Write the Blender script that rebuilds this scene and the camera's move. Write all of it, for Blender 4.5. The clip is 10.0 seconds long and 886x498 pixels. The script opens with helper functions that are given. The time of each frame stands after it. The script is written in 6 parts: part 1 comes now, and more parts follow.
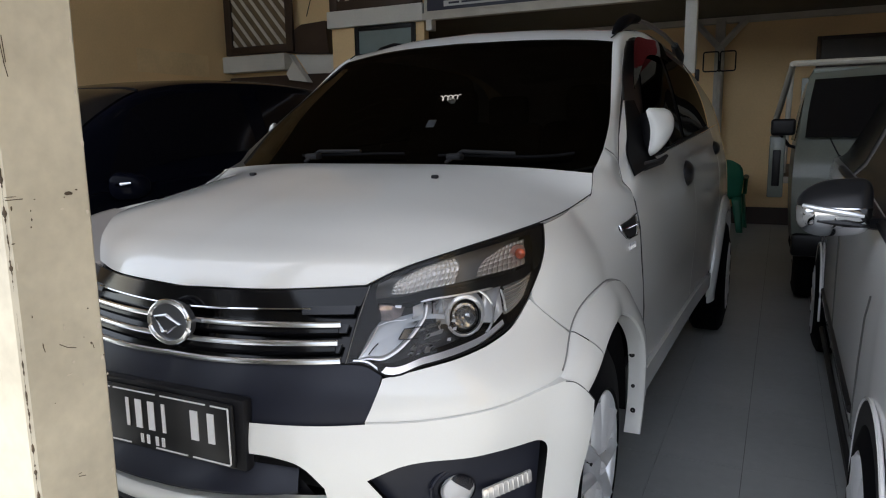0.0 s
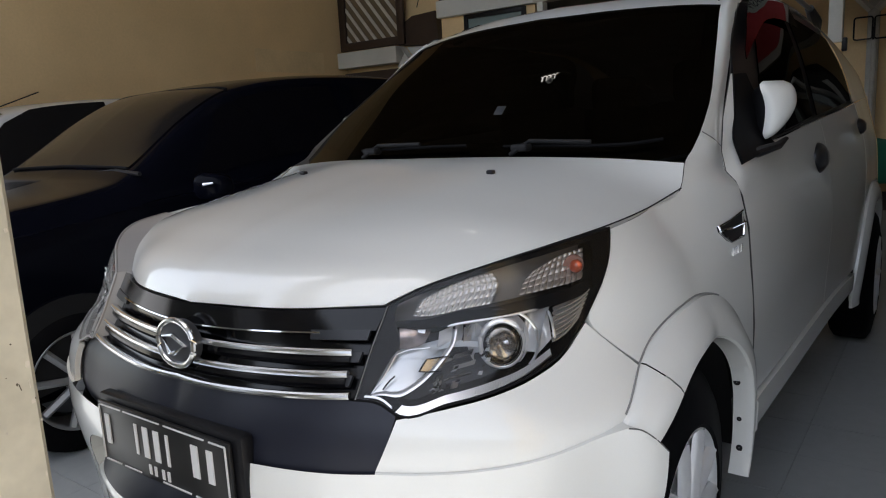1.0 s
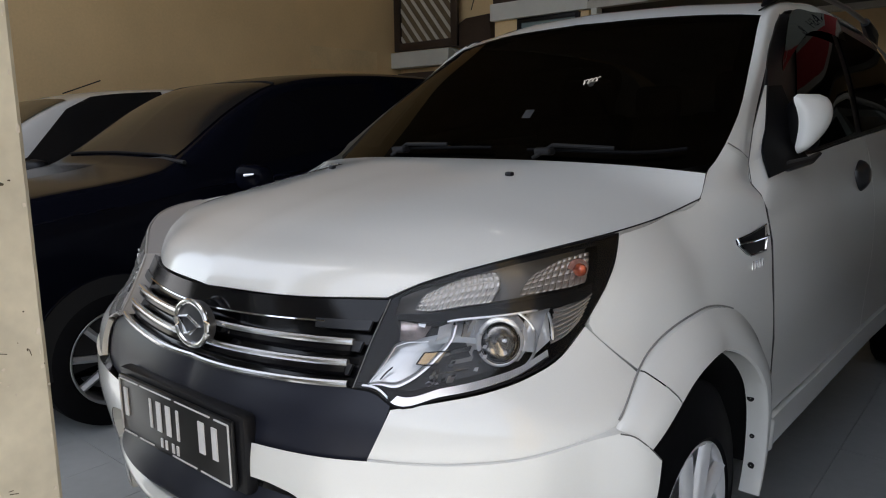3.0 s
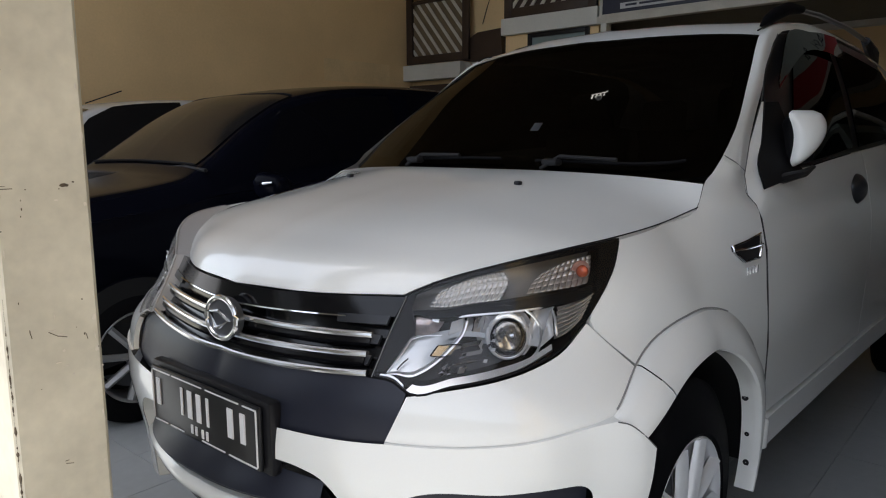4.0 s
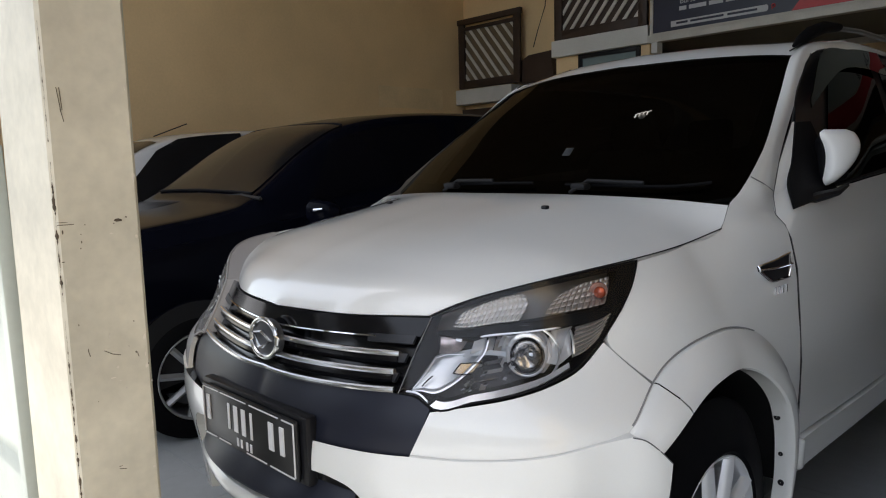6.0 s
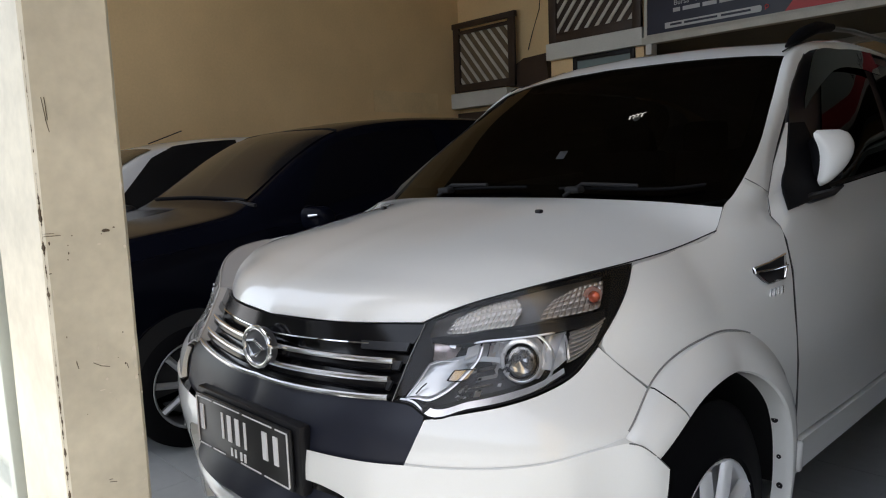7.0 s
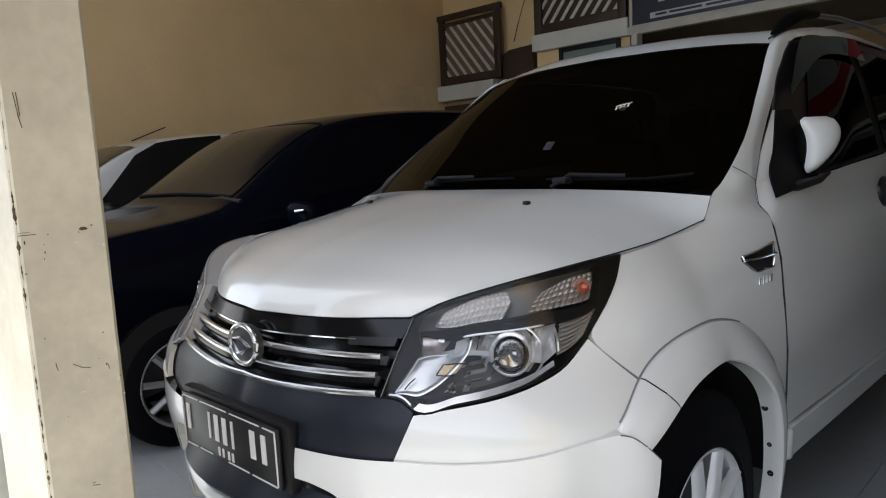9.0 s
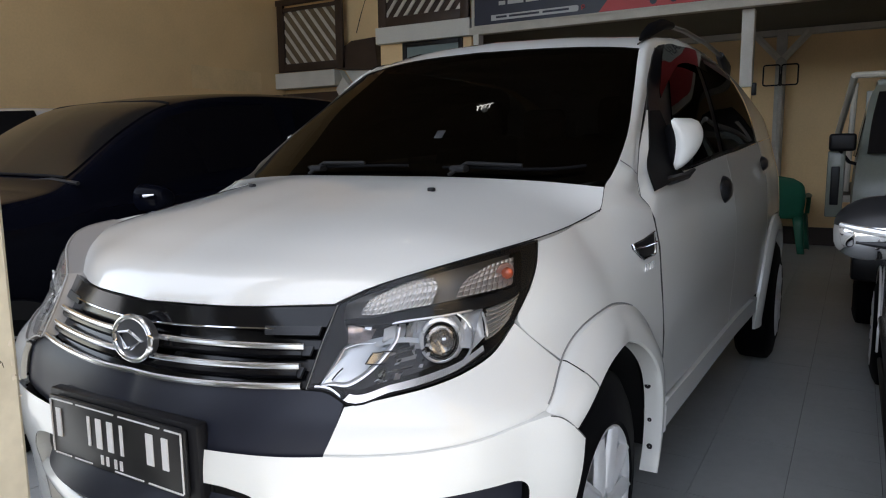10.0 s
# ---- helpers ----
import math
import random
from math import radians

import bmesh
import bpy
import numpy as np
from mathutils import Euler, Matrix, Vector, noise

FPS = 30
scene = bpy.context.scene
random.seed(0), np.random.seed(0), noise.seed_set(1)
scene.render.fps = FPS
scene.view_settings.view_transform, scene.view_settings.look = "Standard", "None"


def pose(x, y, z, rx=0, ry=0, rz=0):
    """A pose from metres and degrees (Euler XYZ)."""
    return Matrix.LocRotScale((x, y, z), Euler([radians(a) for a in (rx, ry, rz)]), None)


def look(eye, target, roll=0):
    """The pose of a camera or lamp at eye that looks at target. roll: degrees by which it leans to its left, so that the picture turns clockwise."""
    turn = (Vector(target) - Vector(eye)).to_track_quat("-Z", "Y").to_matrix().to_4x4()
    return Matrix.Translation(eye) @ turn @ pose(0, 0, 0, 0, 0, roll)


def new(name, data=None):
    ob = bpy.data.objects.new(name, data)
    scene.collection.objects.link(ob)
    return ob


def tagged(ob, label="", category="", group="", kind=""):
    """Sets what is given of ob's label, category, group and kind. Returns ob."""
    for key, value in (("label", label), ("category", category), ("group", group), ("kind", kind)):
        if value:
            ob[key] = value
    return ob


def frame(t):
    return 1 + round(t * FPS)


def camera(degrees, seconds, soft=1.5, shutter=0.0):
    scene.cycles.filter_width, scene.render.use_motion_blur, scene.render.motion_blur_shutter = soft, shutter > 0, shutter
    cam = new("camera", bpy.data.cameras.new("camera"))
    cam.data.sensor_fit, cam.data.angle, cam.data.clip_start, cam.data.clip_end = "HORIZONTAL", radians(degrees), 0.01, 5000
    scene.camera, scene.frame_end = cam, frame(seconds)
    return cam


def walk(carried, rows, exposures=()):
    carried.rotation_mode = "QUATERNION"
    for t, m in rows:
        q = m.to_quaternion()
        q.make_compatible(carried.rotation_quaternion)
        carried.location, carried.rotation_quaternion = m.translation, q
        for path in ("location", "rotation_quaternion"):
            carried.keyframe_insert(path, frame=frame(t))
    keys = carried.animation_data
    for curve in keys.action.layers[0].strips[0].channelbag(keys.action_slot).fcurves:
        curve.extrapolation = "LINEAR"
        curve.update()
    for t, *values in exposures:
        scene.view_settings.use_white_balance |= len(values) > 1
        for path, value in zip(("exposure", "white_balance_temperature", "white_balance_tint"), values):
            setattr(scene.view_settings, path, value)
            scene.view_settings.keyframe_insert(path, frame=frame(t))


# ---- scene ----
cam = camera(64.7, 10.0, soft=1.1)
PATH = [
    (0, (1.176, -1.047, 1.252), (0.32, 0.73, 0.921), -0.9),
    (0.5, (1.159, -0.873, 1.247), (0.226, 0.866, 0.918), -4.2),
    (1, (1.206, -0.728, 1.244), (0.041, 0.86, 0.897), -3.0),
    (1.5, (1.27, -0.652, 1.245), (-0.097, 0.76, 0.873), -4.2),
    (2, (1.291, -0.637, 1.242), (-0.096, 0.764, 0.904), -4.2),
    (2.5, (1.28, -0.669, 1.232), (-0.059, 0.776, 0.89), -0.9),
    (2.7, (1.276, -0.679, 1.238), (-0.033, 0.796, 0.902), -0.9),
    (3.8, (1.333, -0.779, 1.227), (0.109, 0.765, 0.885), 0.4),
    (4, (1.347, -0.789, 1.234), (0.051, 0.704, 0.931), -0.2),
    (4.5, (1.41, -0.787, 1.243), (0.068, 0.664, 0.939), -0.8),
    (5, (1.453, -0.793, 1.245), (0.065, 0.621, 0.969), -1.6),
    (5.5, (1.458, -0.801, 1.248), (0.036, 0.583, 1.002), -1.3),
    (7, (1.458, -0.783, 1.254), (0.037, 0.605, 1.023), -2.2),
    (7.5, (1.458, -0.775, 1.255), (0.037, 0.614, 1.027), -2.7),
    (8, (1.453, -0.77, 1.256), (0.046, 0.63, 1.01), -3.1),
    (8.5, (1.454, -0.763, 1.255), (0.052, 0.64, 1.006), -3.5),
    (9, (1.448, -0.767, 1.251), (0.05, 0.641, 1.0), -3.0),
    (9.5, (1.383, -0.784, 1.242), (0.162, 0.785, 1.031), 1.8),
    (10, (1.265, -0.862, 1.232), (0.26, 0.844, 0.95), -0.7),
]
walk(cam, [(t, look(eye, target, roll)) for t, eye, target, roll in PATH], exposures=[(0.0, 1.65, 6900, 10), (0.5, 1.70, 6900, 10), (1.0, 1.70, 6900, 10), (2.0, 1.62, 6900, 10), (5.7, 1.62, 6900, 10), (7.0, 1.72, 6900, 10), (9.0, 1.72, 6900, 10), (9.5, 1.82, 6850, 10), (10.0, 2.02, 6750, 10)])

# ---- light ----
world = bpy.data.worlds.new("sky")
scene.world = world
world.use_nodes = True
wn = world.node_tree.nodes
sky = wn.new("ShaderNodeTexSky")
sky.sky_type = "NISHITA"
sky.sun_disc = False
sky.sun_elevation, sky.sun_rotation = radians(76), radians(216)
haze = wn.new("ShaderNodeHueSaturation")
haze.inputs["Saturation"].default_value = 0.54
world.node_tree.links.new(sky.outputs[0], haze.inputs["Color"])
world.node_tree.links.new(haze.outputs[0], wn["Background"].inputs[0])
wn["Background"].inputs[1].default_value = 0.15
sun = new("sun", bpy.data.lights.new("sun", "SUN"))
sun.data.energy, sun.data.angle, sun.data.color = 3.0, radians(0.6), (1.0, 0.975, 0.97)
sun.matrix_world = look((-4.0, -5.5, 28.0), (0.0, 0.0, 0.0))


# ---- materials ----
def mat(name, color, rough=0.5, metal=0.0, grain=0.0, scale=8.0, bump=0.0, coat=0.0, fine=60.0, dark=0.6, spec=0.5, world=False):
    """A principled material with stains at a large scale, grain at a small one, and fine relief."""
    m = bpy.data.materials.new(name)
    m.use_nodes = True
    nt = m.node_tree
    b = nt.nodes["Principled BSDF"]
    b.inputs["Roughness"].default_value = rough
    b.inputs["Metallic"].default_value = metal
    b.inputs["Coat Weight"].default_value = coat
    b.inputs["Coat Roughness"].default_value = 0.04
    b.inputs["Specular IOR Level"].default_value = spec
    b.inputs["Base Color"].default_value = (*color, 1)
    if grain or bump:
        co = nt.nodes.new("ShaderNodeNewGeometry" if world else "ShaderNodeTexCoord")
        big = nt.nodes.new("ShaderNodeTexNoise")
        big.inputs["Scale"].default_value = scale
        big.inputs["Detail"].default_value = 6
        small = nt.nodes.new("ShaderNodeTexNoise")
        small.inputs["Scale"].default_value = fine
        small.inputs["Detail"].default_value = 4
        for n in (big, small):
            nt.links.new(co.outputs["Position" if world else "Object"], n.inputs["Vector"])
        add = nt.nodes.new("ShaderNodeMath")
        add.operation = "MULTIPLY_ADD"
        add.inputs[1].default_value = 0.35
        nt.links.new(small.outputs[0], add.inputs[0])
        nt.links.new(big.outputs[0], add.inputs[2])
        ramp = nt.nodes.new("ShaderNodeValToRGB")
        ramp.color_ramp.elements[0].position, ramp.color_ramp.elements[1].position = 0.45, 0.9
        ramp.color_ramp.elements[0].color = (*[c * (1 - grain * dark) for c in color], 1)
        ramp.color_ramp.elements[1].color = (*[min(1, c * (1 + grain * 0.25)) for c in color], 1)
        nt.links.new(add.outputs[0], ramp.inputs[0])
        nt.links.new(ramp.outputs[0], b.inputs["Base Color"])
        rr = nt.nodes.new("ShaderNodeMapRange")
        rr.inputs["To Min"].default_value, rr.inputs["To Max"].default_value = max(0, rough - 0.12 * grain), min(1, rough + 0.12 * grain)
        nt.links.new(big.outputs[0], rr.inputs["Value"])
        nt.links.new(rr.outputs[0], b.inputs["Roughness"])
        if bump:
            bp = nt.nodes.new("ShaderNodeBump")
            bp.inputs["Strength"].default_value = bump
            bp.inputs["Distance"].default_value = 0.002
            nt.links.new(add.outputs[0], bp.inputs["Height"])
            nt.links.new(bp.outputs[0], b.inputs["Normal"])
    return m


def clear_glass(name, tint=(1, 1, 1), gloss=1.0, haze=0.0, rough=0.015):
    """Thin clear pane: what lies behind shows through, with Fresnel gloss; haze is a fine dulled film on it."""
    m = bpy.data.materials.new(name)
    m.use_nodes = True
    nt = m.node_tree
    nt.nodes.remove(nt.nodes["Principled BSDF"])
    tr, gl, mix, fr = (nt.nodes.new("ShaderNode" + k) for k in ("BsdfTransparent", "BsdfGlossy", "MixShader", "Fresnel"))
    tr.inputs[0].default_value = (*tint, 1)
    gl.inputs["Roughness"].default_value = rough
    gl.inputs["Color"].default_value = (gloss, gloss, gloss, 1)
    fr.inputs[0].default_value = 1.5
    nt.links.new(fr.outputs[0], mix.inputs[0])
    nt.links.new(tr.outputs[0], mix.inputs[1])
    nt.links.new(gl.outputs[0], mix.inputs[2])
    last = mix
    if haze:
        df, last, noise, ramp = (nt.nodes.new("ShaderNode" + k) for k in ("BsdfDiffuse", "MixShader", "TexNoise", "MapRange"))
        df.inputs[0].default_value = (0.85, 0.83, 0.80, 1)
        noise.inputs["Scale"].default_value = 16
        ramp.inputs["From Min"].default_value, ramp.inputs["From Max"].default_value = 0.3, 0.7
        ramp.inputs["To Min"].default_value, ramp.inputs["To Max"].default_value = haze * 0.6, haze * 1.4
        nt.links.new(noise.outputs[0], ramp.inputs["Value"])
        nt.links.new(ramp.outputs[0], last.inputs[0])
        nt.links.new(mix.outputs[0], last.inputs[1])
        nt.links.new(df.outputs[0], last.inputs[2])
    nt.links.new(last.outputs[0], nt.nodes["Material Output"].inputs[0])
    return m


M = {
    "pearl": mat("pearl_white_paint", (0.785, 0.79, 0.76), 0.28, coat=1.0, grain=0.05, scale=1.5, fine=300),
    "black_paint": mat("black_car_paint", (0.003, 0.0035, 0.007), 0.12, coat=0.0, spec=0.048, grain=0.2, scale=3),
    "silver_paint": mat("silver_car_paint", (0.86, 0.86, 0.85), 0.32, metal=0.0, coat=1.0, grain=0.04, scale=2, fine=400),
    # white truck: the dimness of the back is put into this colour
    "truck_paint": mat("dimmed_white_truck_paint", (0.20, 0.22, 0.19), 0.4, coat=0.3, grain=0.25, scale=3),
    "plastic": mat("black_plastic", (0.008, 0.008, 0.010), 0.42, grain=0.3, bump=0.1, fine=900, spec=0.3),
    "panel": mat("satin_black_bumper_plastic", (0.014, 0.016, 0.026), 0.38, grain=0.3, bump=0.1, fine=900, spec=0.33),
    "gloss": mat("gloss_black_plastic", (0.005, 0.005, 0.006), 0.14, spec=0.35),
    "grey": mat("grey_metallic_plastic", (0.10, 0.105, 0.115), 0.3, metal=0.6),
    "chrome": mat("chrome", (0.85, 0.86, 0.88), 0.06, metal=1.0),
    "reflector": mat("lamp_reflector", (0.86, 0.87, 0.88), 0.22, metal=1.0),
    "alloy": mat("silver_alloy", (0.82, 0.83, 0.85), 0.28, metal=0.5, grain=0.1, scale=10),
    "rubber": mat("tyre_rubber", (0.004, 0.004, 0.005), 0.65, grain=0.5, scale=9, bump=0.3, spec=0.08),
    "dark": mat("dark_void", (0.004, 0.004, 0.005), 0.8),
    "interior": mat("dark_trim", (0.012, 0.012, 0.013), 0.7, grain=0.3),
    "lamp_back": mat("lamp_housing", (0.035, 0.035, 0.037), 0.35, metal=0.3),
    "mask": mat("matt_black_mask", (0.006, 0.006, 0.007), 0.6, spec=0.1),
    "lamp_grey": mat("lamp_grey_field", (0.42, 0.41, 0.40), 0.35, metal=0.3),
    "bar_end": mat("dark_bar_end", (0.022, 0.023, 0.026), 0.3, metal=0.3),
    "seam": mat("seam_grey", (0.10, 0.10, 0.098), 0.8),
    "seal": mat("pale_grey_line", (0.24, 0.24, 0.235), 0.6),
    "side_chrome": mat("smoky_chrome", (0.42, 0.41, 0.40), 0.16, metal=0.9),
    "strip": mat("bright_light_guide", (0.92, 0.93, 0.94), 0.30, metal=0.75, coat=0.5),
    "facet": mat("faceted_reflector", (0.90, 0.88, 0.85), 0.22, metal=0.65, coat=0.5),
    # mostly diffuse near-white, so that chrome looks as if it mirrored brightness
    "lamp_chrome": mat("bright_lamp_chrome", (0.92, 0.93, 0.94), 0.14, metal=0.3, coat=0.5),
    # the reflected sky's blue is part of this colour
    "lamp_mirror": mat("sky_tinted_reflector", (0.84, 0.89, 0.93), 0.25, metal=0.35, coat=0.5),
    # darker copy of the faceted reflector
    "facet_dim": mat("darker_faceted_reflector", (0.58, 0.53, 0.48), 0.28, metal=0.6, coat=0.4),
    # the bulb's amber reflection is put into the bowl's colour
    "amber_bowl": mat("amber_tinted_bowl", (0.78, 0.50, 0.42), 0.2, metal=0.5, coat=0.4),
    # chrome with a rosy reflection put into its colour
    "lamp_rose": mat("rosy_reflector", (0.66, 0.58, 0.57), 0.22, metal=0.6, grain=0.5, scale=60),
    "smoke": mat("smoky_field", (0.24, 0.23, 0.22), 0.3, metal=0.3),
    # the wall's dimness behind the slats as a colour
    "dim_wall_tan": mat("dim_wall_tan", (0.17, 0.125, 0.075), 0.7, grain=0.3, scale=6),
    "amber": mat("amber_bulb", (0.72, 0.15, 0.075), 0.2, coat=1.0),
    "white_paint": mat("white_lettering", (0.75, 0.75, 0.75), 0.5),
    "plate": mat("plate_black", (0.008, 0.008, 0.009), 0.35),
    "tint": clear_glass("tinted_glass", (0.035, 0.036, 0.038), 0.55),
    "side_tint": clear_glass("side_tinted_glass", (0.006, 0.0062, 0.007), 0.3),
    "visor": clear_glass("smoked_visor", (0.25, 0.24, 0.24), 0.6),
    "dull_alloy": mat("dull_alloy", (0.42, 0.43, 0.44), 0.38, metal=0.6, grain=0.2, scale=10),
    "milky": clear_glass("milky_lens", (0.92, 0.90, 0.86), 0.7, haze=0.12, rough=0.05),
    "clear": clear_glass("clear_lens", (0.985, 0.985, 0.99), 0.5, haze=0.004, rough=0.03),
    "wall": mat("cream_wall_paint", (0.88, 0.64, 0.35), 0.75, grain=0.17, scale=0.9, bump=0.25, fine=40, dark=0.8),
    "wall_patch": mat("paler_wall_plaster", (0.88, 0.665, 0.38), 0.8, grain=0.25, scale=2.5, bump=0.3, fine=40),
    "pillar": mat("chipped_cream_paint", (0.62, 0.572, 0.45), 0.6, grain=0.40, scale=5, bump=0.35, fine=45),
    "white_wall": mat("white_plaster", (0.72, 0.71, 0.66), 0.7, grain=0.2, scale=2, bump=0.2),
    "facade": mat("unseen_facade", (0.30, 0.302, 0.305), 0.8, grain=0.4, scale=0.5),
    "pale_green": mat("pale_green_paint", (0.52, 0.55, 0.48), 0.55, grain=0.2, scale=3, bump=0.1),
    "tile": mat("floor_tile", (0.42, 0.44, 0.44), 0.40, grain=0.22, scale=1.3, fine=23, spec=0.25, world=True),
    "grout": mat("dark_grout", (0.10, 0.10, 0.095), 0.9, grain=0.4, scale=6),
    "ceiling": mat("brown_grey_roof_sheet", (0.115, 0.088, 0.055), 0.6, grain=0.3, scale=1.2),
    "soffit": mat("dark_soffit", (0.12, 0.12, 0.11), 0.7, grain=0.3, scale=1.5),
    "wood": mat("dark_brown_wood", (0.045, 0.026, 0.018), 0.5, grain=0.5, scale=5, bump=0.3),
    "slat": mat("white_slat", (0.62, 0.60, 0.54), 0.6, grain=0.2, scale=6),
    "beam": mat("pale_beam", (0.60, 0.57, 0.50), 0.6, grain=0.25, scale=4),
    "steel": mat("grey_painted_steel", (0.48, 0.45, 0.40), 0.55, grain=0.35, scale=6),
    "navy": mat("banner_navy", (0.012, 0.016, 0.038), 0.4, grain=0.5, scale=3),
    "red": mat("banner_red", (0.50, 0.035, 0.04), 0.45, grain=0.15, scale=3),
    "banner_pale": mat("banner_pale_print", (0.50, 0.56, 0.52), 0.45, grain=0.2, scale=3),
    "banner_white": mat("banner_white", (0.52, 0.52, 0.53), 0.45, grain=0.1, scale=3),
    "green": mat("green_plastic", (0.012, 0.13, 0.075), 0.4, grain=0.15, scale=6),
    "concrete": mat("street_concrete", (0.295, 0.30, 0.305), 0.85, grain=0.4, scale=0.6, bump=0.3),
    "picture": mat("dark_picture", (0.05, 0.04, 0.035), 0.4, grain=0.6, scale=4),
    "blue_glass": mat("blue_grey_pane", (0.20, 0.27, 0.28), 0.08, grain=0.2, scale=3),
}


# ---- geometry helpers ----
def link(name, bm, material, parent=None, label="", smooth=True, sharp=35):
    """One bmesh as one mesh object, under its thing where it has one."""
    for f in bm.faces:
        f.smooth = smooth
    if smooth:
        for e in bm.edges:
            if len(e.link_faces) == 2 and e.calc_face_angle(0) > radians(sharp):
                e.smooth = False
    me = bpy.data.meshes.new(name)
    bm.to_mesh(me)
    bm.free()
    me.materials.append(material)
    ob = new(name, me)
    if parent:
        ob.parent = parent
    if label:
        ob["label"] = label
    return ob


def part(name, bm, material, parent, label="", **kw):
    return link(name, bm, material, parent, label, **kw)


def thing(name, x, y, z, label, category, group="", rz=0.0):
    ob = new(name)
    ob.empty_display_size = 0.1
    ob.matrix_world = pose(x, y, z, 0, 0, rz)
    return tagged(ob, label, category, group)


def box(sx, sy, sz, x=0, y=0, z=0, bevel=0.0, seg=2, rot=None):
    """A bevelled box centred on x, y with its bottom at z."""
    bm = bmesh.new()
    bmesh.ops.create_cube(bm, size=1)
    bmesh.ops.scale(bm, vec=(sx, sy, sz), verts=bm.verts)
    if bevel:
        bmesh.ops.bevel(bm, geom=bm.edges[:], offset=bevel, segments=seg, profile=0.5, affect="EDGES")
    if rot:
        bmesh.ops.rotate(bm, matrix=Euler([radians(a) for a in rot]).to_matrix(), verts=bm.verts)
    bmesh.ops.translate(bm, vec=(x, y, z + sz / 2), verts=bm.verts)
    return bm


def join(*bms):
    out = bmesh.new()
    for b in bms:
        me = bpy.data.meshes.new("tmp")
        b.to_mesh(me)
        b.free()
        out.from_mesh(me)
        bpy.data.meshes.remove(me)
    return out


def spl(pts, n):
    """n + 1 points along a smooth curve through pts."""
    p = np.array(pts, float)
    if len(p) == 2:
        return p[0] + (p[1] - p[0]) * np.linspace(0, 1, n + 1)[:, None]
    s = np.concatenate([[0], np.cumsum(np.linalg.norm(np.diff(p, axis=0), axis=1))])
    m = np.gradient(p, s, axis=0)
    out = []
    for q in np.linspace(0, s[-1], n + 1):
        i = min(int(np.searchsorted(s, q, side="right") - 1), len(s) - 2)
        h = s[i + 1] - s[i]
        t = (q - s[i]) / h
        out.append((2 * t**3 - 3 * t * t + 1) * p[i] + (t**3 - 2 * t * t + t) * h * m[i] + (3 * t * t - 2 * t**3) * p[i + 1] + (t**3 - t * t) * h * m[i + 1])
    return np.array(out)


def poly(pts, n):
    """n + 1 points along straight stretches through pts."""
    p = np.array(pts, float)
    s = np.concatenate([[0], np.cumsum(np.linalg.norm(np.diff(p, axis=0), axis=1))])
    return np.stack([np.interp(np.linspace(0, s[-1], n + 1), s, p[:, k]) for k in range(p.shape[1])], 1)


def coons(B, T, L, R):
    """Grid [j][i] between four edges: B and T run left to right, L and R bottom to top."""
    n, m = len(B) - 1, len(L) - 1
    u, v = np.linspace(0, 1, n + 1)[None, :, None], np.linspace(0, 1, m + 1)[:, None, None]
    c = (1 - u) * (1 - v) * B[0] + u * (1 - v) * B[-1] + (1 - u) * v * T[0] + u * v * T[-1]
    return (1 - v) * B[None] + v * T[None] + (1 - u) * L[:, None] + u * R[:, None] - c


def loft(sections, nu, nv):
    """Grid through section curves, smooth both ways."""
    rows = np.array([spl(s, nu) for s in sections])
    cols = np.array([spl(rows[:, i], nv) for i in range(nu + 1)])
    return np.transpose(cols, (1, 0, 2))


def sheet(g, mirror=False, flange=0.0, thick=0.0, out=None):
    """A grid of points as a sheet; flange turns its rim inward by that much, thick closes it into a shell."""
    g = np.array(g, float).copy()
    if mirror:
        g[..., 0] *= -1
        g = g[:, ::-1]
    m, n = g.shape[0], g.shape[1]
    bm = bmesh.new()
    vs = [[bm.verts.new(g[j, i]) for i in range(n)] for j in range(m)]
    for j in range(m - 1):
        for i in range(n - 1):
            try:
                bm.faces.new((vs[j][i], vs[j][i + 1], vs[j + 1][i + 1], vs[j + 1][i]))
            except ValueError:
                pass
    bm.normal_update()
    if flange or thick:
        rim = [vs[0][i] for i in range(n)] + [vs[j][n - 1] for j in range(1, m)] + [vs[m - 1][i] for i in range(n - 2, -1, -1)] + [vs[j][0] for j in range(m - 2, 0, -1)]
        d = flange or thick
        if thick:
            low = [[bm.verts.new(v.co - v.normal * d) for v in row] for row in vs]
            for j in range(m - 1):
                for i in range(n - 1):
                    bm.faces.new((low[j + 1][i], low[j + 1][i + 1], low[j][i + 1], low[j][i]))
            lr = [low[0][i] for i in range(n)] + [low[j][n - 1] for j in range(1, m)] + [low[m - 1][i] for i in range(n - 2, -1, -1)] + [low[j][0] for j in range(m - 2, 0, -1)]
        else:
            lr = [bm.verts.new(v.co - v.normal * d) for v in rim]
        k = len(rim)
        for a in range(k):
            bm.faces.new((rim[(a + 1) % k], rim[a], lr[a], lr[(a + 1) % k]))
            e = bm.edges.get((rim[a], rim[(a + 1) % k]))
            if e:
                e.smooth = False
    return bm


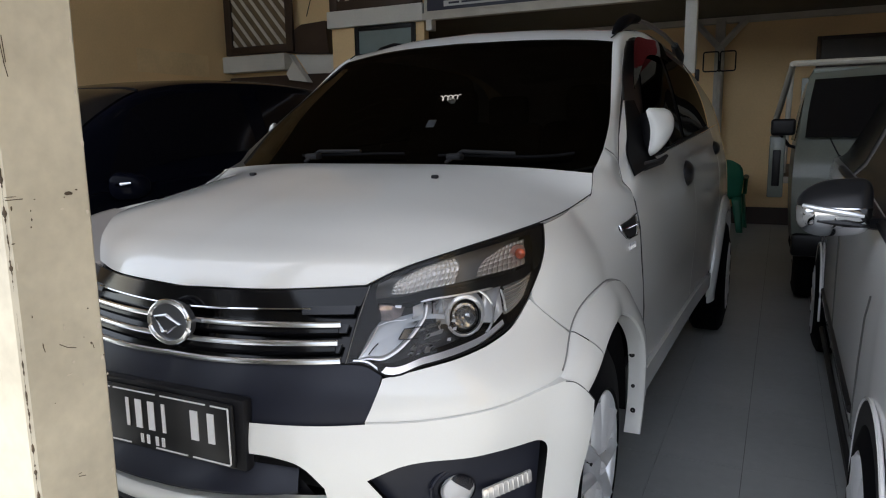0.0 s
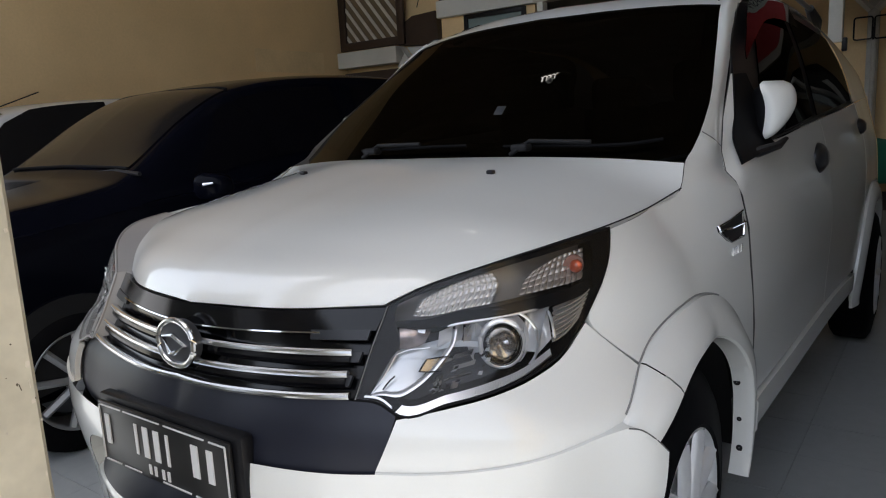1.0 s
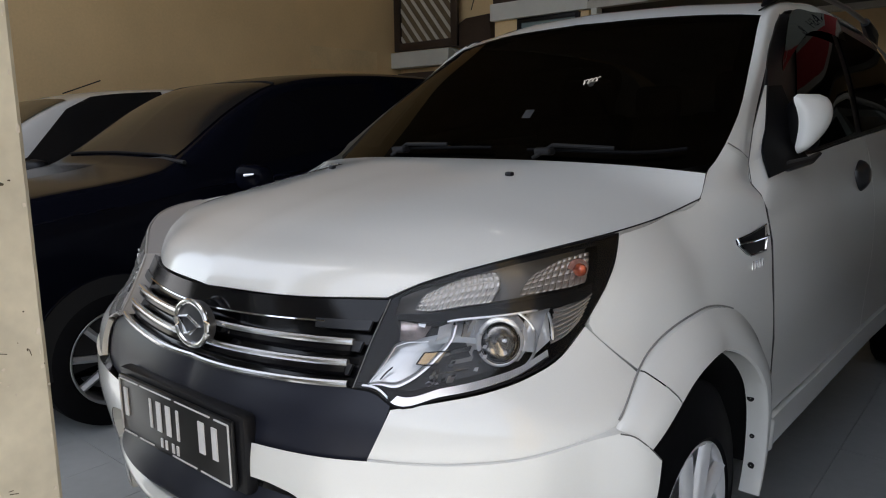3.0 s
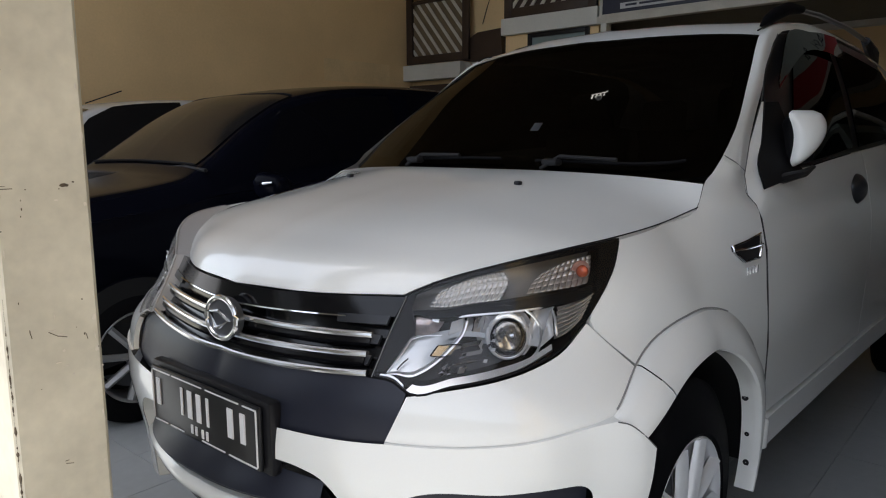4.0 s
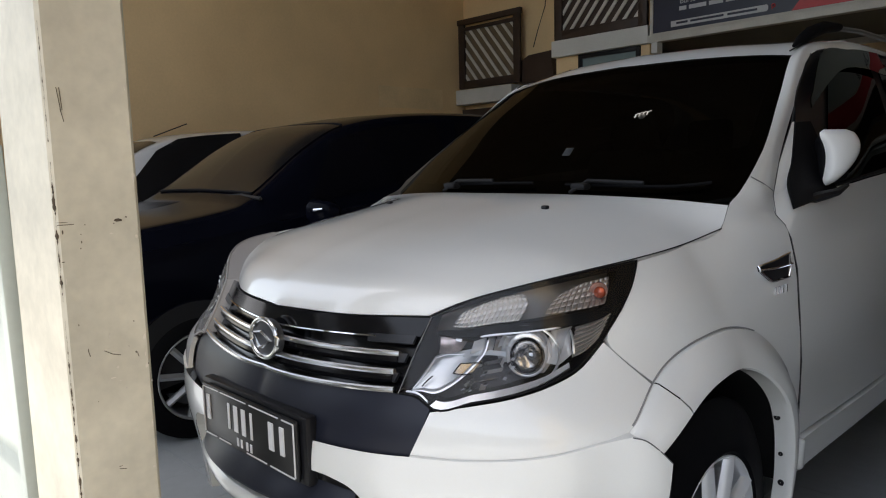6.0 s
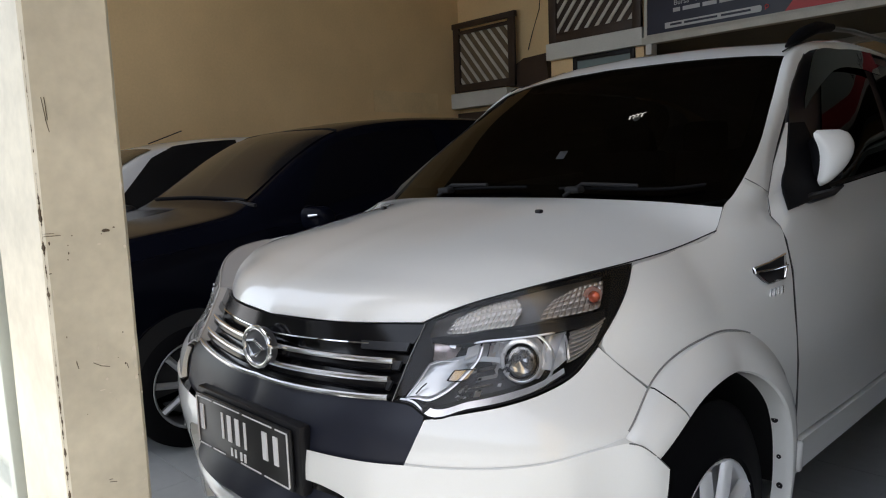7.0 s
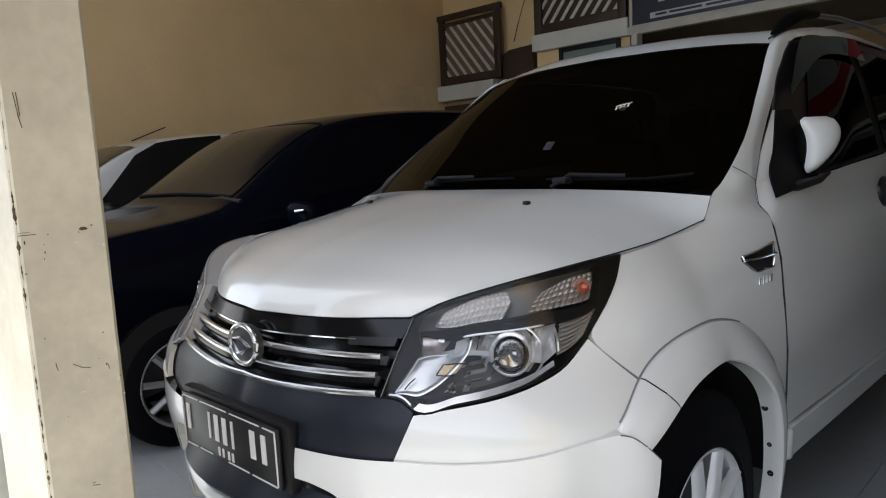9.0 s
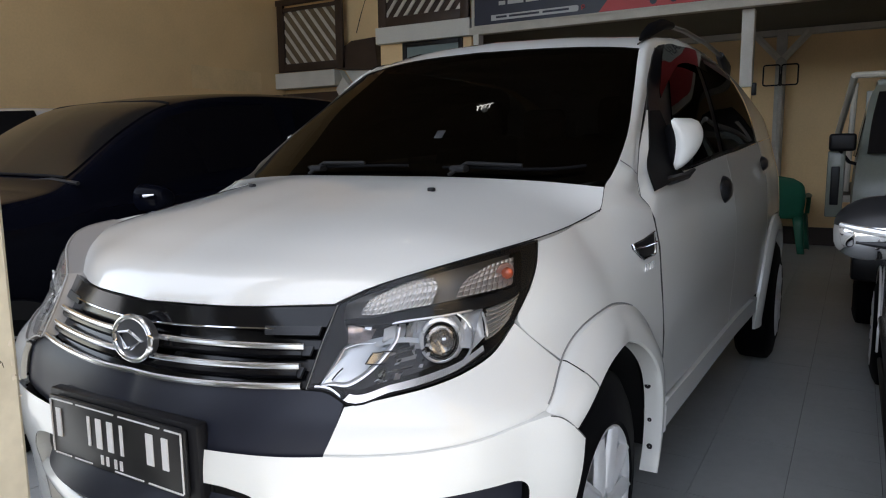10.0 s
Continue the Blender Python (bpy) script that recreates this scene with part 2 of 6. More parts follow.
def tube(pts, r, n=8, closed=False, flat=1.0):
    """A round rod along points, of one radius or one for each point; flat squeezes it in z."""
    p = [Vector(q) for q in pts]
    radii = list(r) if isinstance(r, (list, tuple)) else [r] * len(p)
    bm = bmesh.new()
    rings = []
    for i, q in enumerate(p):
        a = p[i - 1] if (i or closed) else q
        b = p[(i + 1) % len(p)] if (i < len(p) - 1 or closed) else q
        d = (b - a).normalized()
        up = Vector((0, 0, 1)) if abs(d.z) < 0.95 else Vector((0, 1, 0))
        s = d.cross(up).normalized()
        w = s.cross(d)
        rings.append([bm.verts.new(q + (s * math.cos(k * 2 * math.pi / n) + w * math.sin(k * 2 * math.pi / n) * flat) * radii[i]) for k in range(n)])
    for i in range(len(rings) - (0 if closed else 1)):
        a, b = rings[i], rings[(i + 1) % len(rings)]
        for k in range(n):
            bm.faces.new((a[k], a[(k + 1) % n], b[(k + 1) % n], b[k]))
    if not closed:
        bm.faces.new(rings[0][::-1])
        bm.faces.new(rings[-1])
    bmesh.ops.recalc_face_normals(bm, faces=bm.faces)
    return bm


def turned(profile, n=40, axis="x"):
    """A solid of revolution about the x axis from (along, radius) pairs."""
    bm = bmesh.new()
    rings = [[bm.verts.new((a, r * math.cos(k * 2 * math.pi / n), r * math.sin(k * 2 * math.pi / n))) for k in range(n)] for a, r in profile]
    for a, b in zip(rings, rings[1:]):
        for k in range(n):
            bm.faces.new((a[k], a[(k + 1) % n], b[(k + 1) % n], b[k]))
    bmesh.ops.recalc_face_normals(bm, faces=bm.faces)
    return bm


def disc(r, n=24, rx=1.0, depth=0.004, dome=0.0):
    """A disc facing -y, rx times as wide as high, with a domed front."""
    bm = bmesh.new()
    rings = []
    for q, k in ((1.0, depth), (1.0, 0.0), (0.92, -0.3 * dome - 0.001), (0.7, -0.65 * dome - 0.001), (0.4, -0.9 * dome - 0.001)):
        rings.append([bm.verts.new((r * rx * q * math.cos(a * 2 * math.pi / n), k, r * q * math.sin(a * 2 * math.pi / n))) for a in range(n)])
    for a, b in zip(rings, rings[1:]):
        for k in range(n):
            bm.faces.new((a[k], a[(k + 1) % n], b[(k + 1) % n], b[k]))
    bm.faces.new(rings[-1])
    bm.faces.new(rings[0][::-1])
    bmesh.ops.recalc_face_normals(bm, faces=bm.faces)
    return bm


def moved(bm, m):
    bmesh.ops.transform(bm, matrix=m, verts=bm.verts)
    if m.determinant() < 0:
        bmesh.ops.reverse_faces(bm, faces=bm.faces)
    return bm


FLIP = Matrix.Diagonal((-1, 1, 1, 1))

# ---- the place ----
CEIL, LINTEL = 5.3, 0.25
LEFT, RIGHT, BACK, FRONT = -6.1, 3.6, 8.9, -0.41


def setting(name, bm, material, label, category=""):
    return tagged(link(name, bm, material, smooth=False), label, category, kind="structure")


setting("ground", box(400, 400, 0.1, 0, -100, -0.16), M["concrete"], "grey concrete street in front of the showroom", "ground")
setting("floor", box(RIGHT - LEFT, BACK + 1.1, 0.055, (LEFT + RIGHT) / 2, (BACK - 1.1) / 2, -0.06), M["grout"], "dark grout bed under grey floor tiles", "floor")
# unseen facade, added to shape bounce light and reflections
setting("wall_opposite", box(60, 0.3, 5.0, 0, -14, -0.06), M["facade"], "unseen plain facade added across the street for bounce and reflections", "wall")
setting("wall_left", box(0.15, BACK + 0.6, CEIL, LEFT - 0.075, (BACK - 0.6) / 2, -0.05), M["wall"], "unseen cream side wall placed to block light from the right, slightly stained", "wall")
# unseen walls at the front corners, added to cut the light coming in
setting("wall_front_right", box(1.4, 0.15, CEIL, RIGHT - 0.7, FRONT - 0.04, -0.05), M["pillar"], "unseen pale cream wall added at the front corner to block light", "wall")
setting("wall_front_left", box(1.3, 0.15, CEIL, LEFT + 0.65, FRONT - 0.04, -0.05), M["pillar"], "unseen pale cream wall added at the front corner to block light", "wall")
# unseen; stands here and reaches forward to block sky from the right
setting("wall_right", box(0.15, BACK + 2.1, CEIL, RIGHT + 0.075, (BACK - 2.1) / 2, -0.05), M["wall"], "unseen cream side wall placed to block light from the right", "wall")
setting("wall_back", box(RIGHT - LEFT + 0.3, 0.15, CEIL, (LEFT + RIGHT) / 2, BACK + 0.075, -0.05), M["wall"], "cream painted plaster back wall under the mezzanine", "wall")
setting("wall_stair", box(2.1, 0.12, CEIL, LEFT + 1.05, 7.16, -0.05), M["wall"], "cream painted wall beside the stair", "wall")
ribs = [box(RIGHT - LEFT, 0.09, 0.008, (LEFT + RIGHT) / 2, y, CEIL - 0.008) for y in np.arange(-1.2, BACK, 0.24)]
setting("ceiling", join(box(RIGHT - LEFT + 0.3, BACK + 1.35, 0.08, (LEFT + RIGHT) / 2, (BACK - 1.25) / 2, CEIL), *ribs), M["ceiling"], "dark brownish ribbed sheet metal ceiling", "ceiling")
setting("wall_patch", box(0.006, 1.22, 0.29, LEFT + 0.003, 6.0, 2.05, bevel=0.002), M["wall_patch"], "paler patch on the side wall", "wall")
setting("baseboard", box(RIGHT + 2.6, 0.02, 0.22, (RIGHT - 2.6) / 2, BACK - 0.01, 0), M["wood"], "dark skirting along the back wall", "baseboard")
setting("trim", box(RIGHT - LEFT - 2.7, 0.16, LINTEL, (LEFT + RIGHT - 0.1) / 2, FRONT, CEIL - LINTEL), M["white_wall"], "white lintel over the open shop front", "trim")


def column(name, x0, x1, y0, y1, z1, material, label):
    """A plastered column with worn, slightly wavy arrises."""
    bm = bmesh.new()
    rows = []
    n = 240
    for k in range(n + 1):
        z = z1 * k / n
        ring = []
        for cx, cy in ((x0, y0), (x1, y0), (x1, y1), (x0, y1)):
            sx, sy = (1 if cx == x0 else -1), (1 if cy == y0 else -1)
            for a, b in (((0.006, 0), (0, 0.006)) if (sx * sy > 0) == False else ((0, 0.006), (0.006, 0))):
                w = 0.0006 * noise.noise(Vector((cx * 9, cy * 9, z * 7))) + 0.0004 * noise.noise(Vector((cx * 5, cy * 5 + 3, z * 31)))
                ring.append(bm.verts.new((cx + sx * (a + w), cy + sy * (b + w * 0.5), z)))
        rows.append(ring)
    for a, b in zip(rows, rows[1:]):
        for i in range(8):
            bm.faces.new((a[i], a[(i + 1) % 8], b[(i + 1) % 8], b[i]))
    bmesh.ops.recalc_face_normals(bm, faces=bm.faces)
    return setting(name, bm, material, label, "column")


column("pillar_front", -0.004, 0.266, -0.476, -0.345, CEIL, M["pillar"], "cream painted concrete pillar with chipped paint on its edges")

def prism(pts, y0, y1):
    """An upright outline of x, z points as a slab from y0 to y1."""
    bm = bmesh.new()
    f = bm.faces.new([bm.verts.new((x, y0, z)) for x, z in pts])
    r = bmesh.ops.extrude_face_region(bm, geom=[f])
    bmesh.ops.translate(bm, vec=(0, y1 - y0, 0), verts=[v for v in r["geom"] if isinstance(v, bmesh.types.BMVert)])
    bmesh.ops.recalc_face_normals(bm, faces=bm.faces)
    return bm


# mezzanine
setting("mezzanine_soffit", box(RIGHT + 4.0, BACK - 6.62, 0.12, (RIGHT - 4.0) / 2, (BACK + 6.62) / 2, 2.62), M["soffit"], "dark underside of the mezzanine deck", "ceiling")
setting("mezzanine_beam", box(RIGHT + 2.7, 0.10, 0.085, (RIGHT - 2.7) / 2, 6.57, 2.535, bevel=0.006), M["beam"], "pale painted beam along the mezzanine edge", "beam")
setting("back_beam", box(RIGHT + 4.0, 0.12, 0.07, (RIGHT - 4.0) / 2, BACK - 0.06, 2.55), M["beam"], "pale beam on the back wall", "beam")
setting("office_wall", box(1.30, 0.12, 2.54, -3.36, 6.66, 0), M["wall"], "cream painted wall below the mezzanine", "wall")
setting("mezzanine_band", box(1.34, 0.16, 0.20, -3.36, 6.60, 2.54, bevel=0.008), M["white_wall"], "white plastered edge of the mezzanine", "trim")
setting("mezzanine_stub", box(0.075, 0.12, 0.12, -2.60, 6.56, 2.415, bevel=0.006), M["white_wall"], "short white plastered stub under the mezzanine edge", "trim")
setting("stair_ledge", box(1.10, 0.20, 0.22, -5.56, 7.0, 2.125, bevel=0.008), M["white_wall"], "white plastered stair landing edge", "trim")
setting("stair_string", prism([(-4.93, 2.325), (-4.64, 1.94), (-4.94, 1.98), (-4.99, 2.07), (-4.87, 2.22)], 6.90, 7.02), M["white_wall"], "white plastered sloping stair string", "trim")
setting("stair_band", prism([(-4.91, 2.325), (-4.28, 2.29), (-4.25, 2.05), (-4.71, 2.06)], 7.02, 7.098), M["white_wall"], "white plastered band beside the stair", "trim")
setting("stair_riser", prism([(-5.0, 2.35), (-4.89, 2.63), (-4.74, 2.70), (-4.36, 2.72), (-4.31, 2.30), (-4.92, 2.335)], 6.95, 7.096), M["wood"], "dark brown boarded stair side", "stair")
setting("stair_underside", box(1.95, 0.06, 0.34, -5.12, 7.06, 1.72), M["wood"], "dark brown boards under the stair landing", "stair")


def lattice(name, x0, x1, z0, z1, y, slope, frame_w, n, label, backed=True, gap=0.0):
    """A dark wooden frame filled with white diagonal slats."""
    t = thing(name, (x0 + x1) / 2, y, z0, label, "railing")
    w, h = x1 - x0, z1 - z0
    for nm, b in (("rail", box(w, 0.05, frame_w, 0, 0, 0, 0.006)), ("rail", box(w + 0.04, 0.06, frame_w * 0.7, 0, 0, h - frame_w * 0.7, 0.006)),
                  ("stile", box(frame_w, 0.05, h, -w / 2 + frame_w / 2, -0.003, 0, 0.006)), ("stile", box(frame_w, 0.05, h, w / 2 - frame_w / 2, -0.003, 0, 0.006))):
        part(nm, b, M["wood"], t)
    if gap:
        part("rail", box(w - 2 * frame_w, 0.045, 0.05, 0, 0, h - frame_w * 0.7 - gap, 0.005), M["wood"], t)
    iw, ih = w - 2 * frame_w + 0.02, h - 1.7 * frame_w + 0.02 - gap
    # added sheet that makes the wall look dim between the slats
    part("backing", box(iw, 0.012, ih, 0, 0.03, frame_w - 0.01), M["wood" if backed else "dim_wall_tan"], t, "sheet added to darken the gaps between the slats")
    steep = 1.22
    step = (iw + ih / steep) / n
    for k in range(n):
        c = -iw / 2 - ih / steep + step * (k + 0.5)
        a, b = max(-iw / 2, c), min(iw / 2, c + ih / steep)
        if b - a < 0.03:
            continue
        za, zb = steep * (a - c), steep * (b - c)
        if slope < 0:
            za, zb = ih - za, ih - zb
        length = math.hypot(b - a, zb - za)
        s = box(length, 0.014, step * 0.27, 0, 0, -step * 0.135)
        moved(s, pose((a + b) / 2, 0.012, frame_w - 0.01 + (za + zb) / 2) @ pose(0, 0, 0, 0, -math.degrees(math.atan2(zb - za, b - a)), 0))
        part("slat", s, M["slat"], t)
    return t


lattice("lattice_panel", -6.03, -4.86, 2.355, 3.36, 6.93, -1, 0.112, 10, "dark brown wooden frame with white diagonal slats on the stair landing", backed=False, gap=0.09)
lattice("lattice_panel", -4.0, -2.72, 2.745, 3.75, 6.57, 1, 0.11, 12, "dark wooden frame with white diagonal slats along the mezzanine")

# banner on the mezzanine edge: a navy part with lines of text, a red and white part
banner = thing("banner", 0.6, 6.50, 2.63, "printed finance banner in navy, red and white on the mezzanine edge", "banner")


def flat(x0, x1, z0, z1, y, material, name, skew=0.0, label=""):
    bm = bmesh.new()
    vs = [bm.verts.new(v) for v in ((x0, y, z0), (x1, y, z0), (x1 + skew, y, z1), (x0 + skew, y, z1))]
    bm.faces.new(vs)
    r = bmesh.ops.extrude_face_region(bm, geom=bm.faces[:])
    bmesh.ops.translate(bm, vec=(0, 0.004, 0), verts=[v for v in r["geom"] if isinstance(v, bmesh.types.BMVert)])
    bmesh.ops.recalc_face_normals(bm, faces=bm.faces)
    return part(name, bm, material, banner, label, smooth=False)


def printed(pts, y, material, name, label=""):
    """A printed shape: an outline of x, z points, a few millimetres thick."""
    return part(name, prism(pts, y, y + 0.003), material, banner, label, smooth=False)


flat(-3.22, 3.0, 0.0, 0.85, 0.010, M["navy"], "sheet", label="navy printed sheet")
printed([(-1.754, 0), (2.99, 0), (2.99, 0.30), (0.55, 0.30), (0.25, 0.122), (-0.15, 0.125), (-1.58, 0.218)], 0.005, M["red"], "red_field", "red printed strip")
printed([(-1.578, 0.219), (-0.15, 0.126), (0.25, 0.123), (0.55, 0.301), (2.99, 0.301), (2.99, 0.85), (-1.11, 0.85)], 0.005, M["banner_pale"], "pale_field", "pale printed field")
printed([(-1.26, 0.42), (-1.12, 0.40), (-0.80, 0.85), (-0.98, 0.85)], 0.001, M["red"], "red_stripe")
printed([(-3.05, 0.425), (-2.70, 0.435), (-2.66, 0.50), (-2.36, 0.51), (-2.24, 0.85), (-3.05, 0.85)], 0.005, M["red"], "red_block", "red printed block")
for x, z, w, h in ((-2.96, 0.46, 0.20, 0.05), (-2.72, 0.53, 0.10, 0.06), (-2.59, 0.535, 0.09, 0.06), (-2.47, 0.54, 0.06, 0.06), (-2.90, 0.56, 0.14, 0.06)):
    printed([(x, z), (x + w, z), (x + w + 0.02, z + h), (x + 0.02, z + h)], 0.001, M["banner_white"], "text_bar")
printed([(-3.005, 0.036), (-1.99, 0.036), (-1.975, 0.050), (-1.975, 0.088), (-1.99, 0.100), (-3.005, 0.097)], 0.004, M["banner_white"], "address_bar", "white bar with a web address")
part("search_ring", moved(tube([(0.016 * math.cos(a), 0, 0.016 * math.sin(a)) for a in np.linspace(0, 2 * math.pi, 16, endpoint=False)], 0.005, 6, closed=True), pose(-1.925, 0.004, 0.078)), M["red"], banner, "red search ring")
printed([(-1.946, 0.048), (-1.936, 0.044), (-1.928, 0.060), (-1.938, 0.064)], 0.004, M["red"], "search_handle")
flat(-3.255, -3.22, -0.03, 0.88, 0.002, M["beam"], "frame")
flat(-3.22, 3.0, -0.022, -0.002, 0.004, M["beam"], "frame")
# a small red car and a white van in print
printed([(-1.25, 0.05), (-0.93, 0.05), (-0.92, 0.13), (-0.97, 0.165), (-1.02, 0.225), (-1.15, 0.23), (-1.22, 0.15), (-1.26, 0.12)], 0.001, M["red"], "printed_red_car", "small printed red car")
printed([(-1.18, 0.150), (-1.02, 0.150), (-1.05, 0.205), (-1.14, 0.210)], -0.003, M["navy"], "printed_glass")
printed([(-0.92, 0.055), (-0.24, 0.055), (-0.23, 0.15), (-0.25, 0.27), (-0.58, 0.285), (-0.72, 0.20), (-0.90, 0.16)], -0.003, M["banner_white"], "printed_van", "printed white van")
for q in ([(-0.70, 0.185), (-0.60, 0.185), (-0.56, 0.262)], [(-0.57, 0.185), (-0.44, 0.185), (-0.44, 0.262), (-0.53, 0.262)], [(-0.41, 0.185), (-0.27, 0.180), (-0.28, 0.255), (-0.41, 0.262)], [(-0.91, 0.075), (-0.80, 0.075), (-0.80, 0.125), (-0.91, 0.13)]):
    printed(q, -0.007, M["navy"], "printed_glass")
for x, r in ((-0.70, 0.048), (-0.32, 0.046), (-1.19, 0.036), (-0.99, 0.036)):
    part("printed_wheel", moved(disc(r, 20, 1.0, 0.003), pose(x, -0.006, 0.055)), M["navy"], banner)


def words(text, size, x, y, z, material, parent, name="lettering", rot=(90, 0, 0), align="LEFT", depth=0.001):
    c = bpy.data.curves.new(name, "FONT")
    c.body, c.size, c.extrude, c.align_x = text, size, depth, align
    tmp = bpy.data.objects.new("tmp", c)
    scene.collection.objects.link(tmp)
    me = bpy.data.meshes.new_from_object(tmp.evaluated_get(bpy.context.evaluated_depsgraph_get()))
    bpy.data.objects.remove(tmp)
    bpy.data.curves.remove(c)
    me.materials.clear()
    me.materials.append(material)
    ob = new(name, me)
    ob.matrix_world = pose(x, y, z, *rot)
    if parent:
        ob.parent = parent
    return ob


for x, w in ((-2.94, .13), (-2.78, .36), (-2.38, .30)):
    flat(x, x + w, 0.058, 0.080, -0.001, M["navy"], "text_bar")
for x, w in ((-2.91, .08), (-2.80, .19), (-2.58, .15), (-2.40, .51)):
    flat(x, x + w, 0.197, 0.238, 0.004, M["banner_white"], "text_bar")
for x, w in ((-2.43, .30), (-2.10, .19)):
    flat(x, x + w, 0.275, 0.312, 0.004, M["banner_white"], "text_bar")
words("Bursa", 0.078, -2.905, 0.006, 0.268, M["banner_white"], banner)
words("Mobil", 0.078, -2.66, 0.006, 0.268, M["banner_white"], banner)
words("CASH", 0.13, 0.70, -0.001, 0.33, M["navy"], banner)
words("&", 0.13, 1.16, -0.001, 0.33, M["navy"], banner)

# posts, bracket and what hangs on the back wall
post = thing("support_post", 0.28, 6.72, 0, "white painted square post under the mezzanine beam", "post")
part("shaft", box(0.115, 0.115, 0.735, 0, 0, 1.80, 0.008), M["white_wall"], post)
part("lower_shaft", box(0.09, 0.09, 1.80, 0.01, 0.01, 0, 0.008), M["wall"], post, "cream lower half of the post")
part("hook", box(0.05, 0.06, 0.12, 0.07, 0, 1.72, 0.01), M["plastic"], post, "small black hook")

bp = thing("braced_post", 0.40, 8.76, 0, "grey steel post with two diagonal braces on the back wall", "post")
part("shaft", box(0.115, 0.08, 2.60, 0, 0, 0, 0.006), M["steel"], bp)
part("pipe", tube([(0.02, -0.07, 0), (0.02, -0.07, 2.0)], 0.03, 10), M["steel"], bp)
for s in (-1, 1):
    part("brace", tube([(s * 0.03, -0.02, 2.27), (s * 0.30, -0.02, 2.57)], 0.045, 6), M["beam"], bp)
hoop = thing("wall_bracket", 0.41, 8.64, 1.94, "black rod bracket with two rounded square loops", "bracket")
for s in (-1, 1):
    c = []
    for cx, cz, a0 in ((0.165, 0.225, 0), (0.035, 0.225, 90), (0.035, 0.035, 180), (0.165, 0.035, 270)):
        c += [(s * (cx + 0.025 * math.cos(radians(a0 + a))), 0, cz + 0.025 * math.sin(radians(a0 + a))) for a in (0, 30, 60, 90)]
    part("loop", tube(c, 0.009, 8, closed=True), M["plastic"], hoop)
part("stem", tube([(0, 0.09, 0.13), (0, 0, 0.13), (0, 0, 0.0)], 0.012, 8), M["plastic"], hoop)

pic = thing("framed_picture", 2.2, 8.86, 1.62, "dark framed picture on the cream back wall", "picture")
part("panel", box(1.34, 0.02, 0.66, 0, 0.01, 0.02), M["picture"], pic)
for s in (-1, 1):
    part("frame_side", box(0.05, 0.04, 0.70, s * 0.68, 0, 0, 0.006), M["wood"], pic)
for z in (0, 0.65):
    part("frame_rail", box(1.31, 0.04, 0.05, 0, 0, z, 0.006), M["wood"], pic)

win = tagged(new("window_1"), "dark framed window with bluish glass in the office wall", "window", kind="structure")
win.location = (-3.24, 6.60, 1.6)
part("pane", box(0.74, 0.012, 0.88, 0, 0, 0.03), M["blue_glass"], win, smooth=False)
for s in (-1, 1):
    part("window_frame", box(0.05, 0.05, 0.935, s * 0.395, -0.01, 0, 0.004), M["plastic"], win)
for z in (0, 0.885):
    part("window_frame", box(0.74, 0.05, 0.05, 0, -0.01, z, 0.004), M["plastic"], win)

gate = thing("gate_leaf", -0.605, -0.44, 0, "pale green painted sheet metal gate leaf folded beside the pillar", "gate")
lean = pose(0, 0, 0, 0, -3.5, 0)
part("sheet", moved(box(0.82, 0.008, 1.18, 0, 0.004, 0.05), lean), M["pale_green"], gate)
for x in (-0.43, 0.43):
    part("stile", moved(box(0.04, 0.03, 1.26, x, 0, 0.03, 0.004), lean), M["pale_green"], gate)
for z in (0.03, 0.62, 1.25):
    part("rail", moved(box(0.82, 0.026, 0.04, 0, 0, z, 0.004), lean), M["pale_green"], gate)


def plastic_chair(x, y, rz):
    t = thing("plastic_chair", x, y, 0, "green moulded plastic armchair by the back wall", "chair", rz=rz)
    part("seat", box(0.48, 0.44, 0.03, 0, 0, 0.42, 0.012), M["green"], t)
    back = sheet(loft([[(-0.27, 0.20, 0.40), (0, 0.24, 0.40), (0.27, 0.20, 0.40)], [(-0.30, 0.24, 0.65), (0, 0.29, 0.66), (0.30, 0.24, 0.65)], [(-0.27, 0.27, 0.80), (0, 0.32, 0.84), (0.27, 0.27, 0.80)], [(-0.17, 0.29, 0.86), (0, 0.33, 0.89), (0.17, 0.29, 0.86)]], 12, 10), thick=0.014)
    part("backrest", back, M["green"], t)
    for sx in (-1, 1):
        part("armrest", tube([(sx * 0.28, 0.24, 0.66), (sx * 0.30, 0.0, 0.66), (sx * 0.29, -0.20, 0.64), (sx * 0.27, -0.24, 0.60)], 0.026, 8), M["green"], t)
        for sy in (-1, 1):
            leg = loft([[(sx * 0.17, sy * 0.22, 0.43), (sx * 0.27, sy * 0.22, 0.43), (sx * 0.27, sy * 0.12, 0.43)], [(sx * 0.25, sy * 0.26, 0.0), (sx * 0.31, sy * 0.26, 0.0), (sx * 0.31, sy * 0.20, 0.0)]], 8, 4)
            part("leg", sheet(leg, thick=0.008), M["green"], t)
        part("arm_post", tube([(sx * 0.27, -0.21, 0.43), (sx * 0.28, -0.22, 0.62)], 0.024, 8), M["green"], t)
    return t


plastic_chair(0.51, 8.25, 176)

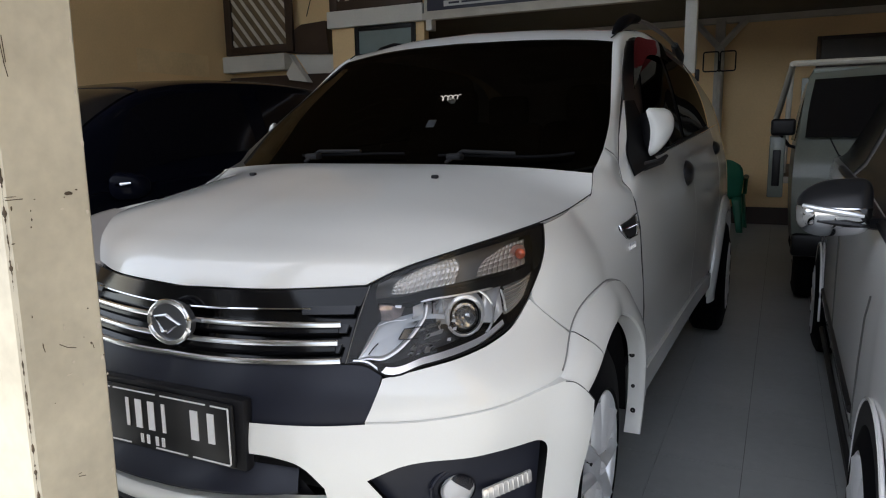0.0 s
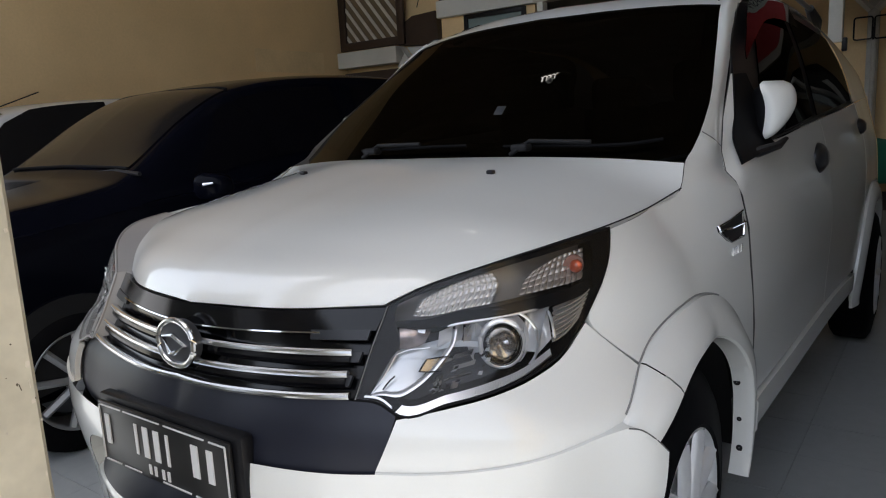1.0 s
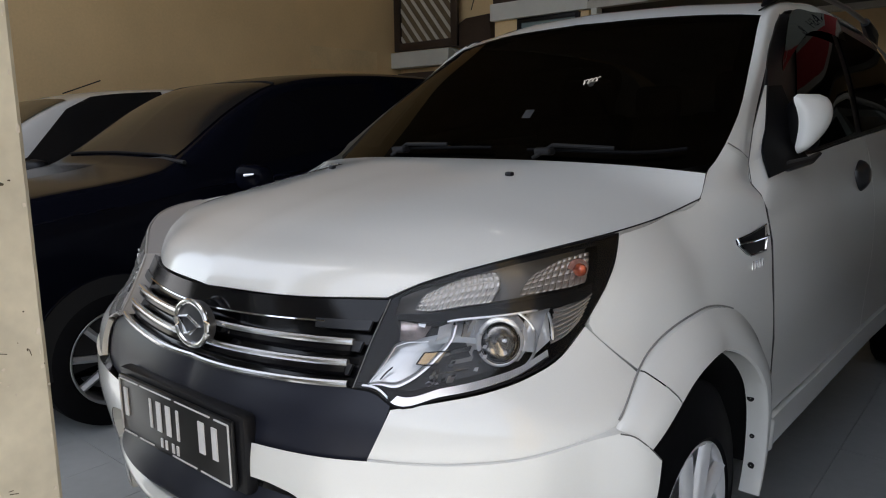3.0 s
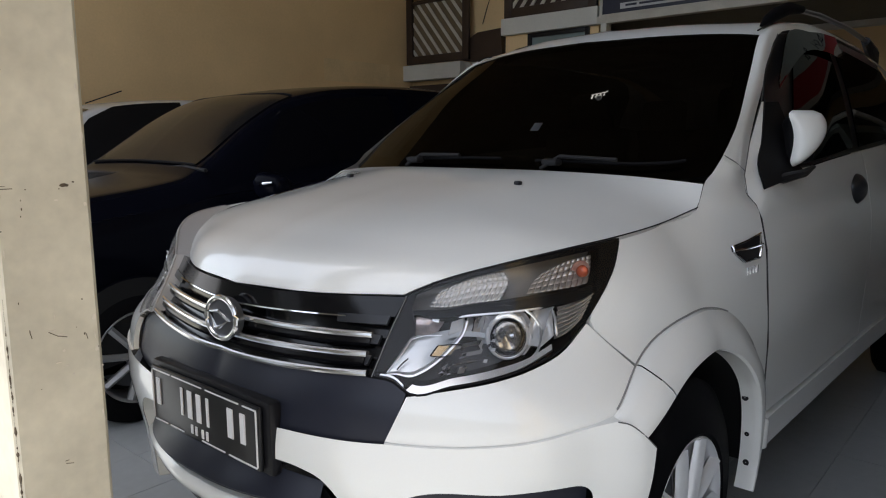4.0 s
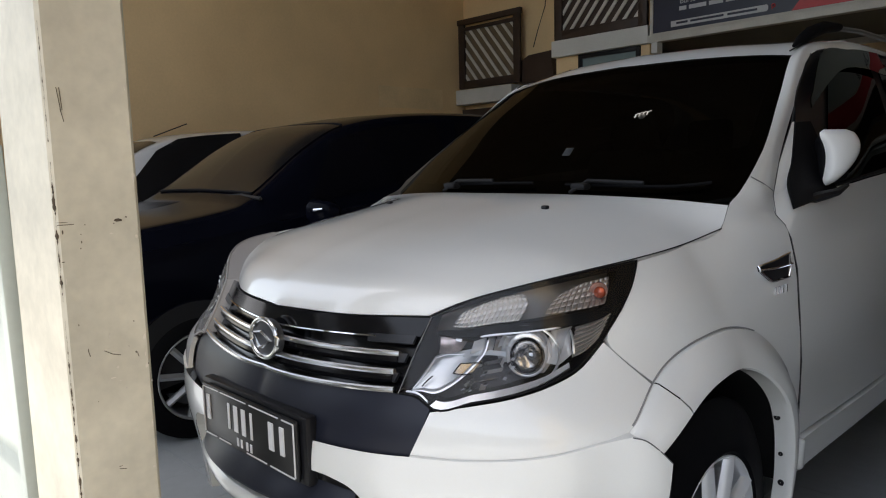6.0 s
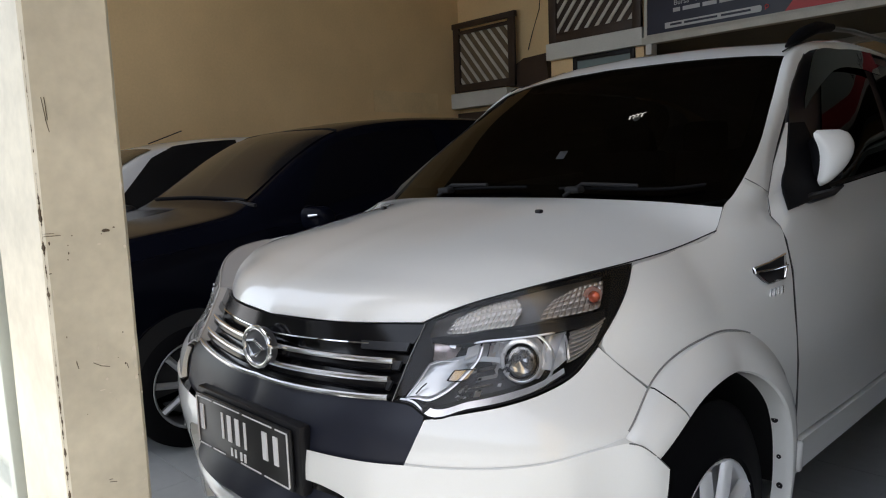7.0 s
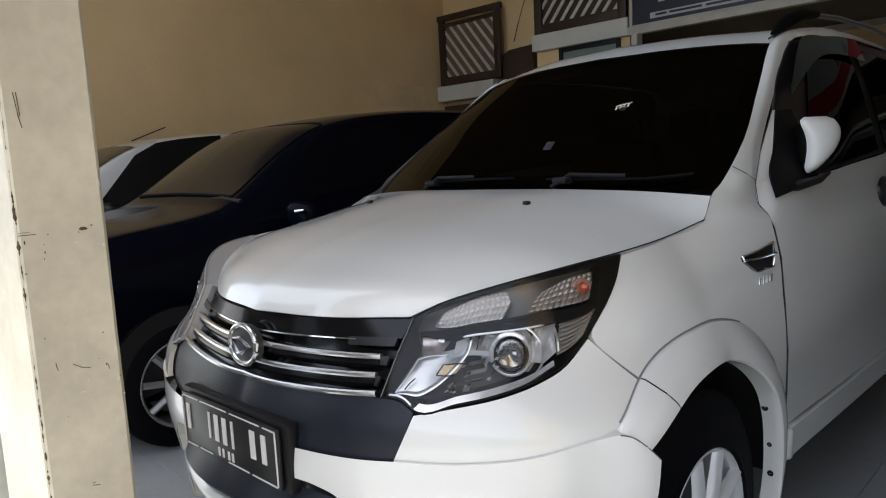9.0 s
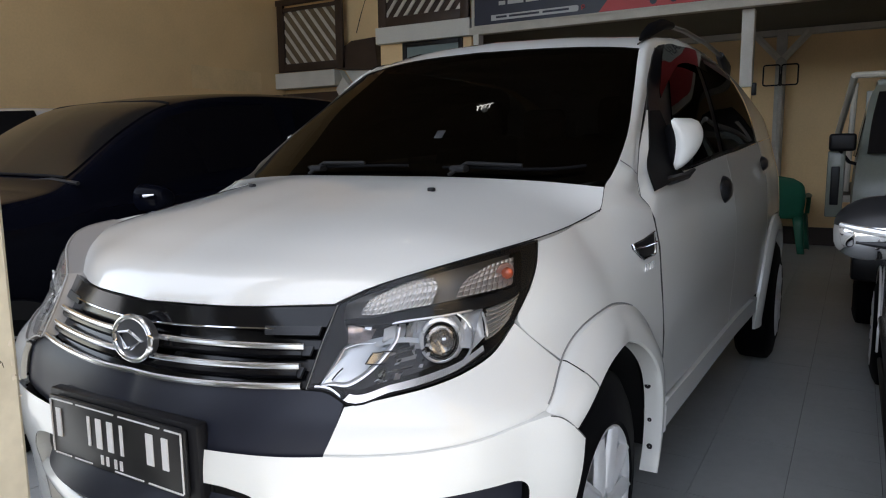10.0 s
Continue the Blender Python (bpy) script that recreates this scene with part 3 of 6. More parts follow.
# bare spiral bulb under the ceiling, and a round mark on the windscreen's glass
wire = thing("hanging_wire", -4.40, 6.86, 2.78, "thin dark wire hanging beside the lattice", "wire")
part("strand", tube([(-0.18, 0, 0), (-0.10, 0, 0.22), (0.02, 0, 0.50), (0.06, 0, 0.85), (0.06, 0, CEIL - 2.78)], 0.006, 6), M["plastic"], wire)
bulb = thing("ceiling_bulb", -1.0, 2.3, 3.92, "white spiral bulb hanging on a cord under the ceiling", "lamp")
part("cord", tube([(0, 0, 0), (0, 0, CEIL - 3.92)], .004, 6), M["plastic"], bulb, "black cord")
part("socket", moved(turned([(0, .001), (0, .03), (.06, .03), (.08, .020), (.08, .001)], 16), pose(0, 0, 0, 0, 90, 0)), M["white_paint"], bulb)
glow = bpy.data.materials.new("bulb_glow")
glow.use_nodes = True
glow.node_tree.nodes["Principled BSDF"].inputs["Emission Color"].default_value = (1, .98, .94, 1)
glow.node_tree.nodes["Principled BSDF"].inputs["Emission Strength"].default_value = 3.0
part("spiral", tube([(a * .0056 - .07, .026 * math.cos(a) + .0016 * a, -.105 + .026 * math.sin(a) + .0026 * a) for a in np.linspace(0, 8 * math.pi, 90)], .0048, 8), glow, bulb, "white spiral tube")


def chip(w, h, seed):
    """A small ragged flake, flat on -y."""
    r = random.Random(seed)
    bm = bmesh.new()
    n = 9
    ring = [bm.verts.new((w * (.6 + .5 * r.random()) * math.cos(2 * math.pi * k / n), 0, h * (.6 + .5 * r.random()) * math.sin(2 * math.pi * k / n))) for k in range(n)]
    f = bm.faces.new(ring)
    e = bmesh.ops.extrude_face_region(bm, geom=[f])
    bmesh.ops.translate(bm, vec=(0, -.0008, 0), verts=[v for v in e["geom"] if isinstance(v, bmesh.types.BMVert)])
    bmesh.ops.recalc_face_normals(bm, faces=bm.faces)
    return bm


M["chip"] = mat("bare_brown_plaster", (.10, .075, .05), .9, grain=.4, scale=60)
M["chip_pale"] = mat("pale_scuff", (.66, .60, .50), .8, grain=.3, scale=60)
pil = bpy.data.objects["pillar_front"]
DARK = ((-0.382, 1.174, 0.0067, 0.0034), (-0.369, 1.178, 0.0024, 0.0013), (-0.389, 1.169, 0.0010, 0.0010), (-0.433, 1.170, 0.0014, 0.0010), (-0.465, 1.176, 0.0101, 0.0005), (-0.440, 1.155, 0.0007, 0.0013), (-0.440, 1.143, 0.0010, 0.0023), (-0.442, 1.133, 0.0010, 0.0016), (-0.466, 1.161, 0.0014, 0.0042), (-0.469, 1.114, 0.0031, 0.0010), (-0.455, 1.011, 0.0007, 0.0021), (-0.370, 1.003, 0.0012, 0.0013), (-0.444, 0.967, 0.0007, 0.0042), (-0.370, 0.950, 0.0014, 0.0026), (-0.381, 0.962, 0.0007, 0.0008), (-0.436, 0.880, 0.0007, 0.0008), (-0.410, 0.761, 0.0043, 0.0004), (-0.356, 0.675, 0.0017, 0.0018), (-0.351, 0.926, 0.0007, 0.0016))
SCRATCHES = (((-0.4570, 1.3830), (-0.4530, 1.3470)), ((-0.4530, 1.3830), (-0.4510, 1.3490)), ((-0.4540, 1.3510), (-0.4500, 1.3310)), ((-0.4200, 0.9620), (-0.4080, 0.9540), (-0.3950, 0.9500)), ((-0.3680, 0.9500), (-0.3660, 0.9410)), ((-0.4440, 0.9660), (-0.4420, 0.9570)), ((-0.4730, 1.1720), (-0.4490, 1.1720)), ((-0.4120, 0.7570), (-0.4010, 0.7540)))
PALE = ((-0.394, 1.153, 0.0029, 0.0016), (-0.467, 1.083, 0.0010, 0.0062), (-0.410, 0.985, 0.0007, 0.0052), (-0.415, 0.963, 0.0072, 0.0010), (-0.404, 0.956, 0.0058, 0.0010), (-0.401, 0.930, 0.0022, 0.0026), (-0.355, 0.946, 0.0010, 0.0068), (-0.410, 0.914, 0.0063, 0.0010), (-0.397, 0.907, 0.0038, 0.0010), (-0.390, 0.892, 0.0012, 0.0026), (-0.348, 0.895, 0.0022, 0.0021))
for m, marks in (("chip", DARK), ("chip_pale", PALE)):
    for k, (y, z, w, h) in enumerate(marks):
        part("paint_chip", moved(chip(w, h, k), pose(.2662, y, z, 0, 0, 90)), M[m], pil)

for pts in SCRATCHES:
    part("scratch", tube([(.2664, y, z) for y, z in pts], .0006, 5), M["chip"], pil)


def crack(z0, z1, seed, amp):
    """A ragged dark line where the paint has broken off the arris."""
    n = 80
    zs = np.linspace(z0, z1, n + 1)
    rad = [max(.00012, amp * (noise.noise(Vector((seed, z * 55, 0))) + .6 * noise.noise(Vector((seed, z * 190, 7))) + .12)) for z in zs]
    return tube([(.2634 + .0008 * noise.noise(Vector((seed, 3, z * 60))), -.4737 + .0008 * noise.noise(Vector((seed, 9, z * 60))), z) for z in zs], rad, 6)


for k, (z0, z1, amp) in enumerate(((1.48, 1.30, .0012), (1.27, 1.05, .0034), (1.02, .90, .0014), (.92, .70, .0032), (.69, .45, .0026))):
    part("edge_crack", crack(z0, z1, k * 3.7, amp), M["chip"], pil)
for k in range(9):
    r = random.Random(100 + k)
    part("edge_chip", moved(chip(.0012 + .002 * r.random(), .002 + .006 * r.random(), k + 40), pose(.2662, -.352 - r.uniform(.0, .003), .60 + .10 * k + r.uniform(-.05, .05), 0, 0, 90)), M["chip_pale"], pil)
for k, (x, z) in enumerate(((.20, 1.24), (.10, 1.05), (.15, .95), (.22, .88))):
    part("paint_chip", moved(chip(.004, .003, k + 70), pose(x, -.4745, z)), M["chip"], pil)

# ---- the white SUV: its body as radius round the nose and half width along the side ----
RT = [0, 20, 35, 50, 62, 75, 90]
RZ = [.30, .45, .65, .75, .85, .95, 1.05, 1.15, 1.27]
RR = [[.72, .74, .79, .84, .855, .83, .80], 
    [.765, .775, .81, .85, .865, .85, .82], 
    [.78, .80, .838, .875, .885, .865, .82], 
    [.745, .775, .82, .865, .875, .845, .80], 
    [.70, .72, .755, .785, .80, .795, .785], 
    [.685, .69, .70, .735, .76, .765, .755], 
    [.66, .66, .67, .69, .70, .69, .685], 
    [.62, .62, .63, .65, .66, .655, .65], 
    [.60, .60, .60, .61, .61, .605, .60]]
SY = [.75, 1.1, 1.6, 2.4, 3.4, 4.0, 4.35]
SX = [[0.8, 0.8, 0.807, 0.822, 0.852, 0.84, 0.75],
      [0.82, 0.81, 0.817, 0.832, 0.867, 0.85, 0.77],
      [0.82, 0.815, 0.822, 0.842, 0.877, 0.86, 0.78],
      [0.8, 0.81, 0.827, 0.847, 0.877, 0.86, 0.78],
      [0.785, 0.8, 0.822, 0.847, 0.877, 0.86, 0.78],
      [0.755, 0.79, 0.817, 0.842, 0.872, 0.855, 0.78],
      [0.685, 0.765, 0.802, 0.827, 0.862, 0.845, 0.77],
      [0.65, 0.735, 0.777, 0.807, 0.837, 0.82, 0.75],
      [0.6, 0.69, 0.737, 0.769, 0.802, 0.79, 0.73]]


def cub(xs, ys, x):
    """Smooth value at x of a curve through xs, ys."""
    x = min(max(x, xs[0]), xs[-1])
    i = 0
    while i < len(xs) - 2 and x > xs[i + 1]:
        i += 1

    def slope(k):
        a, b = max(k - 1, 0), min(k + 1, len(xs) - 1)
        if 0 < k < len(xs) - 1:
            h0, h1 = xs[k] - xs[k - 1], xs[k + 1] - xs[k]
            return ((ys[k + 1] - ys[k]) / h1 * h0 + (ys[k] - ys[k - 1]) / h0 * h1) / (h0 + h1)
        return (ys[b] - ys[a]) / (xs[b] - xs[a])

    h = xs[i + 1] - xs[i]
    t = (x - xs[i]) / h
    return (2 * t**3 - 3 * t * t + 1) * ys[i] + (t**3 - 2 * t * t + t) * h * slope(i) + (3 * t * t - 2 * t**3) * ys[i + 1] + (t**3 - t * t) * h * slope(i + 1)


def body(p, z, d=0.0):
    """A point of the body: p is degrees round the nose up to 90, then centimetres along the side; d metres proud."""
    s = -1 if p < 0 else 1
    p = abs(p)
    if p <= 90:
        r = cub(RZ, [cub(RT, row, p) for row in RR], z) + d
        a = radians(p)
        return (s * r * math.sin(a), 0.75 - r * math.cos(a), z)
    y = 0.75 + (p - 90) * 0.01
    return (s * (cub(RZ, [cub(SY, row, y) for row in SX], z) + d), y, z)


def side(y, z, d=0.0):
    """The same by place along the side."""
    if y >= 0.75:
        return body(90 + (y - 0.75) * 100, z, d)
    a = 75.0
    for k in range(12):
        r = cub(RZ, [cub(RT, row, a) for row in RR], z)
        a = math.degrees(math.acos(max(-1, min(1, (0.75 - y) / r))))
    return body(a, z, d)


def bodygrid(B, T, L, R, nu, nv, d=0.0, line=spl):
    g = coons(line(B, nu), line(T, nu), line(L, nv), line(R, nv))
    return np.array([[body(p, z, d) for p, z in row] for row in g])


def sidegrid(B, T, L, R, nu, nv, d=0.0, f=None):
    g = coons(spl(B, nu), spl(T, nu), spl(L, nv), spl(R, nv))
    return np.array([[(f or side)(y, z, d) for y, z in row] for row in g])


suv = thing("suv_car", 0, 0, 0, "white pearl SUV with a chrome barred grille parked on grey tiles", "car")
PEARL = M["pearl"]


def both(name, make, material, label="", parent=None, **kw):
    """A part on either side of the car."""
    out = []
    for s in (False, True):
        bm = make()
        if s:
            moved(bm, FLIP)
        out.append(part(name, bm, material, parent or suv, label, **kw))
    return out


# hood
HS = [[(0, .062, .927), (.25, .103, .932), (.405, .178, .937)],
      [(0, .085, .972), (.26, .125, .971), (.40, .190, .9645), (.448, .212, .961)],
      [(0, .20, 1.030), (.28, .235, 1.025), (.45, .28, 1.010), (.548, .303, .998)],
      [(0, .36, 1.074), (.30, .385, 1.068), (.52, .40, 1.043), (.622, .409, 1.022)],
      [(0, .52, 1.103), (.31, .53, 1.097), (.56, .545, 1.062), (.664, .550, 1.036)],
      [(0, .70, 1.133), (.32, .705, 1.128), (.59, .71, 1.080), (.684, .712, 1.049)],
      [(0, .80, 1.150), (.32, .82, 1.146), (.61, .865, 1.103), (.702, .896, 1.075)],
      [(0, .848, 1.156), (.32, .872, 1.153), (.57, .936, 1.139), (.688, .966, 1.127)]]
hood = loft(HS, 16, 28)
full = np.concatenate([hood[:, :0:-1] * np.array([-1, 1, 1]), hood], axis=1)
part("hood", sheet(full, flange=0.015), PEARL, suv)
for s in (-1, 1):
    part("washer_nozzle", box(0.019, 0.016, 0.011, s * 0.318, 0.69, 1.124, 0.004), M["plastic"], suv, "small black washer nozzle")

HG = [tuple(q) for q in np.array([HS[k][-1] for k in range(1, 7)]) + np.array([.0015, 0, -.001])]
both("hood_gap", lambda: tube([tuple(q) for q in spl(HG, 30)], .0016, 6), M["dark"], "dark gap along the hood edge")

# fender, from the lamp and hood line back to the door gap
PILLAR_FOOT = [(.694, 1.068, 1.189), (.7145, 1.104, 1.168), (.718, 1.178, 1.142)]


def fender():
    g = sidegrid([(.448, .802), (.552, .841), (.66, .860), (.79, .854), (.9005, .817), (.997, .747), (1.076, .635), (1.130, .54)],
                 [(.552, 1.030), (.712, 1.044), (.895, 1.069), (.915, 1.071), (1.03, 1.065), (1.146, 1.051)],
                 [(.448, .803), (.42, .84), (.394, .885), (.45, .951), (.505, .997), (.552, 1.030)],
                 [(1.130, .54), (1.142, .644), (1.150, .80), (1.150, .88), (1.146, 1.051)], 30, 18)
    for j, k in ((-1, 1), (-2, .6), (-3, .25)):
        g[j, :, 0] -= .008 * k * np.exp(-((g[j, :, 1] - .885) / .07) ** 2)
    top = g[-1]
    i0 = int(np.argmin(np.abs(top[:, 1] - .885)))
    B = top[i0:]
    L = spl([tuple(B[0]), (.7035, .900, 1.079), (.698, .932, 1.103), (.6905, .967, 1.1285), (.6895, 1.029, 1.157), PILLAR_FOOT[0]], 16)
    R = spl([tuple(B[-1]), (.7615, 1.149, 1.066), (.737, 1.150, 1.092), PILLAR_FOOT[2]], 16)
    upper = coons(B, spl(PILLAR_FOOT, len(B) - 1), L, R)
    back = np.array([-.012, .004, -.004])
    bm = join(sheet(g), sheet(upper))
    bmesh.ops.remove_doubles(bm, verts=bm.verts, dist=.0006)
    return join(bm, sheet(np.array([g[:, 0] + back, g[:, 0]])), sheet(np.array([top[:i0 + 1], top[:i0 + 1] + back])))


both("fender", fender, PEARL)

# wheel arch flares
WY, WZ, RY = 0.74, 0.345, 3.545


AY = 0.705


def flare(yc, a0, a1, n, rad, low):
    g = []
    for a in np.linspace(a0, a1, n):
        ca, sa = math.cos(radians(a)), math.sin(radians(a))
        ro, lo = rad(a), low(a)
        k = float(np.interp(a, [30, 75, 200], [0.25, 1, 1]))
        row, deep = [], float(np.interp(a, [0, 40, 75, 140], [.018, .020, .020, .018]))
        for f, d in ((0.0, -0.003), (0.012, 0.009 * k), (0.18, 0.007 + 0.010 * k), (0.45, 0.028), (0.75, 0.032), (0.95, 0.030), (1.0, 0.024), (1.01, 0.010), (1.015, -0.4 * deep), (1.02, -deep)):
            r = ro + (lo - ro) * f
            x = side(yc + max(r, lo) * ca, max(WZ + max(r, lo) * sa, 0.31))[0]
            row.append((x + d, yc + r * ca, WZ + r * sa))
        g.append(row)
    return np.array(g)


frad = lambda a: float(np.interp(a, [-8, 0, 10, 22, 45, 70, 95, 135], [.346, .366, .402, .437, .495, .517, .517, .532]))
flow = lambda a: float(np.interp(a, [-8, 20, 45, 70, 100, 135], [.335, .362, .400, .420, .440, .474]))
both("wheel_arch_trim", lambda: sheet(flare(AY, -4, 119.1, 44, frad, flow)), PEARL)
both("bumper_arch_end", lambda: sheet(flare(AY, 119.5, 134.0, 8, frad, flow)), PEARL)
both("wheel_arch_trim", lambda: sheet(flare(RY, -8, 188, 60, lambda a: 0.50, lambda a: 0.405)), PEARL)
# the shadow gap between trim and fender, drawn as a grey rod
both("arch_seal", lambda: tube([side(AY + (frad(a) + .002) * math.cos(radians(a)), WZ + (frad(a) + .002) * math.sin(radians(a)), .0005) for a in np.linspace(70, 131.5, 40)], .0020, 6), M["seal"], "grey rod drawn for the shadow gap along the arch trim")
for s in (1, -1):
    for a, r in ((38, .0085), (21, .006), (8, .008)):
        b = turned([(-.002, 0.001), (-.002, r), (.002, r), (.003, 0.001)], 12)
        q = flow(a) - .001
        part("clip", moved(b, Matrix.Translation((s * .808, AY + q * math.cos(radians(a)), WZ + q * math.sin(radians(a)))) @ pose(0, 0, 0, 0, 0, 90) @ pose(0, 0, 0, 0, 0, 0)), M["plastic"], suv, "black trim clip")


for s in (1, -1):
    q = (s * .812, AY + .362, WZ + .034)
    part("arch_tear", moved(join(tube([(0, -.020, .010), (0, .0, .004), (0, .024, -.006)], [.002, .004, .001], 6), tube([(0, -.004, .004), (0, .006, -.012)], [.003, .001], 6)), Matrix.Translation(q)), M["dark"], suv, "black tear at the end of the arch trim")
    c = side(1.150, .452, .012)
    part("sill_cap", box(.026, .030, .085, s * (c[0] - .004), c[1], c[2] - .05, .010, 3, rot=(-10, 0, 0)), PEARL, suv, "white cap at the front of the sill")

# bumper
both("bumper_upper", lambda: sheet(bodygrid([(34.0, .688), (38.6, .689), (46.5, .696), (52.2, .705), (58.1, .722), (62.2, .732)],
                                            [(36.7, .769), (42.7, .785), (48.3, .799), (53.5, .817), (58.5, .845), (62.3, .886)],
                                            [(34.0, .688), (36.7, .769)], [(62.2, .732), (68.3, .800), (62.3, .886)], 20, 14, line=lambda q, n: poly(q, n) if len(q) == 3 else spl(q, n)), flange=0.012), PEARL)


def swollen(g):
    """The lower bumper's corner stands out towards the wheel arch."""
    out = np.array(g)
    for q in np.ndindex(out.shape[:2]):
        x, y, z = out[q]
        p = math.degrees(math.atan2(x, .75 - y))
        f = min(1, max(0, (p - 58) / 9))
        r = math.hypot(x, .75 - y)
        k = 1 + .025 * f * f * (3 - 2 * f) / r
        out[q] = (x * k, .75 - (.75 - y) * k, z)
    return out


def zpoly(q, n):
    """Even steps in height, or along where the height hardly changes."""
    q = np.array(q)
    k = 1 if abs(q[-1, 1] - q[0, 1]) > .1 else 0
    o = np.argsort(q[:, k])
    s = np.linspace(q[0, k], q[-1, k], n + 1)
    return np.stack([np.interp(s, q[o, k], q[o, 0]), np.interp(s, q[o, k], q[o, 1])], 1)


def bumper_low():
    bent = lambda q, n: np.concatenate([spl(q[:2], n - 8), spl(q[1:], 8)[1:]]) if len(q) == 3 else spl(q, n)
    a = bodygrid([(16.4, .613), (21, .608), (25.5, .585), (28, .545)], [(16.5, .676), (22, .677), (28, .680), (34, .686)], [(16.4, .613), (16.5, .676)], [(28, .545), (34, .565), (34, .686)], 14, 12, d=.006, line=bent)
    w = bodygrid([(29.5, .43), (41, .43)], [(28, .545), (34, .565)], [(29.5, .43), (28, .545)], [(41, .43), (34, .565)], 4, 8, d=.006)
    b = bodygrid([(34, .565), (38, .593), (49, .605), (59.5, .617)], [(34, .686), (38.6, .687), (46.5, .694), (52.2, .703), (58.1, .7205), (62.2, .7305)], [(34, .565), (34, .686)], [(59.5, .617), (62.2, .7305)], 18, 8, d=.006)
    c = bodygrid([(59.5, .617), (66.8, .605)], [(62.2, .7305), (63.6, .722), (65.4, .700), (67.4, .669)], [(59.5, .617), (62.2, .7305)], [(66.8, .605), (67.4, .669)], 9, 8, d=.006)
    f = bodygrid([(59.5, .30), (65.0, .30)], [(59.5, .617), (66.8, .605)], [(59.5, .30), (59.5, .617)], [(65.0, .30), (65.6, .50), (66.8, .605)], 9, 14, d=.006, line=zpoly)
    e = bodygrid([(32, .335), (45, .31), (59.5, .30)], [(29.5, .43), (41, .43), (59.5, .43)], [(32, .335), (29.5, .43)], [(59.5, .30), (59.5, .43)], 18, 5, d=.006)
    P, Q, C = np.array((56.6, .6137)), np.array((59.5, .580)), np.array((59.5, .617))
    ts = np.linspace(0, 1, 9)[:, None]
    arc = P * (1 - ts) ** 2 + 2 * ts * (1 - ts) * C + Q * ts ** 2
    edge = np.where(ts < .5, P + (C - P) * 2 * ts, C + (Q - C) * (2 * ts - 1))
    fil = np.array([[body(p, z, .006) for p, z in (edge * (1 - q) + arc * q)] for q in (1, .5, 0)])
    a, b, c, e, f, w = (swollen(g) for g in (a, b, c, e, f, w))
    fil = swollen(fil)
    rim = np.concatenate([b[-1], c[-1][1:]])
    r = np.hypot(rim[:, 0], .75 - rim[:, 1])[:, None]
    inner = np.stack([rim[:, 0], rim[:, 1] - .75, rim[:, 2]], 1) * np.concatenate([(r - .022) / r, (r - .022) / r, np.ones_like(r)], 1) + np.array([0, .75, .004])
    corner = join(sheet(fil), sheet(a), sheet(w), sheet(e), sheet(b), sheet(c), sheet(f), sheet(np.array([rim, inner])))
    bmesh.ops.remove_doubles(corner, verts=corner.verts, dist=.0008)
    back = [np.concatenate([f[:, -1], c[1:, -1]])]
    sunk = lambda line, k=.965: np.array([[x * k, .75 - (.75 - y) * k, z] for x, y, z in line])
    edges = [np.concatenate([e[0, :1], e[:, 0], w[1:, 0]]), a[0][::-1], a[:, 0][::-1], e[0][::-1]]
    return join(corner, *[sheet(np.array([sunk(q), sunk(q, .9985)])) for q in edges], sheet(np.array([back[0], back[0] * np.array([0, 1, 1]) + np.array([.70, .02, 0])])))


both("bumper_lower", bumper_low, PEARL)
both("bumper_seam", lambda: tube([tuple(q) for q in swollen(bodygrid([(62.2, .7295), (63.6, .7235), (65.4, .7015), (67.3, .671)], [(62.2, .731), (63.6, .725), (65.4, .703), (67.3, .673)], [(62.2, .7295), (62.2, .731)], [(67.3, .671), (67.3, .673)], 10, 1, d=.006))[0]], .0013, 6), M["seam"])
both("lip_panel", lambda: sheet(bodygrid([(41, .43), (48, .43), (59.8, .43)], [(34, .565), (38, .593), (49, .605), (59.5, .617)], [(41, .43), (34, .565)], [(59.8, .43), (59.5, .617)], 14, 8, d=-.018)), M["panel"], "black fog lamp surround")


def on_body(bm, p, z, d=0.0, pitch=0.0):
    """Sets a part that faces -y at the origin onto the body at p, z."""
    return moved(bm, Matrix.Translation(body(p, z, d)) @ pose(0, 0, 0, 0, 0, p) @ pose(0, 0, 0, pitch))


both("fog_lamp", lambda: on_body(disc(.036, 28, 1.1, .03, .012), 46.8, .521, -.010), M["clear"], "clear round fog lamp")
both("fog_reflector", lambda: on_body(disc(.034, 24, 1.1, .004, -.010), 46.8, .521, -.012), M["lamp_chrome"], "chrome fog lamp bowl")
both("fog_ring", lambda: on_body(tube([(.048 * math.cos(a), -.002, .044 * math.sin(a)) for a in np.linspace(0, 2 * math.pi, 32, endpoint=False)], .005, 8, closed=True), 46.2, .522, -.019), M["panel"], "black ring round the fog lamp")
both("day_lamp", lambda: on_body(moved(join(box(.125, .010, .030, 0, 0, -.015, .005), *[box(.003, .004, .026, x, -.005, -.013, .001) for x in np.arange(-.05, .051, .0125)]), pose(0, 0, 0, 0, -7, 0)), 54.2, .512, -.010), M["facet"], "ribbed clear daytime lamp")

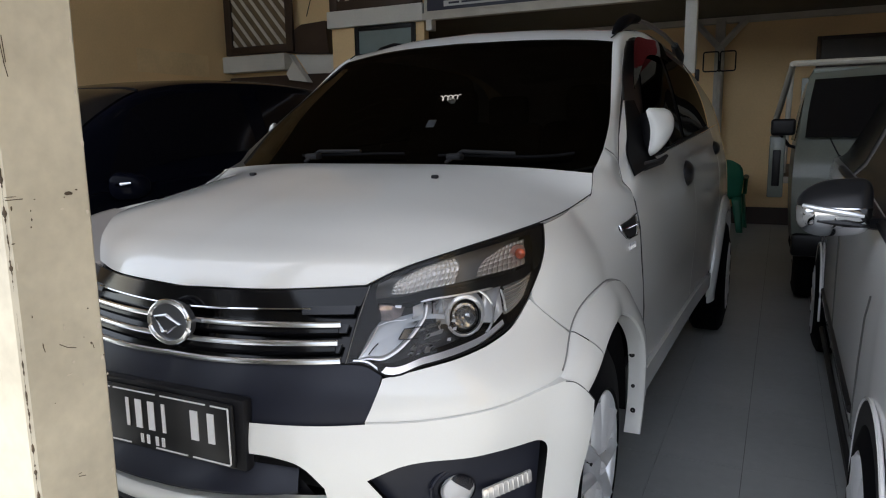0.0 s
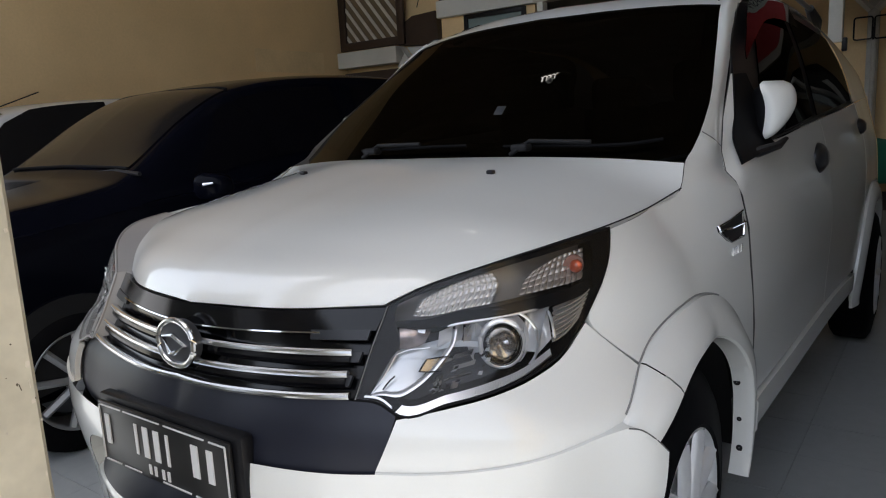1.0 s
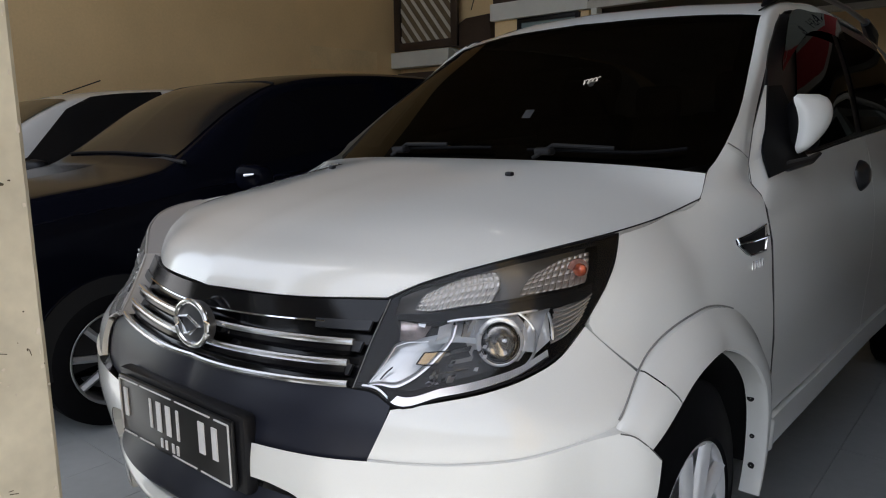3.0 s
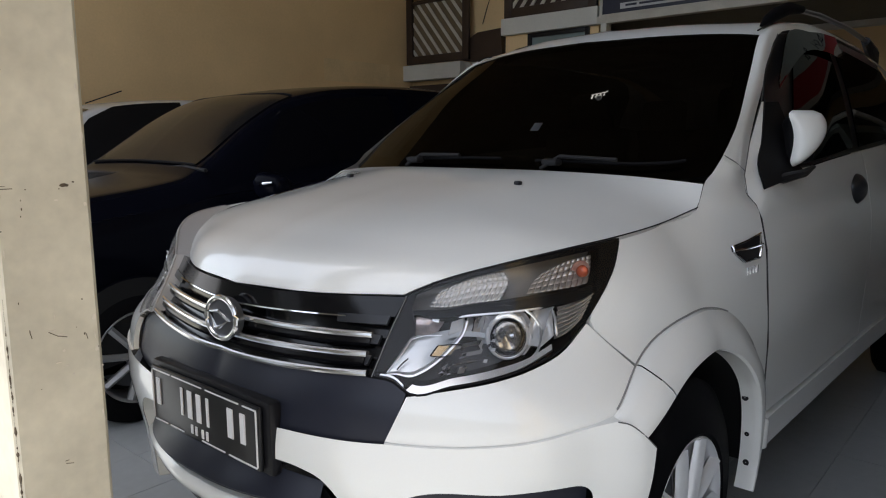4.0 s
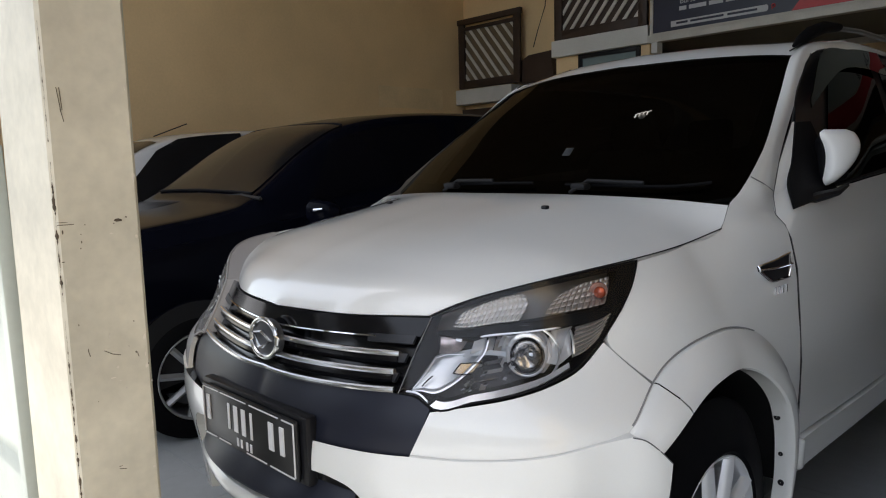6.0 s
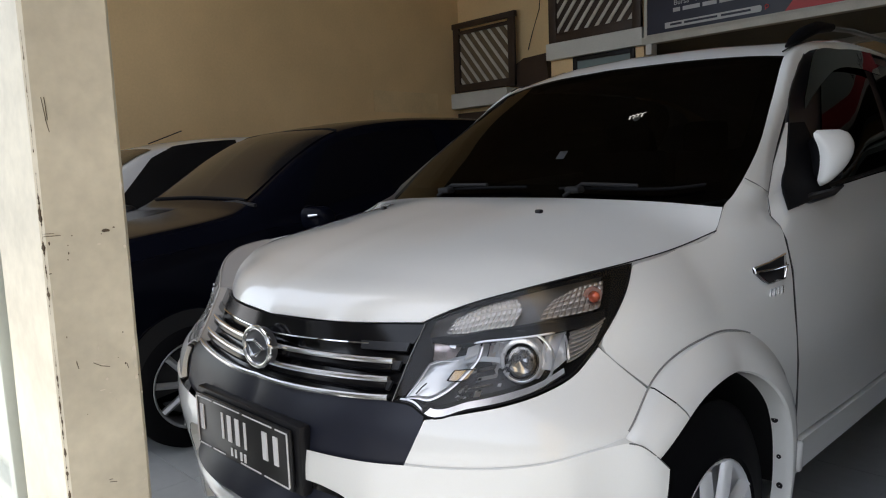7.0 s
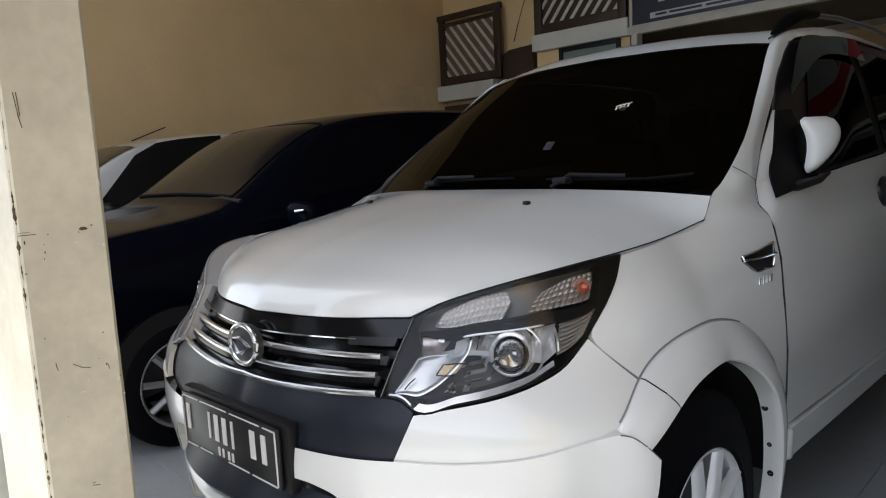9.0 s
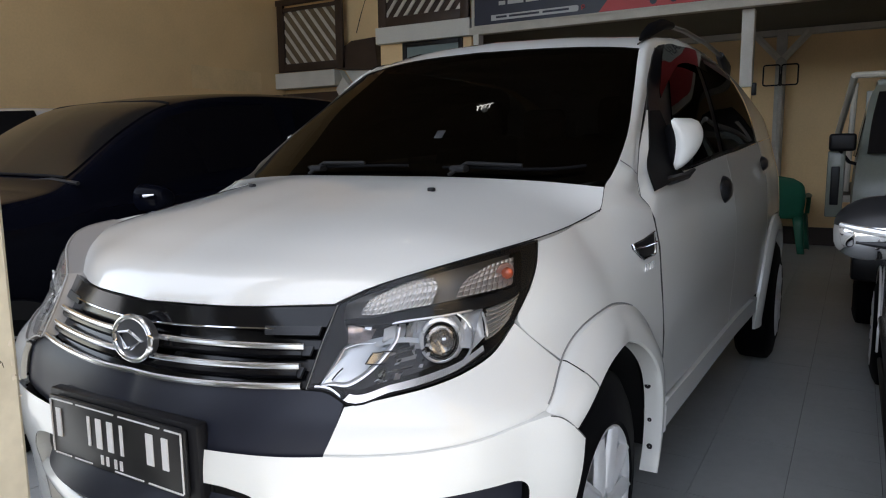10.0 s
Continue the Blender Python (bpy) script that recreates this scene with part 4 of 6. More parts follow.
# black centre panel, intake
part("centre_panel", sheet(bodygrid([(-34, .681), (-26, .674), (0, .668), (26, .674), (34, .681)], [(-36.6, .773), (-35.0, .787), (-31, .792), (0, .785), (31, .792), (35.0, .787), (36.6, .773)], [(-34, .681), (-36.6, .773)], [(34, .681), (36.6, .773)], 60, 10, d=-.002), flange=.02), M["panel"], suv, "matt black bumper centre")
part("intake", sheet(bodygrid([(-34, .36), (0, .34), (34, .36)], [(-17, .672), (0, .668), (17, .672)], [(-34, .36), (-17, .672)], [(34, .36), (17, .672)], 30, 12, d=-.03)), M["plastic"], suv, "black lower intake")
for z in (.375, .41, .445):
    w = 31 - (z - .36) * 20
    part("intake_slat", tube([body(p, z, -.012) for p in np.linspace(-w, w, 21)], .0055, 6, flat=.8), M["plastic"], suv)
part("chin_ledge", sheet(np.array([[body(p, z, d - .034 * (abs(p) / 24.0) ** 4) for p in np.linspace(-24.0, 24.0, 41)] for z, d in ((.516, -.02), (.524, .030), (.528, .037), (.534, .038), (.552, .028), (.578, .004), (.600, -.012))])), M["panel"], suv, "black ledge under the number plate")
part("chin_bar", sheet(np.array([[body(p, z, d + .040 - .026 * (abs(p) / 29.6) ** 2) for p in np.linspace(-29.6, 29.6, 41)] for z, d in ((.462, -.040), (.464, -.006), (.470, .001), (.484, .003), (.496, -.001), (.506, -.012), (.511, -.040))])), PEARL, suv, "white bar across the lower bumper")
both("bumper_slot", lambda: sheet(bodygrid([(16.8, .588), (24, .582)], [(16.8, .602), (24, .596)], [(16.8, .588), (16.8, .602)], [(24, .582), (24, .596)], 6, 3, d=-.008), thick=.01), M["gloss"])

# grille
part("grille_back", sheet(bodygrid([(-31.5, .788), (0, .782), (31.5, .788)], [(-35.6, .932), (0, .925), (35.6, .932)], [(-31.5, .788), (-33.2, .86), (-35.6, .932)], [(31.5, .788), (33.2, .86), (35.6, .932)], 40, 12, d=-.022)), M["gloss"], suv, "black grille backing")
part("grille_top_band", sheet(bodygrid([(-34.2, .898), (0, .886), (34.2, .898)], [(-35.8, .934), (0, .9255), (35.8, .934)], [(-34.2, .898), (-35.8, .934)], [(34.2, .898), (35.8, .934)], 44, 6, d=.001), thick=.014), M["gloss"], suv, "gloss black band under the hood")
part("chrome_line", tube([body(p, .884 + .010 * (abs(p) / 30), .001) for p in np.linspace(-26, 26, 33)], .0025, 6), M["chrome"], suv, "thin chrome line")


def bar(z0, z1, h, p, d0=.006):
    """A rounded bar that runs round the nose."""
    return tube([body(q, z0 + (z1 - z0) * (abs(q) / p) ** 2 - h / 2, d0) for q in np.linspace(-p, p, 41)], h * .62, 10)


for z0, z1, p in ((.864, .870, 31.3), (.827, .837, 30.8)):
    part("grille_bar", bar(z0, z1, .011, p - .3, .004), M["reflector"], suv, "chrome grille bar")
    part("grille_blade", bar(z0 - .012, z1 - .012, .018, p - .6, -.010), M["gloss"], suv, "black grille blade")
part("grille_bar", bar(.792, .806, .011, 30.9, .004), M["reflector"], suv, "chrome lower grille bar")
for s, z in ((-1, .882), (1, .882), (-1, .846), (1, .846), (-1, .810), (1, .810)):
    a0, a1 = 24.5 + (.882 - z) * 14, 33 - (.882 - z) * 34
    part("bar_end", sheet(bodygrid([(s * a0, z), (s * a1, z + .002)], [(s * a0, z + .016), (s * (a1 + .5), z + .018)], [(s * a0, z), (s * a0, z + .016)], [(s * a1, z + .002), (s * (a1 + .5), z + .018)], 6, 3, d=.003 if z > .87 else -.003)[:, ::s], thick=.008), M["bar_end"], suv, "dark grey end of a grille bar")

emb = part("emblem", on_body(disc(.045, 40, 1.28, .016, .005), 0, .854, .027, -4), M["grey"], suv, "round grey badge in a chrome ring")
ring = [(1.28 * .045 * math.cos(a), -.004, .045 * math.sin(a)) for a in np.linspace(0, 2 * math.pi, 40, endpoint=False)]
part("ring", on_body(tube(ring, .0060, 10, closed=True), 0, .854, .027, -4), M["reflector"], emb, "chrome ring")
mark = [(-.036, -.008, .010), (.0, -.010, .016), (.034, -.008, -.002), (.0, -.010, -.020), (-.014, -.010, -.022)]
part("mark", on_body(tube(mark, .0045, 6, closed=True), 0, .854, .027, -4), M["reflector"], emb, "plain chrome mark")

# number plate: plain bars stand for its characters
plate = part("number_plate", moved(box(.43, .010, .135, 0, 0, 0, .004), pose(0, -.035, .583)), M["plate"], suv, "black number plate with a white rim and white marks")
part("plate_holder", moved(box(.47, .030, .155, 0, 0, 0, .008), pose(0, -.012, .573)), M["plastic"], suv, "black plate holder")


def plate_bar(x, z, w, h, tilt=0):
    part("plate_mark", moved(box(w, .003, h, 0, 0, -h / 2), pose(x, -.0412, z) @ pose(0, 0, 0, 0, tilt, 0)), M["white_paint"], plate, smooth=False)


for x, w in ((-.182, .016), (-.078, .009), (-.045, .018), (-.008, .018), (.028, .009), (.115, .020), (.160, .017)):
    plate_bar(x, .661, w, .064)
for x in (-.040, -.022, .004, .022):
    plate_bar(x, .606, .008, .020)
for x, w in ((-.165, .075), (-.055, .125), (.085, .125), (.185, .045)):
    plate_bar(x, .711, w, .0026)
for x, w in ((-.175, .055), (-.105, .06), (.045, .09), (.155, .10)):
    plate_bar(x, .590, w, .0026)
for x in (-.2075, .2075):
    plate_bar(x, .651, .0026, .118)

# headlights
HB = [(31.6, .795), (34.9, .790), (36.7, .776), (42.7, .790), (48.3, .804), (53.5, .822), (58.5, .850), (62.3, .892)]
HT = [(35.9, .936), (40.4, .961), (50.7, .997), (61.5, 1.020), (73.4, 1.032)]
HL = [(31.6, .795), (33.3, .86), (35.9, .936)]
HR = [(62.3, .892), (66.6, .951), (70.5, .997), (73.4, 1.032)]


LG = coons(spl(HB, 60), spl(HT, 60), spl(HL, 40), spl(HR, 40))


def lamp_at(u, v, d):
    """A point of the lamp at u along and v up, d metres proud."""
    a, b = min(max(u, 0), 1) * 60, min(max(v, 0), 1) * 40
    i, j = min(int(a), 59), min(int(b), 39)
    fa, fb = a - i, b - j
    q = (LG[j, i] * (1 - fa) + LG[j, i + 1] * fa) * (1 - fb) + (LG[j + 1, i] * (1 - fa) + LG[j + 1, i + 1] * fa) * fb
    return body(q[0], q[1], d)


def lampgrid(d, nu=28, nv=14, u0=0.0, u1=1.0, v0=0.0, v1=1.0, depth=None):
    """A field of the lamp's own grid, d metres proud."""
    return np.array([[lamp_at(u0 + (u1 - u0) * i / nu, v0 + (v1 - v0) * j / nv, d + (depth(i / nu, j / nv) if depth else 0)) for i in range(nu + 1)] for j in range(nv + 1)])


def lampfield(d, B, T, nu, nv, depth=None, L=None, R=None):
    """A field of the lamp between curves of u, v points."""
    g = coons(spl(B, nu), spl(T, nu), spl(L or [B[0], T[0]], nv), spl(R or [B[-1], T[-1]], nv))
    return np.array([[lamp_at(u, v, d + (depth(i / nu, j / nv) if depth else 0)) for i, (u, v) in enumerate(row)] for j, row in enumerate(g)])


def lampline(d, pts, n=20):
    return [lamp_at(u, v, d) for u, v in spl(pts, n)]


heads = both("headlight", lambda: sheet(lampgrid(-.085, 20, 10)), M["lamp_back"], "large clear headlight with chrome reflectors and an amber bulb")
heads[1].data.materials[0] = M["smoke"]
for k, head in enumerate(heads):
    def lamp(name, bm, material, label="", flip=(k == 1), head=head):
        return part(name, moved(bm, FLIP) if flip else bm, material, head, label)

    lens = lamp("lens", sheet(lampgrid(.0015)), M["clear"] if k == 0 else M["milky"], "clear curved cover")
    lens.visible_shadow = False
    rim = np.concatenate([lampgrid(-.001)[0], lampgrid(-.001)[1:, -1], lampgrid(-.001)[-1, ::-1][1:], lampgrid(-.001)[::-1, 0][1:-1]])
    lamp("gasket", tube([tuple(q) for q in rim], .0026, 6, closed=True), M["mask"] if k == 0 else M["lamp_grey"], "thin seal")
    for u0, v0, u1, v1 in ((0, 0, 1, 0), (1, 0, 1, 1), (0, 1, 1, 1), (0, 0, 0, 1)):
        a = lampgrid(-.001, 24, 1, u0, u1, v0, v1)[0] if v0 == v1 else lampgrid(-.001, 1, 24, u0, u0 + 1e-4, v0, v1)[:, 0]
        b = lampgrid(-.085, 24, 1, u0, u1, v0, v1)[0] if v0 == v1 else lampgrid(-.085, 1, 24, u0, u0 + 1e-4, v0, v1)[:, 0]
        lamp("housing_wall", sheet(np.array([a, b])), M["mask"] if k == 0 else M["lamp_grey"])
    # black inner corner by the grille, upper edge and outer corner; the other lamp shows clear from here
    inner = M["mask"] if k == 0 else M["facet"]
    lamp("black_mask", sheet(lampfield(-.006, [(0, .04), (.05, .06)], [(0, 1), (.05, 1)], 5, 24, R=[(.05, .06), (.095, .33), (.115, .42), (.08, .60), (.05, .80), (.05, 1)])), inner, "inner mask of the lamp")
    lamp("black_mask", sheet(lampgrid(-.005, 24, 3, .05, .93, .935, 1.0)), inner, "upper mask of the lamp")
    lamp("black_mask", sheet(lampfield(-.005, [(.935, .42), (1, .40)], [(.87, 1), (1, 1)], 6, 14, L=[(.935, .42), (.905, .60), (.885, .85), (.87, 1)])), inner, "outer mask of the lamp")

    def cells(nu, nv, deep=1 - .8 * k):
        """Small domed facets in rows."""
        return lambda u, v: -.010 * math.sin(math.pi * v) + deep * (.0030 * abs(math.sin(u * nu * math.pi)) ** .7 + .0024 * abs(math.sin(v * nv * math.pi)) ** .7)

    # upper chamber: a smoky tray with two faceted reflectors and the amber bulb
    lamp("signal_tray", sheet(lampfield(-.040, [(.05, .64), (.50, .58), (.91, .54)], [(.05, .95), (.50, .95), (.90, .95)], 20, 6, lambda u, v: -.012 * math.sin(math.pi * v))), M["smoke"], "smoky grey signal tray")
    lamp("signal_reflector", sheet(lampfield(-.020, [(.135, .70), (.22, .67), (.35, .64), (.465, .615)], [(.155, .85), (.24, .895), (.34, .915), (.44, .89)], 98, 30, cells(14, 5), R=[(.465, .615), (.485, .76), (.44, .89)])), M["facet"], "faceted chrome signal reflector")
    lamp("signal_reflector", sheet(lampfield(-.022, [(.58, .62), (.70, .60), (.885, .565)], [(.62, .80), (.72, .86), (.865, .87)], 80, 30, cells(10, 5), R=[(.885, .565), (.895, .72), (.865, .87)])), M["facet_dim"], "darker faceted signal reflector")
    way = pose(0, 0, 0, 0, 0, 48)
    bulb_at = Matrix.Translation(lamp_at(.815, .735, -.012)) @ way
    ab = bmesh.new()
    bmesh.ops.create_uvsphere(ab, u_segments=16, v_segments=10, radius=.0125)
    lamp("amber_bulb", moved(ab, bulb_at), M["amber"], "amber signal bulb")
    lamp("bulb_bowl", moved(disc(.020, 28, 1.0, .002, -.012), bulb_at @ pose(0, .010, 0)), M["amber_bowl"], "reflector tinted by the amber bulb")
    lamp("divider", sheet(lampfield(-.009, [(.08, .62), (.23, .575), (.52, .485), (.67, .465), (.93, .40)], [(.07, .68), (.22, .66), (.49, .595), (.70, .575), (.90, .55)], 28, 4), thick=.040), inner, "bar between the lamp chambers")
    lamp("divider_edge", tube(lampline(-.006, [(.29, .548), (.40, .52), (.52, .492), (.67, .468)], 24), [.0008] + [.0026] * 23 + [.0008], 6), M["strip"], "thin chrome edge")
    # lower chamber: bright reflectors round the projector
    lamp("lower_floor", sheet(lampfield(-.062, [(.03, .03), (.50, .02), (.95, .05)], [(.08, .62), (.50, .50), (.95, .42)], 20, 8)), M["lamp_back"], "dark floor of the lamp")
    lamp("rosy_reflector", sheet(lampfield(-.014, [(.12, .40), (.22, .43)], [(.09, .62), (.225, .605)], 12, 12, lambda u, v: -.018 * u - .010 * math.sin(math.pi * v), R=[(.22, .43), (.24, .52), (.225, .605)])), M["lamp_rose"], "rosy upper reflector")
    # a glint on the reflector, added as a small bright sheet
    lamp("reflector_glint", sheet(lampfield(-.020, [(.175, .545), (.205, .525)], [(.165, .60), (.205, .595)], 4, 4)), M["strip"], "glint added as a bright sheet on the rosy reflector")
    lamp("main_reflector", sheet(lampfield(-.012, [(.055, .03), (.14, .10), (.20, .17), (.26, .235), (.335, .33)], [(.105, .345), (.17, .415), (.24, .41), (.335, .375)], 30, 14, lambda u, v: -.024 * u - .018 * v)), M["lamp_mirror"], "large reflector with the sky's blue put into its colour")
    # white highlights along the reflector's edges, added as bright rods
    lamp("reflector_edge", tube(lampline(-.011, [(.06, .05), (.09, .19), (.112, .35)], 14), .0011, 6), M["strip"], "bright edge of the reflector")
    lamp("reflector_edge", tube(lampline(-.012, [(.112, .355), (.17, .42), (.24, .415)], 14), .0010, 6), M["strip"], "bright edge of the reflector")
    lamp("arched_band", sheet(lampfield(-.016, [(.24, .385), (.33, .345), (.40, .315), (.485, .265)], [(.24, .41), (.32, .395), (.40, .35), (.485, .30)], 20, 3, lambda u, v: -.010 * u - .005 * v)), M["lamp_mirror"], "pale arched band")
    lamp("curved_blade", sheet(lampfield(-.008, [(.055, .018), (.14, .075), (.205, .145), (.265, .205), (.31, .265), (.345, .345), (.348, .47)], [(.065, .042), (.14, .105), (.195, .175), (.25, .235), (.29, .295), (.325, .36), (.33, .48)], 40, 4, lambda u, v: .002 * math.sin(math.pi * v) - .004 * v - .012 * u), thick=.003), M["strip"], "broad curved chrome blade")
    # a small window with a dark frame in the large reflector
    pane = [(.215, .265), (.235, .335), (.345, .285), (.315, .215)]
    lamp("reflector_window", sheet(lampfield(-.010, [pane[0], pane[3]], [pane[1], pane[2]], 6, 5, lambda u, v: -.014 * u)), M["side_chrome"], "small grey window in the reflector")
    lamp("window_edge", tube(lampline(-.009, [pane[0], (.224, .30), pane[1]], 6), .0014, 6), M["mask"], "dark edge of the small window")
    lamp("window_edge", tube(lampline(-.012, [pane[1], (.29, .315), pane[2]], 8), .0012, 6), M["mask"], "dark edge of the small window")
    lamp("window_edge", tube(lampline(-.011, [pane[0], (.265, .24), pane[3]], 8), .0012, 6), M["mask"], "dark edge of the small window")
    lamp("reflector_slot", tube(lampline(-.010, [(.098, .085), (.112, .15), (.128, .205)], 6), .0014, 6), M["mask"], "narrow dark slot")
    # stepped reflectors between the rosy field and the projector
    for us, vs, deep, material in (((.27, .335), (.40, .50), .012, "lamp_chrome"), ((.345, .385), (.37, .50), .020, "strip"), ((.39, .43), (.34, .44), .026, "facet_dim"), ((.385, .425), (.455, .505), .022, "facet"), ((.43, .465), (.37, .48), .018, "lamp_chrome")):
        lamp("step_reflector", sheet(lampfield(-deep, [(us[0], vs[0]), (us[1], vs[0] - .015)], [(us[0], vs[1]), (us[1], vs[1] - .012)], 8, 8, lambda u, v: -.012 * u - .010 * v + .003 * math.sin(v * 6)), thick=.002), M[material], "bright stepped reflector")
    # dark pocket below with bars and brackets
    for us, vs, material in (((.36, .45), (.235, .275), "side_chrome"), ((.37, .47), (.165, .20), "facet"), ((.34, .46), (.11, .125), "side_chrome"), ((.30, .335), (.06, .17), "side_chrome"), ((.38, .41), (.05, .10), "facet_dim")):
        lamp("inner_bracket", sheet(lampfield(-.030, [(us[0], vs[0]), (us[1], vs[0] - .015)], [(us[0], vs[1]), (us[1], vs[1] - .015)], 6, 4, lambda u, v: -.010 * u + .006 * v), thick=.003), M[material], "small inner bracket")
    # random bright and black shards, added to make the pocket look busy
    shard = random.Random(11)
    for q in range(16):
        u, v = shard.uniform(.28, .46), shard.uniform(.06, .24)
        w, h, tilt = shard.uniform(.008, .022), shard.uniform(.012, .035), shard.uniform(-.012, .012)
        lamp("inner_facet", sheet(lampfield(-.026, [(u, v), (u + w, v + tilt)], [(u + tilt, v + h), (u + w, v + h)], 3, 3, lambda a, b, tilt=tilt: tilt * a + .008 * b)), M[("strip", "mask", "facet", "mask", "side_chrome")[q % 5]], "small inner facet")
    # the projector: white bezel, black ring and a facetted eye behind a round lens
    face = Matrix.Translation(lamp_at(.562, .262, -.022)) @ pose(0, 0, 0, 0, 0, 40)
    oval = lambda r, y, a0=0.0, a1=2 * math.pi, n=36, closed=True: [(.90 * r * math.cos(a), y, r * math.sin(a)) for a in np.linspace(a0, a1, n, endpoint=not closed)]
    lamp("projector_bowl", moved(disc(.058, 40, .95, .010, -.026), face @ pose(-.004, .014, 0)), M["lamp_chrome"], "chrome bowl")
    lamp("projector_ring", moved(tube(oval(.0415, -.002), .0052, 10, closed=True), face), M["lamp_chrome"], "white chrome bezel")
    lamp("projector_ring", moved(tube(oval(.0345, -.006), .0024, 8, closed=True), face), M["mask"], "black ring round the eye")
    lamp("projector_ring", moved(tube(oval(.0385, -.007, -2.9, .4, 24, False), [.0005] + [.0010] * 22 + [.0005], 6), face), M["mask"], "dark groove in the bezel")
    lamp("projector_ring", moved(tube([(.008 + .056 * math.cos(a), -.004, .058 * math.sin(a)) for a in np.linspace(-1.2, 1.15, 28)], [.0008] + [.0028] * 26 + [.0008], 8), face), M["strip"], "outer chrome crescent")
    eye, cut = bmesh.new(), random.Random(5)
    rings = [[eye.verts.new((.90 * r * math.cos(a + r * 20), -.003 + cut.uniform(-.004, .004) + .25 * (.033 - r), r * math.sin(a + r * 20))) for a in np.linspace(0, 2 * math.pi, 11, endpoint=False)] for r in (.033, .024, .014, .005)]
    for r0, r1 in zip(rings, rings[1:]):
        for q in range(11):
            eye.faces.new((r0[q], r0[(q + 1) % 11], r1[(q + 1) % 11], r1[q]))
    eye.faces.new(rings[-1])
    lamp("projector_eye", moved(eye, face), M["reflector"], "facetted silvery eye of the projector")
    lamp("projector_lens", moved(disc(.034, 32, .90, .004, .014), face @ pose(0, -.006, 0)), M["clear"], "round projector lens")
    for q in range(8):
        u = .47 + .012 * (q % 3)
        lamp("bowl_facet", sheet(lampfield(-.012, [(u, .12 + .035 * q), (u + .016, .115 + .035 * q)], [(u + .004, .14 + .035 * q), (u + .018, .14 + .035 * q)], 3, 3, lambda a, b, q=q: .004 * a * (-1) ** q)), M[("strip", "side_chrome")[q % 2]], "small facet of the bowl")
    lamp("side_reflector", sheet(lampfield(-.020, [(.655, .12), (.745, .09)], [(.64, .46), (.745, .43)], 10, 14, lambda u, v: -.020 * math.sin(math.pi * u))), M["lamp_chrome"], "chrome side reflector")
    lamp("side_blade", sheet(lampfield(-.010, [(.735, .10), (.805, .14)], [(.72, .41), (.735, .41)], 6, 12, lambda u, v: -.008 * u)), M["lamp_chrome"], "bright wedge of the side reflector")
    lamp("side_blade", tube(lampline(-.008, [(.725, .42), (.765, .30), (.805, .15)], 14), [.0008] + [.0028] * 13 + [.0008], 6), M["strip"], "curved chrome edge of the side reflector")
    lamp("side_lens", sheet(lampfield(-.020, [(.815, .10), (.985, .04)], [(.765, .41), (.955, .39)], 8, 40, lambda u, v: .0025 * math.sin(v * 44))), M["lamp_grey"], "ribbed side lens")
    for q in range(7):
        f = (q + .5) / 7
        lamp("rib", tube(lampline(-.013, [(.815 - .05 * f, .10 + .31 * f), (.97 - .02 * f, .06 + .33 * f)], 6), .0016, 6), M["facet"])
    strip = lampfield(-.005, [(.160, .006), (.49, .008), (.70, .022), (.80, .05)], [(.178, .060), (.33, .054), (.52, .056), (.70, .066), (.79, .095)], 260, 3, lambda u, v: -.003 * v + (.0004 * math.sin(u * 62 * 2 * math.pi) if u > .46 else 0))
    lamp("light_strip", sheet(strip, thick=.010), M["strip"], "bright ribbed strip along the lower edge")
    lamp("light_strip", sheet(lampfield(-.005, [(.030, .018), (.10, .018), (.145, .012)], [(.034, .034), (.10, .034), (.142, .028)], 16, 3), thick=.006), M["strip"], "bright inner end of the strip")
    lamp("lens_edge", tube([tuple(q) for q in lampgrid(.002, 1, 24, 0, 1e-3)[:, 0]], .0008, 6), M["seal"], "thin bright edge of the cover")

# fender vent and badge
vent = both("side_vent", lambda: sheet(sidegrid([(.955, .966), (1.0, .936), (1.092, .937)], [(.957, .978), (1.03, .984), (1.118, .997)], [(.955, .966), (.957, .978)], [(1.092, .937), (1.118, .997)], 10, 6, d=.004), thick=.008), M["plastic"], "black side vent with chrome edge")
for k, v in enumerate(vent):
    for path in ([(.957, .978), (1.03, .984), (1.118, .997), (1.112, .965), (1.092, .937), (1.0, .936), (.955, .966)], [(.955, .968), (1.03, .966), (1.122, .968)]):
        t = tube([side(y, z, .006) for y, z in path], .0032, 6, closed=len(path) > 3)
        part("vent_edge", moved(t, FLIP) if k else t, M["chrome"], v, "chrome edge")
for s in (1, -1):
    for i in range(4):
        q = side(1.018 + i * .021, .909, .002)
        part("badge_mark", box(.003, .011, .020, s * q[0], q[1], q[2] - .01, .001), M["chrome"], suv, "chrome badge mark")

